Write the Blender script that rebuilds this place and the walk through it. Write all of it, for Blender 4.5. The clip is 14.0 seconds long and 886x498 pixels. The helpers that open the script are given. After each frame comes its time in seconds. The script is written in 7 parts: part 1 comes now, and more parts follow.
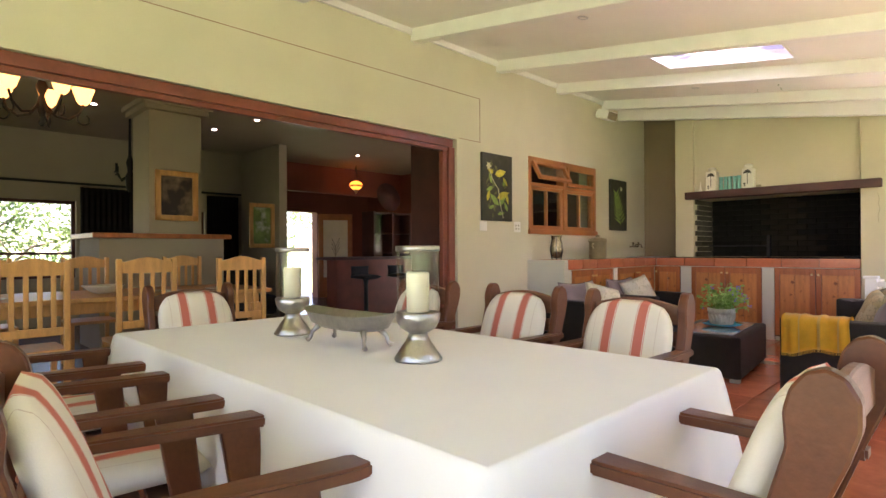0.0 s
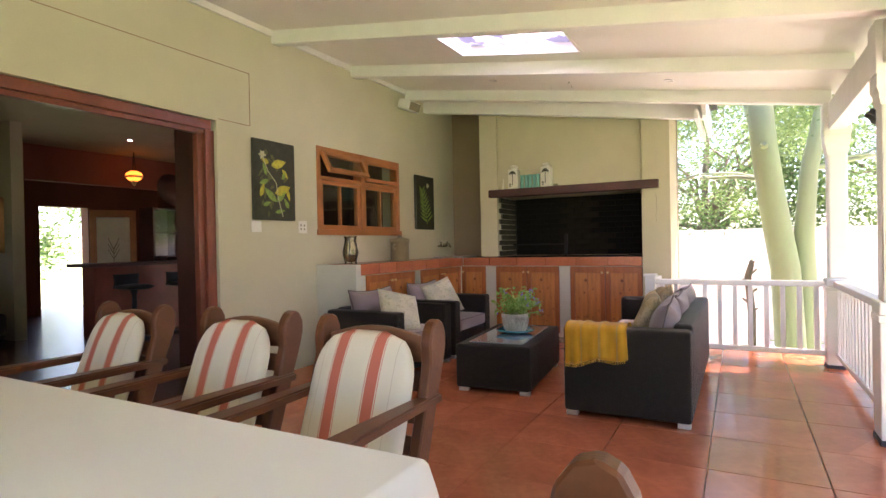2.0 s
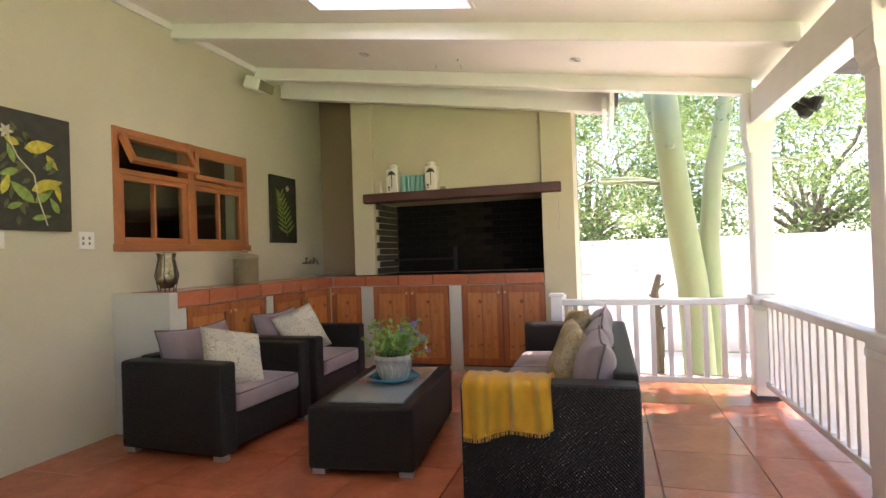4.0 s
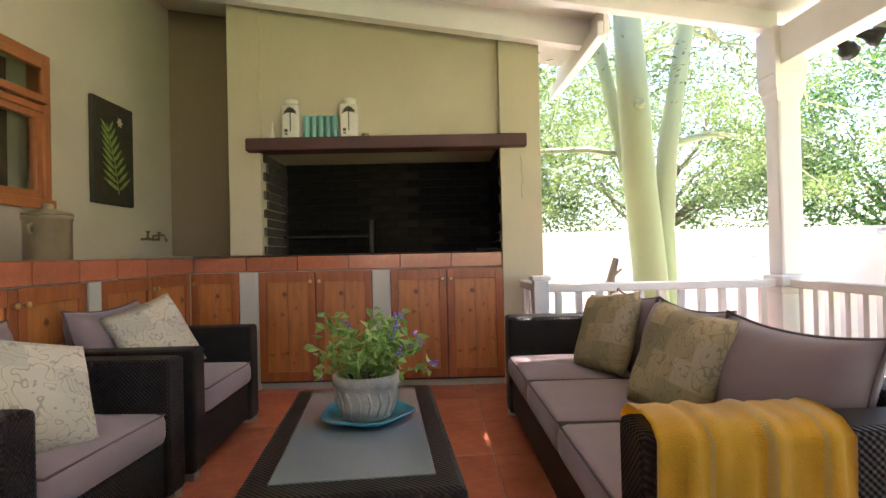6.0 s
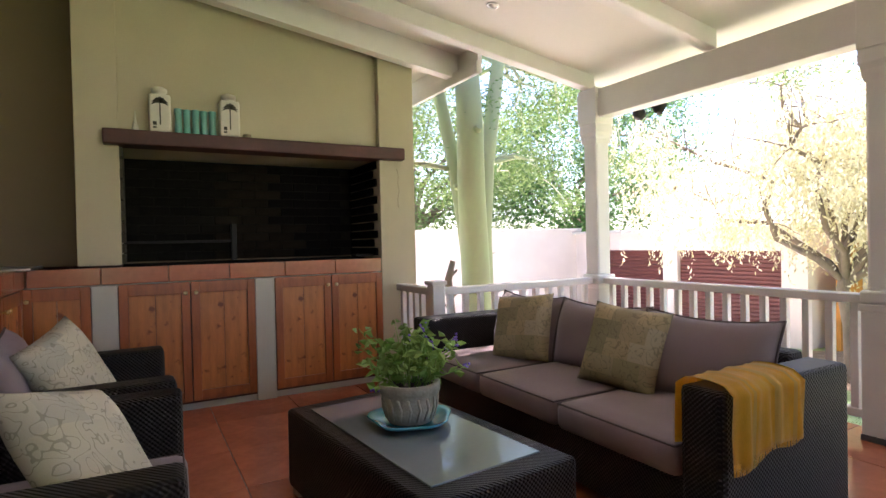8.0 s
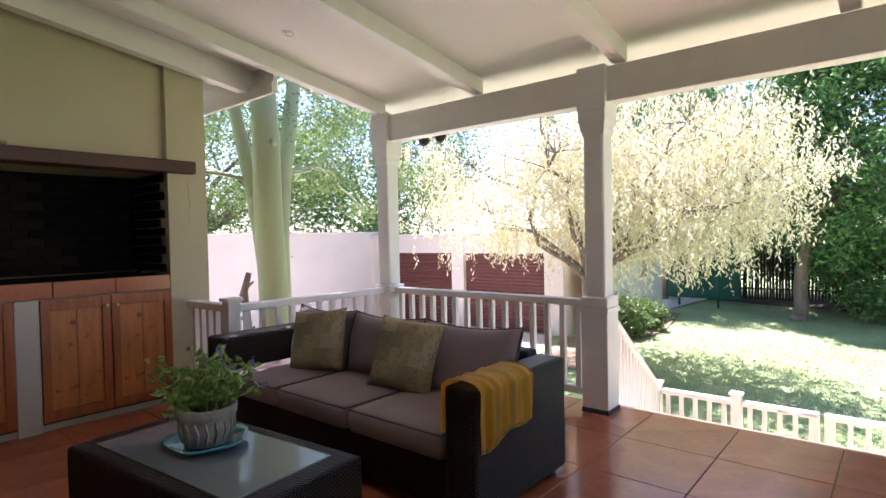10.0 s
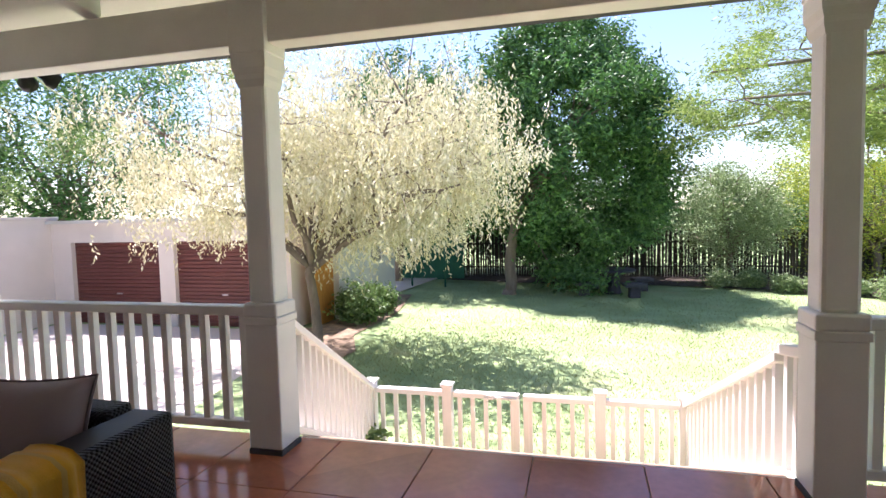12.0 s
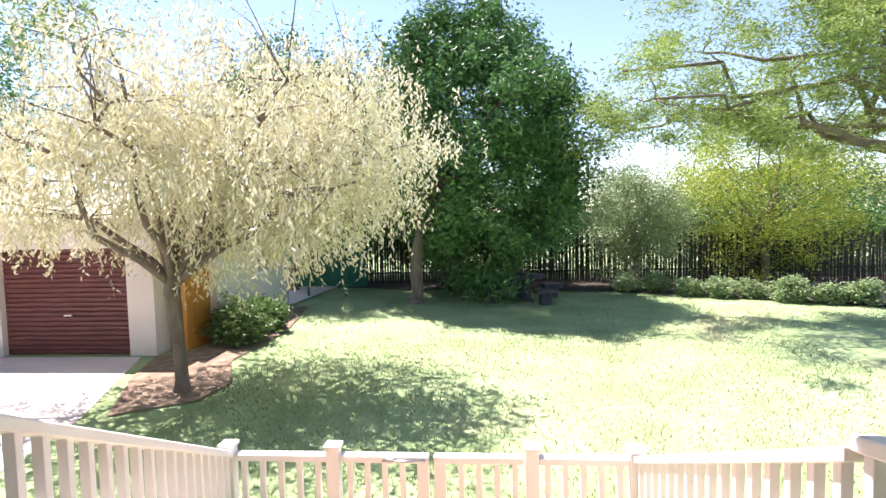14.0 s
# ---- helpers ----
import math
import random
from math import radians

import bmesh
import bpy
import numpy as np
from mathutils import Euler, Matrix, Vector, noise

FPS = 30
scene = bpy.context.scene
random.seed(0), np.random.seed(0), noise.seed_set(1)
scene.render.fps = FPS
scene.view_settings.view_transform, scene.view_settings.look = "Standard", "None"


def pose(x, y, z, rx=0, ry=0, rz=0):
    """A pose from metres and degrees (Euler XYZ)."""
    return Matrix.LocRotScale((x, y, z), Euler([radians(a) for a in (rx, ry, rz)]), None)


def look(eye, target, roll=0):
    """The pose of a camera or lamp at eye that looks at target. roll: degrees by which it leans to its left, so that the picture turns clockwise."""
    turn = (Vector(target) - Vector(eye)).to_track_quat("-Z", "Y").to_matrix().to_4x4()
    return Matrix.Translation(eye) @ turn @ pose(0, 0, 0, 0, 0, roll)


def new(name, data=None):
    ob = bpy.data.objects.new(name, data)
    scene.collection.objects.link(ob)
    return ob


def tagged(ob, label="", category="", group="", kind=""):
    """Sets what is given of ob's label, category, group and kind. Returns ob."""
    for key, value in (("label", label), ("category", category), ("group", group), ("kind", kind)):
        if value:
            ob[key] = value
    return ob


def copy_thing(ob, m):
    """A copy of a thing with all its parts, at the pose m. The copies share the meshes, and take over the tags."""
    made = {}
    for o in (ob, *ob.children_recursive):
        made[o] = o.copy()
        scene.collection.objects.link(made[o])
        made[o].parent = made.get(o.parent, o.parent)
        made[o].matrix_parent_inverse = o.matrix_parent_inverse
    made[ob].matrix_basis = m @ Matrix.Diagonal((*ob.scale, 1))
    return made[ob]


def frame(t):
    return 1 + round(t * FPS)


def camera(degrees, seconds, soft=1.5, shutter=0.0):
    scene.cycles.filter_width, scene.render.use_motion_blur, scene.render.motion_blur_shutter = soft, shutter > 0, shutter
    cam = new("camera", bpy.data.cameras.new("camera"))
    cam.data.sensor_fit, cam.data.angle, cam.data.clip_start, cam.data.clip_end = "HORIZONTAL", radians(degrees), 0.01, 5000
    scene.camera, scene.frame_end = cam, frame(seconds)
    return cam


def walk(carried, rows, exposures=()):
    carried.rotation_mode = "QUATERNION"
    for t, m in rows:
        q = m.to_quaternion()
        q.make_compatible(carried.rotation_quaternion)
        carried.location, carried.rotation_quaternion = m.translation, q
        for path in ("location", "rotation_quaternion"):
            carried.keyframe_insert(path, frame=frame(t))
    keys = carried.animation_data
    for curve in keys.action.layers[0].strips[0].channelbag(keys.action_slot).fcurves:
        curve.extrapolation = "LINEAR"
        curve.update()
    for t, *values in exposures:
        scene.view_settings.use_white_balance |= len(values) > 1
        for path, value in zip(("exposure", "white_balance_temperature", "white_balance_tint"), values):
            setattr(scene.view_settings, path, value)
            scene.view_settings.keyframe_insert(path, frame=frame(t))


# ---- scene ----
cam = camera(78.0, 14.0)
PATH = [
    (0, (0.872, 0.412, 1.153), (-0.542, 1.826, 1.159), -0.3),
    (0.5, (0.859, 0.576, 1.16), (-0.451, 2.087, 1.162), -0.5),
    (1, (0.847, 0.785, 1.185), (-0.321, 2.408, 1.18), -0.7),
    (1.5, (0.834, 1.077, 1.207), (-0.212, 2.782, 1.197), -0.9),
    (2, (0.832, 1.366, 1.222), (-0.118, 3.126, 1.206), -1.1),
    (2.5, (0.759, 1.643, 1.279), (-0.086, 3.455, 1.255), -1.5),
    (3, (0.729, 1.973, 1.306), (-0.006, 3.834, 1.295), -1.6),
    (3.2, (0.722, 2.093, 1.315), (0.019, 3.966, 1.312), -1.7),
    (5.3, (-0.307, 3.625, 1.08), (-0.582, 5.605, 1.111), -1.5),
    (5.5, (-0.385, 3.778, 1.074), (-0.597, 5.767, 1.1), -1.4),
    (6, (-0.706, 4.001, 1.026), (-0.677, 6.001, 1.044), -1.3),
    (6.5, (-1.05, 4.09, 1.074), (-0.738, 6.066, 1.048), -1.0),
    (7, (-1.385, 4.094, 1.077), (-0.841, 6.019, 1.059), -1.0),
    (7.2, (-1.541, 4.098, 1.096), (-0.896, 5.991, 1.075), -1.1),
    (9.5, (-2.128, 3.793, 1.25), (-0.732, 5.224, 1.217), -1.2),
    (10, (-2.122, 3.761, 1.297), (-0.594, 5.05, 1.249), -1.2),
    (10.5, (-1.879, 3.78, 1.225), (-0.206, 4.874, 1.163), -1.1),
    (11, (-1.639, 3.784, 1.227), (0.15, 4.675, 1.135), -1.1),
    (11.5, (-1.367, 3.735, 1.25), (0.502, 4.438, 1.141), -1.2),
    (12, (-1.035, 3.764, 1.295), (0.898, 4.261, 1.166), -1.5),
    (12.5, (-0.716, 3.787, 1.31), (1.254, 4.101, 1.165), -1.7),
    (13, (-0.396, 3.827, 1.32), (1.586, 4.045, 1.172), -1.8),
    (13.5, (-0.043, 3.878, 1.31), (1.943, 4.065, 1.165), -1.6),
    (14, (0.31, 3.93, 1.30), (2.298, 4.09, 1.172), -1.3),
]
EXPOSURES = [(0, 3.38, 6650, 37), (3, 3.05, 6500, 35), (5.5, 3.18, 6550, 32), (7, 2.95, 6500, 31), (9.5, 2.25, 6000, 32), (11, 1.95, 6000, 31), (12.5, 1.68, 6100, 28), (14, 1.68, 6200, 27)]
walk(cam, [(t, look(eye, target, roll)) for t, eye, target, roll in PATH], EXPOSURES)

# ---- light ----
SUN_EL, SUN_AZ = radians(62), radians(48)   # azimuth from +y towards +x
world = bpy.data.worlds.new("sky")
scene.world = world
world.use_nodes = True
wn = world.node_tree
sky = wn.nodes.new("ShaderNodeTexSky")
sky.sky_type, sky.sun_disc = "NISHITA", False
sky.sun_elevation, sky.sun_rotation = SUN_EL, SUN_AZ
sky.air_density, sky.dust_density = 1.0, 0.15
wn.nodes["Background"].inputs["Strength"].default_value = 0.085
wn.links.new(sky.outputs[0], wn.nodes["Background"].inputs[0])
sun = bpy.data.lights.new("sun", "SUN")
sun.energy, sun.angle, sun.color = 5.0, radians(0.6), (1.0, 0.95, 0.86)
sun_dir = Vector((math.sin(SUN_AZ) * math.cos(SUN_EL), math.cos(SUN_AZ) * math.cos(SUN_EL), math.sin(SUN_EL)))
new("sun", sun).matrix_world = look(sun_dir * 40, (0, 0, 0))

# ---- mesh helpers ----
def box(bm, x0, y0, z0, x1, y1, z1, bevel=0.0, m=None):
    b = bmesh.new()
    bmesh.ops.create_cube(b, size=1)
    for v in b.verts:
        v.co = ((x0 + x1) / 2 + v.co.x * (x1 - x0), (y0 + y1) / 2 + v.co.y * (y1 - y0), (z0 + z1) / 2 + v.co.z * (z1 - z0))
    if bevel:
        bmesh.ops.bevel(b, geom=b.edges[:], offset=bevel, segments=2, profile=0.5, affect="EDGES", clamp_overlap=True)
    return merge(bm, b, m)


def merge(bm, b, m=None):
    if m is not None:
        b.transform(m)
    me = bpy.data.meshes.new("tmp")
    b.to_mesh(me)
    b.free()
    bm.from_mesh(me)
    bpy.data.meshes.remove(me)
    return bm


def tube(bm, pts, radii, n=8, cap=True):
    """A round tube through points, with a radius at each."""
    rings = []
    pts = [Vector(p) for p in pts]
    for i, p in enumerate(pts):
        d = (pts[min(i + 1, len(pts) - 1)] - pts[max(i - 1, 0)]).normalized()
        a = d.orthogonal().normalized() if i == 0 else (a - d * a.dot(d)).normalized()
        c = d.cross(a)
        r = radii[i] if hasattr(radii, "__len__") else radii
        rings.append([bm.verts.new(p + (a * math.cos(2 * math.pi * k / n) + c * math.sin(2 * math.pi * k / n)) * r) for k in range(n)])
    for r0, r1 in zip(rings, rings[1:]):
        for k in range(n):
            bm.faces.new((r0[k], r0[(k + 1) % n], r1[(k + 1) % n], r1[k])).smooth = True
    if cap:
        bm.faces.new(rings[0][::-1])
        bm.faces.new(rings[-1])
    return bm


def lathe(bm, profile, x=0, y=0, n=24):
    """Turns (radius, height) pairs about the upright axis at x, y."""
    rings = [[bm.verts.new((x + r * math.cos(2 * math.pi * k / n), y + r * math.sin(2 * math.pi * k / n), z)) for k in range(n)] for r, z in profile]
    for r0, r1 in zip(rings, rings[1:]):
        for k in range(n):
            bm.faces.new((r0[k], r0[(k + 1) % n], r1[(k + 1) % n], r1[k])).smooth = True
    bm.faces.new(rings[0][::-1])
    bm.faces.new(rings[-1])
    return bm


def extrude_outline(bm, pts, depth, axis="y", at=0.0):
    """A plate with the outline pts, (a, z) pairs, as thick as depth along an axis."""
    def co(a, z, d):
        return (a, at + d, z) if axis == "y" else (at + d, a, z)
    f = [bm.verts.new(co(a, z, 0)) for a, z in pts]
    b = [bm.verts.new(co(a, z, depth)) for a, z in pts]
    bm.faces.new(f)
    bm.faces.new(b[::-1])
    for i in range(len(pts)):
        j = (i + 1) % len(pts)
        bm.faces.new((f[j], f[i], b[i], b[j]))
    bmesh.ops.recalc_face_normals(bm, faces=bm.faces[:])
    return bm


def pillow(bm, w, h, t, arch=False, n=14, sag=0.0, seed=0, m=None):
    """A stuffed cushion lying in x and z, thick along y; arch rounds its top."""
    b = bmesh.new()
    rnd = random.Random(seed)
    ph = [rnd.uniform(0, 6) for _ in range(4)]
    front, back = [], []
    for i in range(n + 1):
        rf, rb = [], []
        for j in range(n + 1):
            u, v = 2 * j / n - 1, 2 * i / n - 1
            k = 1.0
            if arch and v > 0.2:
                k = math.sqrt(max(0.0, 1 - ((v - 0.2) / 0.8) ** 2.8)) * 0.66 + 0.34
            if not arch:
                k = 1 - 0.05 * (1 - u * u) * 0 - 0.06 * (1 - v * v)
            x = u * w / 2 * k
            z = v * h / 2 * (1.0 if arch else (1 - 0.06 * (1 - u * u)))
            e = max(0.0, (1 - abs(u) ** 3.2) * (1 - abs(v) ** 3.2)) ** 0.45
            d = t / 2 * e * (1 + 0.08 * math.sin(3 * u + ph[0]) * math.sin(4 * v + ph[1]))
            z -= sag * (1 - u * u) * (v + 1) / 2
            edge = i in (0, n) or j in (0, n)
            vf = b.verts.new((x, -d, z))
            rf.append(vf)
            rb.append(vf if edge else b.verts.new((x, d, z)))
        front.append(rf)
        back.append(rb)
    for g, flip in ((front, False), (back, True)):
        for i in range(n):
            for j in range(n):
                q = [g[i][j], g[i][j + 1], g[i + 1][j + 1], g[i + 1][j]]
                b.faces.new(q[::-1] if flip else q).smooth = True
    return merge(bm, b, m)


def part(name, bm, material, parent, label=""):
    me = bpy.data.meshes.new(name)
    bm.to_mesh(me)
    bm.free()
    me.materials.append(material)
    ob = new(name, me)
    if parent is not None:
        ob.parent = parent
    if label:
        ob["label"] = label
    return ob


def solid(name, bm, material, label, category, kind="", group=""):
    return tagged(part(name, bm, material, None), label, category, group, kind)


def thing(name, label, category, group="", m=None, kind=""):
    ob = new(name)
    ob.empty_display_size = 0.1
    if m is not None:
        ob.matrix_basis = m
    return tagged(ob, label, category, group, kind)


def share(name, ob, parent, m, label=""):
    """Another object on the mesh of ob."""
    o = new(name, ob.data)
    o.parent = parent
    o.matrix_basis = m
    if label:
        o["label"] = label
    return o


def BM():
    return bmesh.new()


def shade(ob):
    for p in ob.data.polygons:
        p.use_smooth = True
    return ob


# ---- materials ----
def material(name, colour, rough=0.6, metal=0.0, vary=0.12, scale=6.0, fine=60.0, bump=0.05, second=None, stretch=None, piece=0.0, sheen=0.0, spec=0.5, coat=0.0):
    """Colour varied by two scales of noise, with relief from the finer one."""
    mat = bpy.data.materials.new(name)
    mat.use_nodes = True
    nt = mat.node_tree
    N, L = nt.nodes, nt.links
    p = N["Principled BSDF"]
    p.inputs["Roughness"].default_value, p.inputs["Metallic"].default_value = rough, metal
    p.inputs["Specular IOR Level"].default_value = spec
    p.inputs["Coat Weight"].default_value = coat
    p.inputs["Sheen Weight"].default_value = sheen
    tc = N.new("ShaderNodeTexCoord")
    mp = N.new("ShaderNodeMapping")
    L.new(tc.outputs["Object"], mp.inputs[0])
    if stretch:
        mp.inputs["Scale"].default_value = stretch
    big, small = N.new("ShaderNodeTexNoise"), N.new("ShaderNodeTexNoise")
    big.inputs["Scale"].default_value, big.inputs["Detail"].default_value = scale, 4
    small.inputs["Scale"].default_value, small.inputs["Detail"].default_value = fine, 3
    for t in (big, small):
        L.new(mp.outputs[0], t.inputs["Vector"])
    add = N.new("ShaderNodeMath")
    add.operation = "MULTIPLY_ADD"
    add.inputs[1].default_value = 0.4
    L.new(small.outputs["Fac"], add.inputs[0])
    L.new(big.outputs["Fac"], add.inputs[2])
    fac = add.outputs[0]
    if piece:
        oi = N.new("ShaderNodeObjectInfo")
        a2 = N.new("ShaderNodeMath")
        a2.operation = "MULTIPLY_ADD"
        a2.inputs[1].default_value = piece
        L.new(oi.outputs["Random"], a2.inputs[0])
        L.new(fac, a2.inputs[2])
        fac = a2.outputs[0]
    ramp = N.new("ShaderNodeValToRGB")
    c = Vector(colour)
    lo = Vector(second) if second else c * (1 - vary)
    hi = c * (1 + vary)
    ramp.color_ramp.elements[0].position, ramp.color_ramp.elements[1].position = 0.45, 0.95 + piece
    ramp.color_ramp.elements[0].color = (*lo, 1)
    ramp.color_ramp.elements[1].color = (*[min(1, v) for v in hi], 1)
    L.new(fac, ramp.inputs[0])
    L.new(ramp.outputs[0], p.inputs["Base Color"])
    if bump:
        bn = N.new("ShaderNodeBump")
        bn.inputs["Strength"].default_value, bn.inputs["Distance"].default_value = bump, 0.01
        L.new(small.outputs["Fac"], bn.inputs["Height"])
        L.new(bn.outputs[0], p.inputs["Normal"])
    return mat


def tint(mat, build):
    """Lets build(nodes, links, coordinates, colour_socket) give a new colour socket for the material's base colour."""
    nt = mat.node_tree
    p = nt.nodes["Principled BSDF"]
    old = p.inputs["Base Color"].links[0].from_socket
    tc = [n for n in nt.nodes if n.bl_idname == "ShaderNodeTexCoord"][0]
    nt.links.new(build(nt.nodes, nt.links, tc, old), p.inputs["Base Color"])
    return mat


def bands(ranges, colour, absolute=True, axis=0):
    """Stripes of a colour where the object's coordinate lies in one of the ranges."""
    def build(N, L, tc, old):
        sep = N.new("ShaderNodeSeparateXYZ")
        L.new(tc.outputs["Object"], sep.inputs[0])
        s = sep.outputs[axis]
        if absolute:
            ab = N.new("ShaderNodeMath")
            ab.operation = "ABSOLUTE"
            L.new(s, ab.inputs[0])
            s = ab.outputs[0]
        for a, b, col in ranges:
            cmp = N.new("ShaderNodeMath")
            cmp.operation = "COMPARE"
            cmp.inputs[1].default_value, cmp.inputs[2].default_value = (a + b) / 2, (b - a) / 2
            L.new(s, cmp.inputs[0])
            mix = N.new("ShaderNodeMix")
            mix.data_type = "RGBA"
            L.new(cmp.outputs[0], mix.inputs[0])
            L.new(old, mix.inputs[6])
            mix.inputs[7].default_value = (*(col or colour), 1)
            old = mix.outputs[2]
        return old
    return build


def blotches(colour, scale, low, high):
    """Patches of a second colour."""
    def build(N, L, tc, old):
        n = N.new("ShaderNodeTexNoise")
        n.inputs["Scale"].default_value, n.inputs["Detail"].default_value = scale, 3
        L.new(tc.outputs["Object"], n.inputs["Vector"])
        r = N.new("ShaderNodeMapRange")
        r.inputs[1].default_value, r.inputs[2].default_value = low, high
        L.new(n.outputs["Fac"], r.inputs[0])
        mix = N.new("ShaderNodeMix")
        mix.data_type = "RGBA"
        L.new(r.outputs[0], mix.inputs[0])
        L.new(old, mix.inputs[6])
        mix.inputs[7].default_value = (*colour, 1)
        return mix.outputs[2]
    return build


def weave(mat, size, depth):
    """Relief of a woven strand pattern."""
    nt = mat.node_tree
    N, L = nt.nodes, nt.links
    tc = [n for n in N if n.bl_idname == "ShaderNodeTexCoord"][0]
    sep = N.new("ShaderNodeSeparateXYZ")
    L.new(tc.outputs["Object"], sep.inputs[0])
    def wave(sock, k):
        a = N.new("ShaderNodeMath")
        a.operation = "MULTIPLY"
        a.inputs[1].default_value = k
        L.new(sock, a.inputs[0])
        s = N.new("ShaderNodeMath")
        s.operation = "SINE"
        L.new(a.outputs[0], s.inputs[0])
        return s.outputs[0]
    k = 2 * math.pi / size
    xy = N.new("ShaderNodeMath")
    xy.operation = "ADD"
    L.new(sep.outputs[0], xy.inputs[0])
    L.new(sep.outputs[1], xy.inputs[1])
    m = N.new("ShaderNodeMath")
    m.operation = "MULTIPLY"
    L.new(wave(xy.outputs[0], k), m.inputs[0])
    L.new(wave(sep.outputs[2], k), m.inputs[1])
    bn = N.new("ShaderNodeBump")
    bn.inputs["Strength"].default_value, bn.inputs["Distance"].default_value = 0.9, depth
    L.new(m.outputs[0], bn.inputs["Height"])
    L.new(bn.outputs[0], N["Principled BSDF"].inputs["Normal"])
    return mat


def leafy(name, colour, second, through_light=0.35, rough=0.5):
    mat = bpy.data.materials.new(name)
    mat.use_nodes = True
    nt = mat.node_tree
    N, L = nt.nodes, nt.links
    p = N["Principled BSDF"]
    p.inputs["Roughness"].default_value = rough
    geo = N.new("ShaderNodeNewGeometry")
    ramp = N.new("ShaderNodeValToRGB")
    ramp.color_ramp.elements[0].color, ramp.color_ramp.elements[1].color = (*colour, 1), (*second, 1)
    L.new(geo.outputs["Random Per Island"], ramp.inputs[0])
    L.new(ramp.outputs[0], p.inputs["Base Color"])
    tr = N.new("ShaderNodeBsdfTranslucent")
    L.new(ramp.outputs[0], tr.inputs[0])
    mix = N.new("ShaderNodeMixShader")
    mix.inputs[0].default_value = through_light
    L.new(p.outputs[0], mix.inputs[1])
    L.new(tr.outputs[0], mix.inputs[2])
    L.new(mix.outputs[0], N["Material Output"].inputs[0])
    return mat


def clear_glass(name, colour=(1, 1, 1), rough=0.0):
    mat = bpy.data.materials.new(name)
    mat.use_nodes = True
    p = mat.node_tree.nodes["Principled BSDF"]
    p.inputs["Base Color"].default_value = (*colour, 1)
    p.inputs["Transmission Weight"].default_value, p.inputs["Roughness"].default_value, p.inputs["IOR"].default_value = 1, rough, 1.45
    return mat


def glow(name, colour, strength):
    mat = material(name, colour, 0.4)
    p = mat.node_tree.nodes["Principled BSDF"]
    p.inputs["Emission Color"].default_value, p.inputs["Emission Strength"].default_value = (*colour, 1), strength
    return mat


M_WALL = material("olive_plaster", (0.59, 0.55, 0.40), 0.75, vary=0.05, scale=2, fine=180, bump=0.08)
M_FIREWALL = material("khaki_plaster", (0.55, 0.49, 0.33), 0.8, vary=0.06, scale=2, fine=150, bump=0.1)
M_CREAM = material("cream_plaster", (0.52, 0.50, 0.42), 0.75, vary=0.06, scale=2, fine=150, bump=0.08)
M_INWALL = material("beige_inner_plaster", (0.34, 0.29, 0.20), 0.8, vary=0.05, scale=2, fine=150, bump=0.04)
M_REDWALL = material("brick_red_paint", (0.20, 0.062, 0.036), 0.8, vary=0.08, scale=2, fine=150, bump=0.04)
M_WHITE = material("white_gloss_paint", (0.80, 0.78, 0.75), 0.45, vary=0.04, scale=5, fine=90, bump=0.04)
M_CEIL = material("white_ceiling_paint", (0.82, 0.79, 0.74), 0.7, vary=0.03, scale=2, fine=60, bump=0.03)
M_GARDENWALL = material("white_garden_plaster", (0.66, 0.61, 0.56), 0.85, vary=0.06, scale=1.2, fine=60, bump=0.1)
M_TERRA = material("glazed_terracotta", (0.40, 0.125, 0.06), 0.15, vary=0.28, scale=3.5, fine=25, bump=0.025, piece=0.25)
tint(M_TERRA, blotches((0.26, 0.075, 0.035), 2.2, 0.5, 0.8))
M_GROUT = material("sandy_grout", (0.34, 0.21, 0.15), 0.9, vary=0.2, fine=200, bump=0.1)
M_PALETILE = material("pale_terracotta_paving", (0.50, 0.36, 0.26), 0.4, vary=0.15, scale=3, fine=40, bump=0.04, piece=0.2)
M_INFLOOR = material("dark_polished_tiles", (0.12, 0.055, 0.035), 0.25, vary=0.2, scale=3, fine=30, bump=0.02)
M_TEAK = material("weathered_teak", (0.175, 0.076, 0.037), 0.42, vary=0.3, scale=5, fine=70, bump=0.12, stretch=(1, 1, 6))
M_TEAKRED = material("oiled_teak", (0.13, 0.045, 0.019), 0.36, spec=0.35, vary=0.3, scale=5, fine=60, bump=0.08, stretch=(6, 1, 1))
M_PINE = material("varnished_pine", (0.34, 0.10, 0.026), 0.35, vary=0.28, scale=3, fine=22, bump=0.04, stretch=(8, 8, 0.9))
tint(M_PINE, blotches((0.24, 0.08, 0.02), 9, 0.68, 0.76))
M_PINEPANEL = material("pale_knotty_pine", (0.45, 0.165, 0.042), 0.35, vary=0.25, scale=3, fine=22, bump=0.04, stretch=(8, 8, 0.9), piece=0.15)
tint(M_PINEPANEL, blotches((0.20, 0.06, 0.018), 13, 0.61, 0.68))
# Brown paint, deepened by the alcove's shade held in its colour.
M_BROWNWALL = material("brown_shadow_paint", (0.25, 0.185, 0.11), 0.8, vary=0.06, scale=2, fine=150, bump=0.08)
M_HONEY = material("honey_pine", (0.55, 0.28, 0.09), 0.35, vary=0.2, scale=4, fine=30, bump=0.03, stretch=(6, 6, 1))
M_REDWOOD = material("red_stained_hardwood", (0.20, 0.05, 0.028), 0.35, vary=0.25, scale=4, fine=40, bump=0.05)
M_MERANTI = material("meranti_frame", (0.42, 0.15, 0.05), 0.35, vary=0.22, scale=4, fine=40, bump=0.05)
M_MANTEL = material("dark_mahogany_and_room_dimness", (0.07, 0.02, 0.014), 0.5, vary=0.3, scale=4, fine=50, bump=0.06)
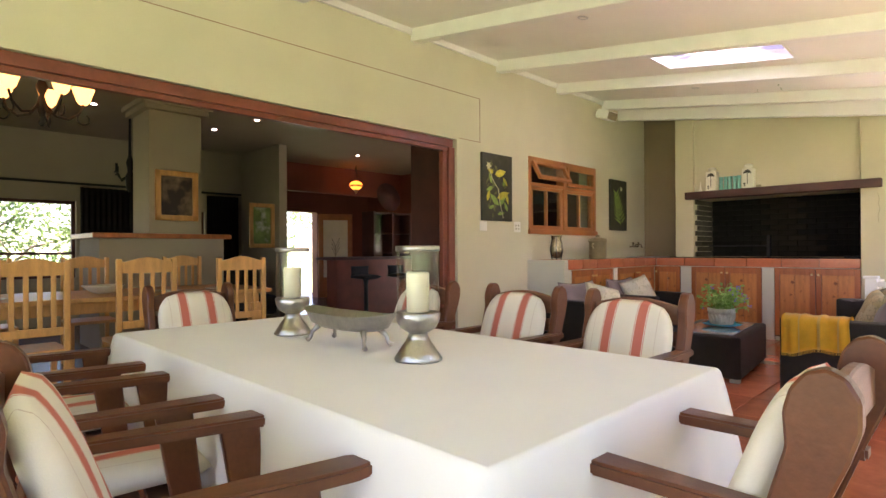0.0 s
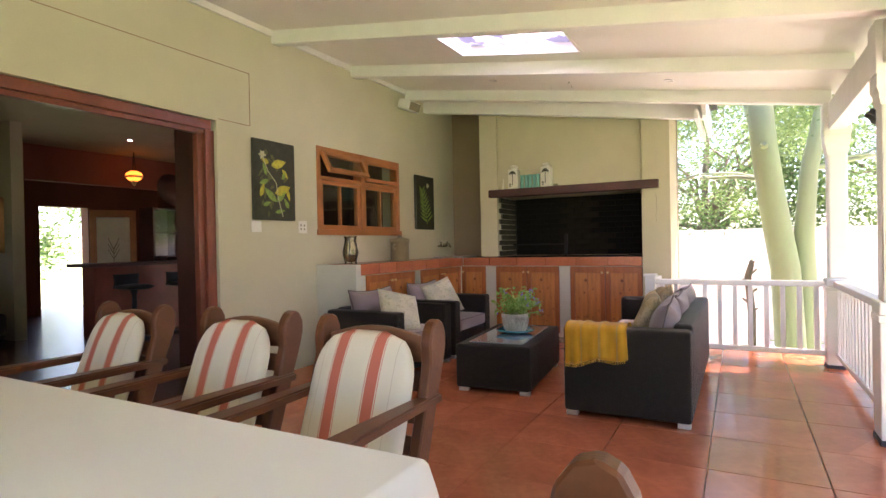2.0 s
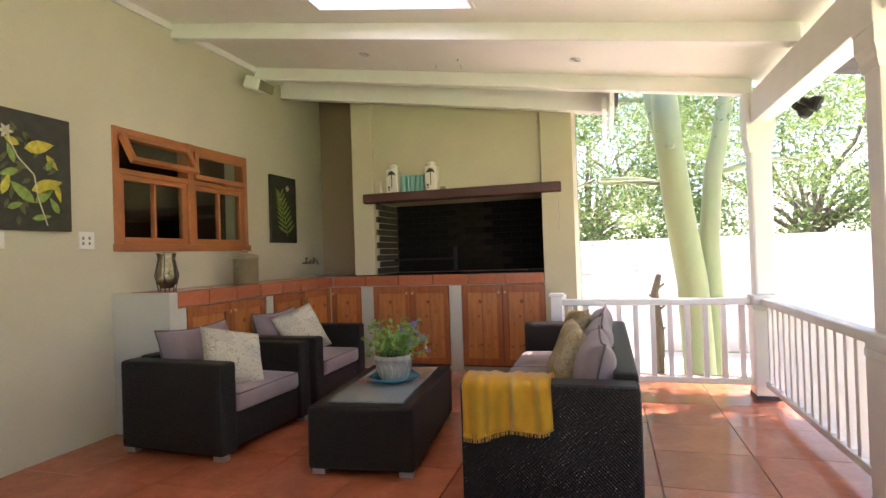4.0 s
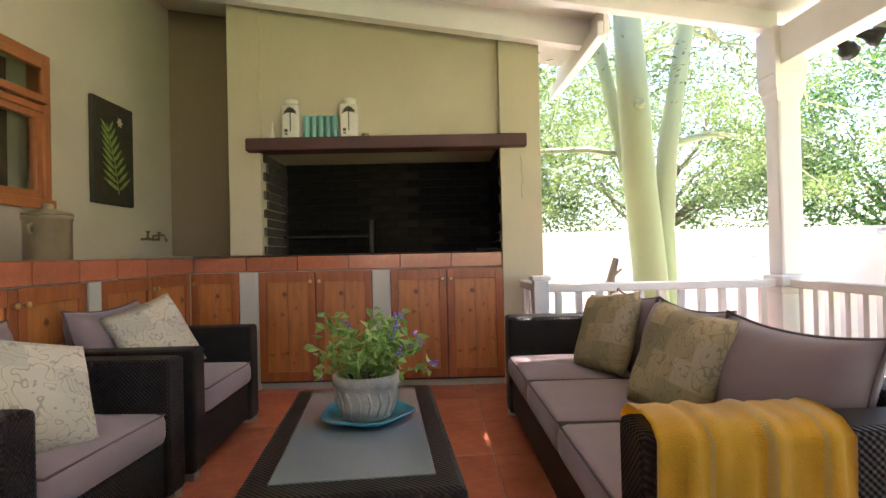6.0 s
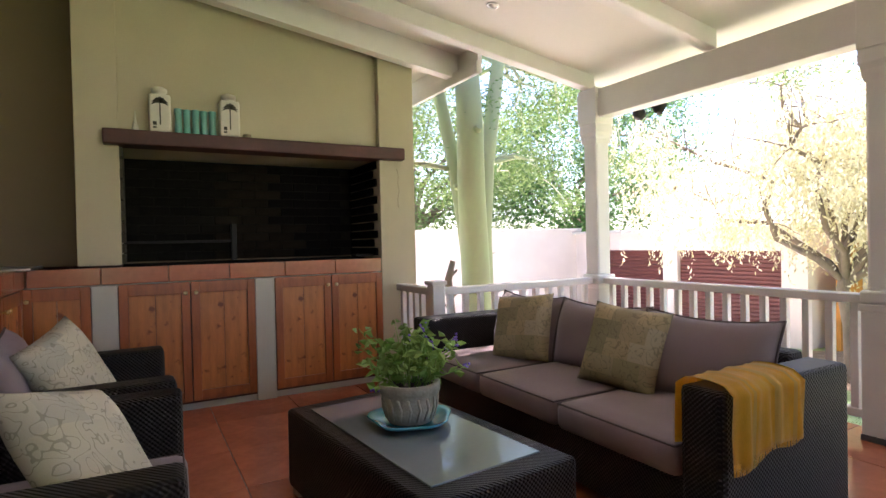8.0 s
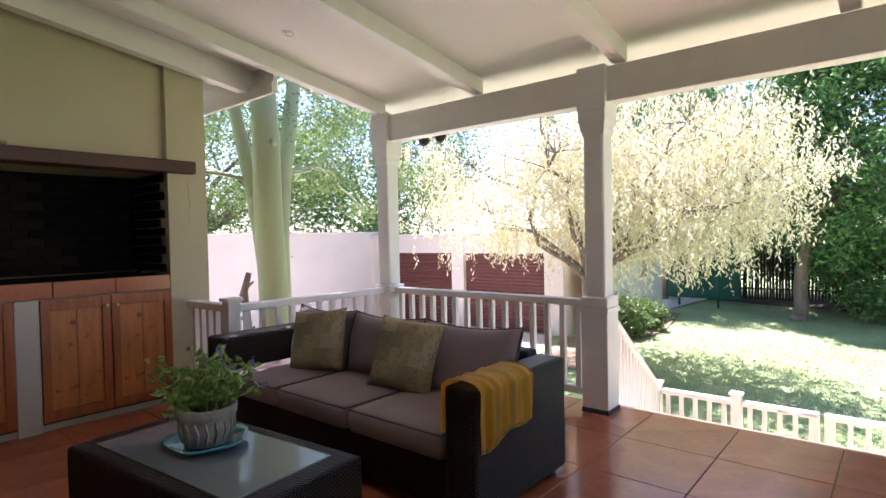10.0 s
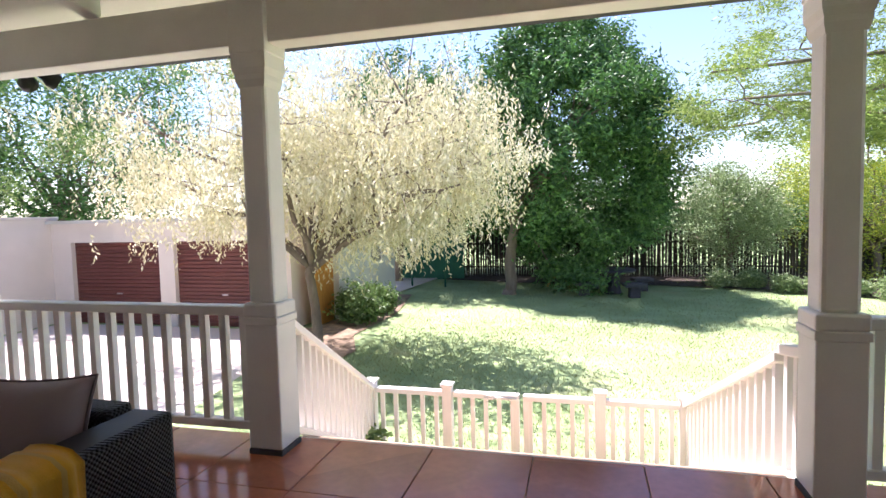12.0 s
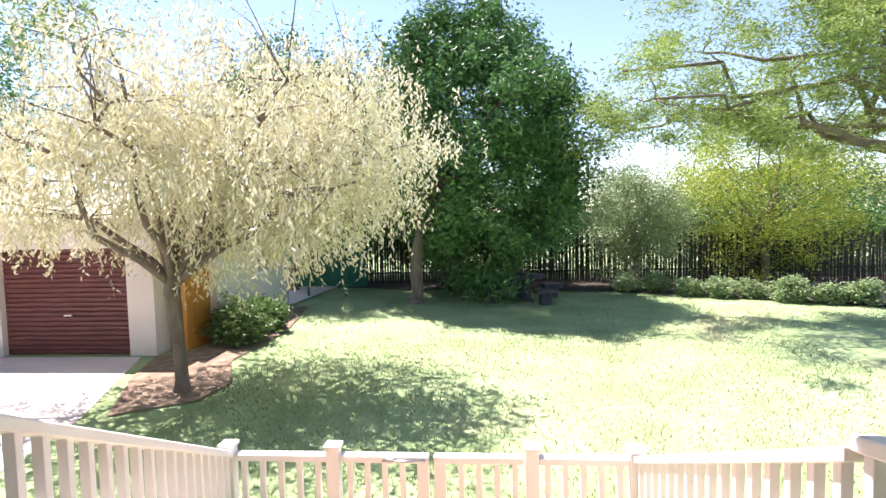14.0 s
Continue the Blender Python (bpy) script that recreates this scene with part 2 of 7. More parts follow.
M_SOOT = material("sooted_brick", (0.007, 0.006, 0.006), 0.9, vary=0.4, scale=6, fine=80, bump=0.2, piece=0.2, spec=0.1)
M_SMOKEBRICK = material("smoke_stained_brick", (0.008, 0.007, 0.0055), 0.9, vary=0.4, scale=6, fine=80, bump=0.25, piece=0.3, spec=0.15)
M_DUSTBRICK = material("dust_browned_brick", (0.016, 0.012, 0.009), 0.95, vary=0.4, scale=5, fine=80, bump=0.25, piece=0.3, spec=0.1)
M_SOOTJOINT = material("sooty_mortar", (0.015, 0.013, 0.011), 0.95, vary=0.3, scale=8, fine=90, bump=0.2, spec=0.1)
M_ASHBRICK = material("ash_dusted_brick", (0.06, 0.05, 0.033), 0.9, vary=0.35, scale=5, fine=80, bump=0.25, piece=0.3)
M_STEELDARK = material("black_iron", (0.012, 0.011, 0.010), 0.6, 0.3, vary=0.2, bump=0.05)
M_WICKER = weave(material("black_brown_wicker", (0.016, 0.012, 0.011), 0.45, vary=0.3, scale=30, fine=120, spec=0.3), 0.018, 0.004)
M_TAUPE = material("taupe_canvas", (0.255, 0.19, 0.19), 0.9, vary=0.07, scale=4, fine=350, bump=0.12, sheen=0.2)
M_PIPING = material("dark_taupe_piping", (0.13, 0.10, 0.10), 0.9, vary=0.1)
def patchwork(colours, scale, seed_shift):
    """Square-ish printed patches with fine scrolling line drawing over them."""
    def build(N, L, tc, old):
        mp = N.new("ShaderNodeMapping")
        mp.inputs["Location"].default_value = (seed_shift, seed_shift * 0.7, seed_shift * 1.3)
        mp.inputs["Rotation"].default_value = (math.pi / 2, 0, 0)
        L.new(tc.outputs["Object"], mp.inputs[0])
        br = N.new("ShaderNodeTexBrick")
        br.inputs["Scale"].default_value, br.inputs["Mortar Size"].default_value = scale, 0.0
        br.inputs["Color1"].default_value, br.inputs["Color2"].default_value = (0, 0, 0, 1), (1, 1, 1, 1)
        br.inputs["Brick Width"].default_value, br.inputs["Row Height"].default_value = 0.75, 0.5
        L.new(mp.outputs[0], br.inputs["Vector"])
        ramp = N.new("ShaderNodeValToRGB")
        while len(ramp.color_ramp.elements) < len(colours):
            ramp.color_ramp.elements.new(0.5)
        for i, c in enumerate(colours):
            ramp.color_ramp.elements[i].position = i / (len(colours) - 1)
            ramp.color_ramp.elements[i].color = (*c, 1)
        L.new(br.outputs["Color"], ramp.inputs[0])
        mix = N.new("ShaderNodeMix")
        mix.data_type, mix.blend_type = "RGBA", "MULTIPLY"
        mix.inputs[0].default_value = 1.0
        L.new(old, mix.inputs[6])
        L.new(ramp.outputs[0], mix.inputs[7])
        wv = N.new("ShaderNodeTexNoise")
        wv.inputs["Scale"].default_value, wv.inputs["Detail"].default_value = scale * 3.2, 0
        wv.inputs["Distortion"].default_value = 1.6
        L.new(mp.outputs[0], wv.inputs["Vector"])
        cm = N.new("ShaderNodeMath")
        cm.operation = "COMPARE"
        cm.inputs[1].default_value, cm.inputs[2].default_value = 0.5, 0.028
        L.new(wv.outputs["Fac"], cm.inputs[0])
        sc = N.new("ShaderNodeMath")
        sc.operation = "MULTIPLY"
        sc.inputs[1].default_value = 0.42
        L.new(cm.outputs[0], sc.inputs[0])
        m2 = N.new("ShaderNodeMix")
        m2.data_type = "RGBA"
        L.new(sc.outputs[0], m2.inputs[0])
        L.new(mix.outputs[2], m2.inputs[6])
        m2.inputs[7].default_value = (0.09, 0.085, 0.05, 1)
        return m2.outputs[2]
    return build


M_PRINT = material("botanical_print_linen", (0.60, 0.55, 0.43), 0.9, vary=0.08, scale=4, fine=300, bump=0.1)
tint(M_PRINT, patchwork([(1, 1, 1), (0.80, 0.79, 0.74), (0.95, 0.93, 0.88), (0.66, 0.67, 0.68), (1, 0.97, 0.86)], 5.0, 3.1))
M_PRINT2 = material("sepia_butterfly_print_linen", (0.42, 0.35, 0.225), 0.9, vary=0.1, scale=4, fine=300, bump=0.1)
tint(M_PRINT2, patchwork([(1, 1, 1), (0.8, 0.8, 0.7), (1.1, 1.0, 0.82), (0.45, 0.5, 0.48), (0.72, 0.75, 0.6)], 5.5, 7.7))
M_STRIPE = material("striped_cushion_canvas", (0.74, 0.67, 0.56), 0.9, vary=0.06, scale=4, fine=320, bump=0.12)
RED = (0.58, 0.16, 0.11)
tint(M_STRIPE, bands([(0.062, 0.108, None), (0.112, 0.115, None), (0.055, 0.058, None), (0.165, 0.167, (0.58, 0.46, 0.37))], RED))
M_CLOTH = material("white_tablecloth", (0.80, 0.77, 0.74), 0.85, vary=0.03, scale=2, fine=300, bump=0.06, sheen=0.1)
M_MUSTARD = material("mustard_wool", (0.90, 0.50, 0.03), 0.95, vary=0.12, scale=12, fine=260, bump=0.3, sheen=0.4)
tint(M_MUSTARD, bands([(-0.02, 0.0, None), (0.10, 0.112, None), (-0.14, -0.13, None), (0.20, 0.207, None)], (0.80, 0.52, 0.12), absolute=False))
M_PEWTER = material("hammered_pewter", (0.45, 0.43, 0.40), 0.28, 1.0, vary=0.12, scale=20, fine=70, bump=0.25)
M_WAX = material("ivory_wax", (0.82, 0.74, 0.55), 0.45, vary=0.03, bump=0.02)
def thin_glass(name):
    """A pane: clear, with gloss that grows at grazing angles."""
    mat = bpy.data.materials.new(name)
    mat.use_nodes = True
    N, L = mat.node_tree.nodes, mat.node_tree.links
    tr, gl, fr, mx = N.new("ShaderNodeBsdfTransparent"), N.new("ShaderNodeBsdfGlossy"), N.new("ShaderNodeLayerWeight"), N.new("ShaderNodeMixShader")
    tr.inputs[0].default_value = (0.93, 0.94, 0.92, 1)
    gl.inputs["Roughness"].default_value = 0.02
    pw, sc = N.new("ShaderNodeMath"), N.new("ShaderNodeMath")
    pw.operation, sc.operation = "POWER", "MULTIPLY_ADD"
    pw.inputs[1].default_value, sc.inputs[1].default_value, sc.inputs[2].default_value = 4.0, 0.7, 0.05
    L.new(fr.outputs["Facing"], pw.inputs[0])
    L.new(pw.outputs[0], sc.inputs[0])
    L.new(sc.outputs[0], mx.inputs[0])
    L.new(tr.outputs[0], mx.inputs[1])
    L.new(gl.outputs[0], mx.inputs[2])
    L.new(mx.outputs[0], N["Material Output"].inputs[0])
    return mat


M_GLASS = thin_glass("clear_glass")
M_SMOKE = clear_glass("tinted_glass", (0.85, 0.84, 0.78))
M_TABLEGLASS = material("frosted_table_glass", (0.20, 0.23, 0.23), 0.12, vary=0.05, scale=3, bump=0.0, coat=0.4)
M_BLUE = material("turquoise_glaze", (0.05, 0.30, 0.42), 0.15, vary=0.2, scale=8, bump=0.02, coat=0.5)
M_POT = material("whitewashed_stone_pot", (0.42, 0.38, 0.32), 0.85, vary=0.3, scale=14, fine=90, bump=0.35)
M_SOIL = material("potting_soil", (0.04, 0.025, 0.015), 0.95, vary=0.4, scale=30, bump=0.5)
M_PLANT = leafy("sage_leaves", (0.15, 0.32, 0.06), (0.34, 0.50, 0.14))
M_FLOWER = material("violet_petals", (0.25, 0.15, 0.65), 0.7)
M_PORCELAIN = material("white_porcelain", (0.72, 0.68, 0.56), 0.3, vary=0.06, bump=0.02)
M_INK = material("dark_green_brown_ink", (0.05, 0.045, 0.025), 0.5)
M_TEAL = material("teal_glazed_cup", (0.16, 0.42, 0.36), 0.3, vary=0.1, bump=0.02)
M_CERAMIC = material("stoneware_crock", (0.25, 0.21, 0.125), 0.35, vary=0.15, scale=8, bump=0.06)
M_MERCURY = material("mercury_glass", (0.30, 0.25, 0.17), 0.25, 0.8, vary=0.4, scale=20, fine=60, bump=0.3)
M_BRASS = material("brushed_brass", (0.62, 0.45, 0.22), 0.3, 1.0, vary=0.1)
M_CHROME = material("brushed_steel", (0.6, 0.6, 0.6), 0.3, 1.0, vary=0.05)
M_SILVERFOOT = material("satin_aluminium", (0.55, 0.53, 0.50), 0.4, 0.9, vary=0.05)
M_PLASTIC = material("white_plastic", (0.78, 0.76, 0.70), 0.4, vary=0.03, bump=0.0)
M_CANVASDARK = material("dark_slate_canvas", (0.035, 0.035, 0.022), 0.6, vary=0.35, scale=14, fine=60, bump=0.05)
M_PAINTY = material("yellow_paint", (0.55, 0.48, 0.04), 0.5, vary=0.3, scale=25, bump=0.1)
M_PAINTG = material("leaf_green_paint", (0.22, 0.34, 0.06), 0.5, vary=0.35, scale=25, bump=0.1)
M_PAINTDIM = material("dim_olive_paint", (0.10, 0.11, 0.035), 0.5, vary=0.4, scale=20, bump=0.1)
M_PAINTW = material("cream_paint", (0.60, 0.58, 0.36), 0.5, vary=0.2, scale=25, bump=0.1)
M_FEVERBARK = material("lime_green_bark", (0.31, 0.37, 0.20), 0.7, vary=0.2, scale=3, fine=30, bump=0.2, second=(0.36, 0.37, 0.24), stretch=(1, 1, 0.5))
M_BARK = material("grey_brown_bark", (0.19, 0.15, 0.11), 0.9, vary=0.35, scale=6, fine=40, bump=0.5, stretch=(1, 1, 0.3))
M_GARAGE = material("maroon_roller_door", (0.12, 0.036, 0.029), 0.5, vary=0.12, scale=3, bump=0.03)
M_GRASS = material("mown_lawn", (0.27, 0.34, 0.16), 0.9, vary=0.25, scale=0.8, fine=30, bump=0.4, second=(0.17, 0.25, 0.09))
tint(M_GRASS, blotches((0.34, 0.33, 0.17), 0.5, 0.62, 0.8))
M_PAVE = material("pale_concrete_paving", (0.62, 0.55, 0.50), 0.9, vary=0.12, scale=1, fine=40, bump=0.2)
M_FENCE = material("dark_split_poles", (0.05, 0.042, 0.03), 0.9, vary=0.4, scale=9, bump=0.3)
M_NET = material("green_shade_netting", (0.01, 0.10, 0.06), 0.8, vary=0.15, scale=4, bump=0.1)
M_SLATE = material("dark_slate_stone", (0.05, 0.05, 0.055), 0.8, vary=0.3, scale=8, bump=0.3)
M_CURTAIN = material("charcoal_curtain", (0.035, 0.032, 0.03), 0.95, vary=0.2, scale=10, bump=0.1)
M_ORANGE = material("ochre_timber", (0.45, 0.20, 0.03), 0.7, vary=0.25, scale=6, bump=0.1, stretch=(6, 6, 1))
M_GREYWALL = material("pale_grey_render", (0.55, 0.56, 0.52), 0.85, vary=0.06, scale=1.5, fine=60, bump=0.1)
M_AMBER = glow("lit_amber_glass", (1.0, 0.42, 0.09), 0.55)
M_ORANGEGLASS = glow("lit_orange_glass", (1.0, 0.22, 0.02), 0.5)
M_LED = glow("lit_downlight", (1.0, 0.9, 0.75), 2.0)
M_DIFFUSE = bpy.data.materials.new("opal_roof_sheet")
M_DIFFUSE.use_nodes = True
tl = M_DIFFUSE.node_tree.nodes.new("ShaderNodeBsdfTranslucent")
tl.inputs[0].default_value = (0.8, 0.8, 0.85, 1)
sn = M_DIFFUSE.node_tree.nodes.new("ShaderNodeTexNoise")
sn.inputs["Scale"].default_value, sn.inputs["Detail"].default_value = 5.0, 4
sr = M_DIFFUSE.node_tree.nodes.new("ShaderNodeValToRGB")
sr.color_ramp.elements[0].position, sr.color_ramp.elements[1].position = 0.40, 0.56
sr.color_ramp.elements[0].color, sr.color_ramp.elements[1].color = (0.20, 0.20, 0.24, 1), (0.85, 0.85, 0.90, 1)
stc = M_DIFFUSE.node_tree.nodes.new("ShaderNodeTexCoord")
M_DIFFUSE.node_tree.links.new(stc.outputs["Object"], sn.inputs["Vector"])
M_DIFFUSE.node_tree.links.new(sn.outputs["Fac"], sr.inputs[0])
M_DIFFUSE.node_tree.links.new(sr.outputs[0], tl.inputs[0])
M_DIFFUSE.node_tree.links.new(tl.outputs[0], M_DIFFUSE.node_tree.nodes["Material Output"].inputs[0])
M_BAGS = material("dark_plum_cushion", (0.10, 0.05, 0.045), 0.8)

GROUND = -1.25
WALL_X = -3.08
# ---- setting ----
def roof_z(x):
    """Underside of the sloping veranda ceiling."""
    return 3.30 - 0.150 * (x - WALL_X)


# house wall with the wide opening and the kitchen window cut through it
bm = BM()
for y0, y1, z0, z1 in [(-3.5, -2.6, -0.05, 3.6), (-2.6, 4.58, 2.32, 3.6), (4.58, 5.83, -0.05, 3.6), (5.83, 7.42, -0.05, 1.36), (5.83, 7.42, 2.30, 3.6), (7.42, 9.1, -0.05, 3.6)]:
    box(bm, WALL_X - 0.26, y0, z0, WALL_X, y1, z1)
solid("wall_house", bm, M_WALL, "olive-green plastered house wall along the veranda", "wall", "structure")
bm = BM()
for y0, y1, z0, z1 in [(-2.2, 4.95, 2.812, 2.818), (4.942, 4.948, 2.34, 2.812), (4.60, 4.945, 2.336, 2.342)]:
    box(bm, WALL_X, y0, z0, WALL_X + 0.003, y1, z1)
solid("trim_plaster_joint", bm, M_GROUT, "thin straight joint lines in the plaster", "trim", "structure")
bm = BM()
box(bm, WALL_X + 0.001, -3.5, 3.235, WALL_X + 0.03, 8.1, 3.297, 0.004)
solid("trim_cornice", bm, M_WHITE, "narrow white cornice along the top of the wall", "trim", "structure")
# sliding-door frame lining the opening
bm = BM()
box(bm, WALL_X - 0.16, -2.6, 2.235, WALL_X - 0.03, 4.55, 2.317, 0.006)
box(bm, WALL_X - 0.10, -2.6, 2.195, WALL_X - 0.05, 4.49, 2.235, 0.004)
box(bm, WALL_X - 0.16, 4.49, 0, WALL_X - 0.03, 4.577, 2.235, 0.006)
box(bm, WALL_X - 0.12, 4.43, 0, WALL_X - 0.06, 4.49, 2.2, 0.006)
solid("door_frame", bm, M_REDWOOD, "red-stained hardwood frame of the wide folding doorway", "door frame", "structure")

# floor slabs and the terrace's skirt
bm = BM()
box(bm, WALL_X - 0.26, -3.5, -0.3, 1.80, 7.78, -0.012)
box(bm, WALL_X - 0.26, 7.78, -0.3, 0.1, 9.1, -0.012)
solid("floor", bm, M_GROUT, "grouted base of the raised veranda floor", "floor", "structure")
bm = BM()
box(bm, 1.62, -3.5, GROUND - 0.1, 1.78, 2.6, -0.3)
box(bm, 1.62, 2.6, GROUND - 0.1, 1.78, 7.76, -0.3)
box(bm, -3.3, 7.6, GROUND - 0.1, 1.62, 7.76, -0.3)
box(bm, -3.3, 7.76, GROUND - 0.1, 0.1, 9.1, -0.3)
solid("wall_plinth", bm, M_CREAM, "cream plastered plinth under the veranda", "wall", "structure")

# ceiling: sloping boards, with the skylight cut out, and rafters
def slope_panel(bm, x0, x1, y0, y1, t=0.05):
    v = [bm.verts.new((x, y, roof_z(x) + dz)) for dz in (0, t) for x, y in ((x0, y0), (x1, y0), (x1, y1), (x0, y1))]
    for f in ((0, 3, 2, 1), (4, 5, 6, 7), (0, 1, 5, 4), (1, 2, 6, 5), (2, 3, 7, 6), (3, 0, 4, 7)):
        bm.faces.new([v[i] for i in f])
SKY_X0, SKY_X1, SKY_Y0, SKY_Y1 = -1.52, -0.36, 5.36, 6.20
bm = BM()
slope_panel(bm, WALL_X, 2.0, -3.5, SKY_Y0)
slope_panel(bm, WALL_X, SKY_X0, SKY_Y0, SKY_Y1)
slope_panel(bm, SKY_X1, 2.0, SKY_Y0, SKY_Y1)
slope_panel(bm, WALL_X, 2.0, SKY_Y1, 7.78)
slope_panel(bm, WALL_X, 0.55, 7.78, 9.1)
solid("ceiling", bm, M_CEIL, "white boarded sloping veranda ceiling", "ceiling", "structure")
bm = BM()
for y0, y1, x0, x1 in [(SKY_Y0 - 0.01, SKY_Y0 + 0.015, SKY_X0 - 0.01, SKY_X1 + 0.01), (SKY_Y1 - 0.015, SKY_Y1 + 0.01, SKY_X0 - 0.01, SKY_X1 + 0.01), (SKY_Y0 + 0.016, SKY_Y1 - 0.016, SKY_X0 - 0.01, SKY_X0 + 0.015), (SKY_Y0 + 0.016, SKY_Y1 - 0.016, SKY_X1 - 0.015, SKY_X1 + 0.01)]:
    v = [bm.verts.new((x, y, roof_z(x) + dz)) for dz in (-0.006, 0.088) for x, y in ((x0, y0), (x1, y0), (x1, y1), (x0, y1))]
    for f in ((0, 3, 2, 1), (4, 5, 6, 7), (0, 1, 5, 4), (1, 2, 6, 5), (2, 3, 7, 6), (3, 0, 4, 7)):
        bm.faces.new([v[i] for i in f])
solid("window_skylight", bm, M_WHITE, "white upstand of a roof skylight", "skylight", "structure")
bm = BM()
slope_panel(bm, SKY_X0 - 0.04, SKY_X1 + 0.04, SKY_Y0 - 0.04, SKY_Y1 + 0.04, 0.006)
for v in bm.verts:
    v.co.z += 0.09
solid("window_skylight_sheet", bm, M_DIFFUSE, "translucent opal sheet of the skylight", "skylight", "structure")
for i, y in enumerate((-1.1, 0.2, 1.45, 2.72, 3.98, 5.27, 6.49, 7.66)):
    bm = BM()
    x1 = 1.62
    d = 0.125
    v = [bm.verts.new((x, yy, roof_z(x) + dz)) for dz in (-d, 0.01) for x, yy in ((WALL_X + 0.001, y - 0.05), (x1, y - 0.05), (x1, y + 0.05), (WALL_X + 0.001, y + 0.05))]
    for f in ((0, 3, 2, 1), (4, 5, 6, 7), (0, 1, 5, 4), (1, 2, 6, 5), (2, 3, 7, 6), (3, 0, 4, 7)):
        bm.faces.new([v[k] for k in f])
    bmesh.ops.bevel(bm, geom=bm.edges[:], offset=0.006, segments=1, affect="EDGES")
    solid("rafter", bm, M_WHITE, "white painted ceiling rafter", "rafter", "structure", "veranda rafters")
bm = BM()
v = [bm.verts.new((x, y, roof_z(x) + dz)) for dz in (-0.20, 0.06) for x, y in ((WALL_X, 8.10), (0.50, 8.10), (0.50, 8.20), (WALL_X, 8.20))]
for f in ((0, 3, 2, 1), (4, 5, 6, 7), (0, 1, 5, 4), (1, 2, 6, 5), (2, 3, 7, 6), (3, 0, 4, 7)):
    bm.faces.new([v[k] for k in f])
solid("trim_fireplace_beam", bm, M_WHITE, "white beam above the barbecue fireplace", "beam", "structure")
bm = BM()
box(bm, 0.51, 7.80, 2.54, 0.55, 9.3, 2.80, 0.004)
box(bm, 0.44, 7.72, 2.50, 0.48, 9.3, 2.60, 0.004)
solid("trim_fascia", bm, M_WHITE, "white fascia boards under the eave", "fascia", "structure")
bm = BM()
box(bm, 1.58, -3.5, 2.215, 1.72, 7.80, 2.46, 0.008)
solid("beam_front", bm, M_WHITE, "white painted eave beam carried by the columns", "beam", "structure")
# unseen roof cover, added to keep the sun out above boards and floor edge
bm = BM()
for a in ((WALL_X - 0.3, 2.85, -3.5, SKY_Y0 - 0.05), (WALL_X - 0.3, SKY_X0 - 0.05, SKY_Y0 - 0.05, SKY_Y1 + 0.05), (SKY_X1 + 0.05, 2.85, SKY_Y0 - 0.05, SKY_Y1 + 0.05), (WALL_X - 0.3, 2.85, SKY_Y1 + 0.05, 7.95), (WALL_X - 0.3, 0.62, 7.95, 9.4)):
    slope_panel(bm, *a, 0.03)
for v in bm.verts:
    v.co.z += 0.16
solid("roof", bm, M_SLATE, "dark sheet roof over the veranda, unseen, widened to block the sun", "roof", "structure")

# columns
def column(y):
    c = thing("column", "white painted square timber veranda column with chamfered shaft", "column", "veranda columns", pose(1.65, y, 0))
    bm = BM()
    box(bm, -0.10, -0.10, 0.03, 0.10, 0.10, 0.72, 0.008)
    part("base_block", bm, M_WHITE, c)
    bm = BM()
    box(bm, -0.108, -0.108, 0.72, 0.108, 0.108, 0.76, 0.006)
    box(bm, -0.104, -0.104, 0.76, 0.104, 0.104, 0.835, 0.012)
    part("collar", bm, M_WHITE, c)
    bm = BM()
    box(bm, -0.078, -0.078, 0.83, 0.078, 0.078, 2.04, 0.02)
    part("shaft", bm, M_WHITE, c)
    bm = BM()
    lathe(bm, [(0.11, 1.99), (0.125, 2.03), (0.125, 2.055), (0.142, 2.09), (0.142, 2.17)], n=4)
    bmesh.ops.rotate(bm, verts=bm.verts[:], cent=(0, 0, 0), matrix=Matrix.Rotation(math.pi / 4, 3, "Z"))
    for f in bm.faces:
        f.smooth = False
    box(bm, -0.106, -0.106, 2.165, 0.106, 0.106, 2.475, 0.006)
    part("capital", bm, M_WHITE, c)
    bm = BM()
    box(bm, -0.104, -0.104, -0.01, 0.104, 0.104, 0.03, 0.004)
    part("foot_strip", bm, M_SLATE, c, "dark damp-proof foot strip")
    return c
for y in (7.64, 5.46, 2.72, 0.3, -2.2):
    column(y)

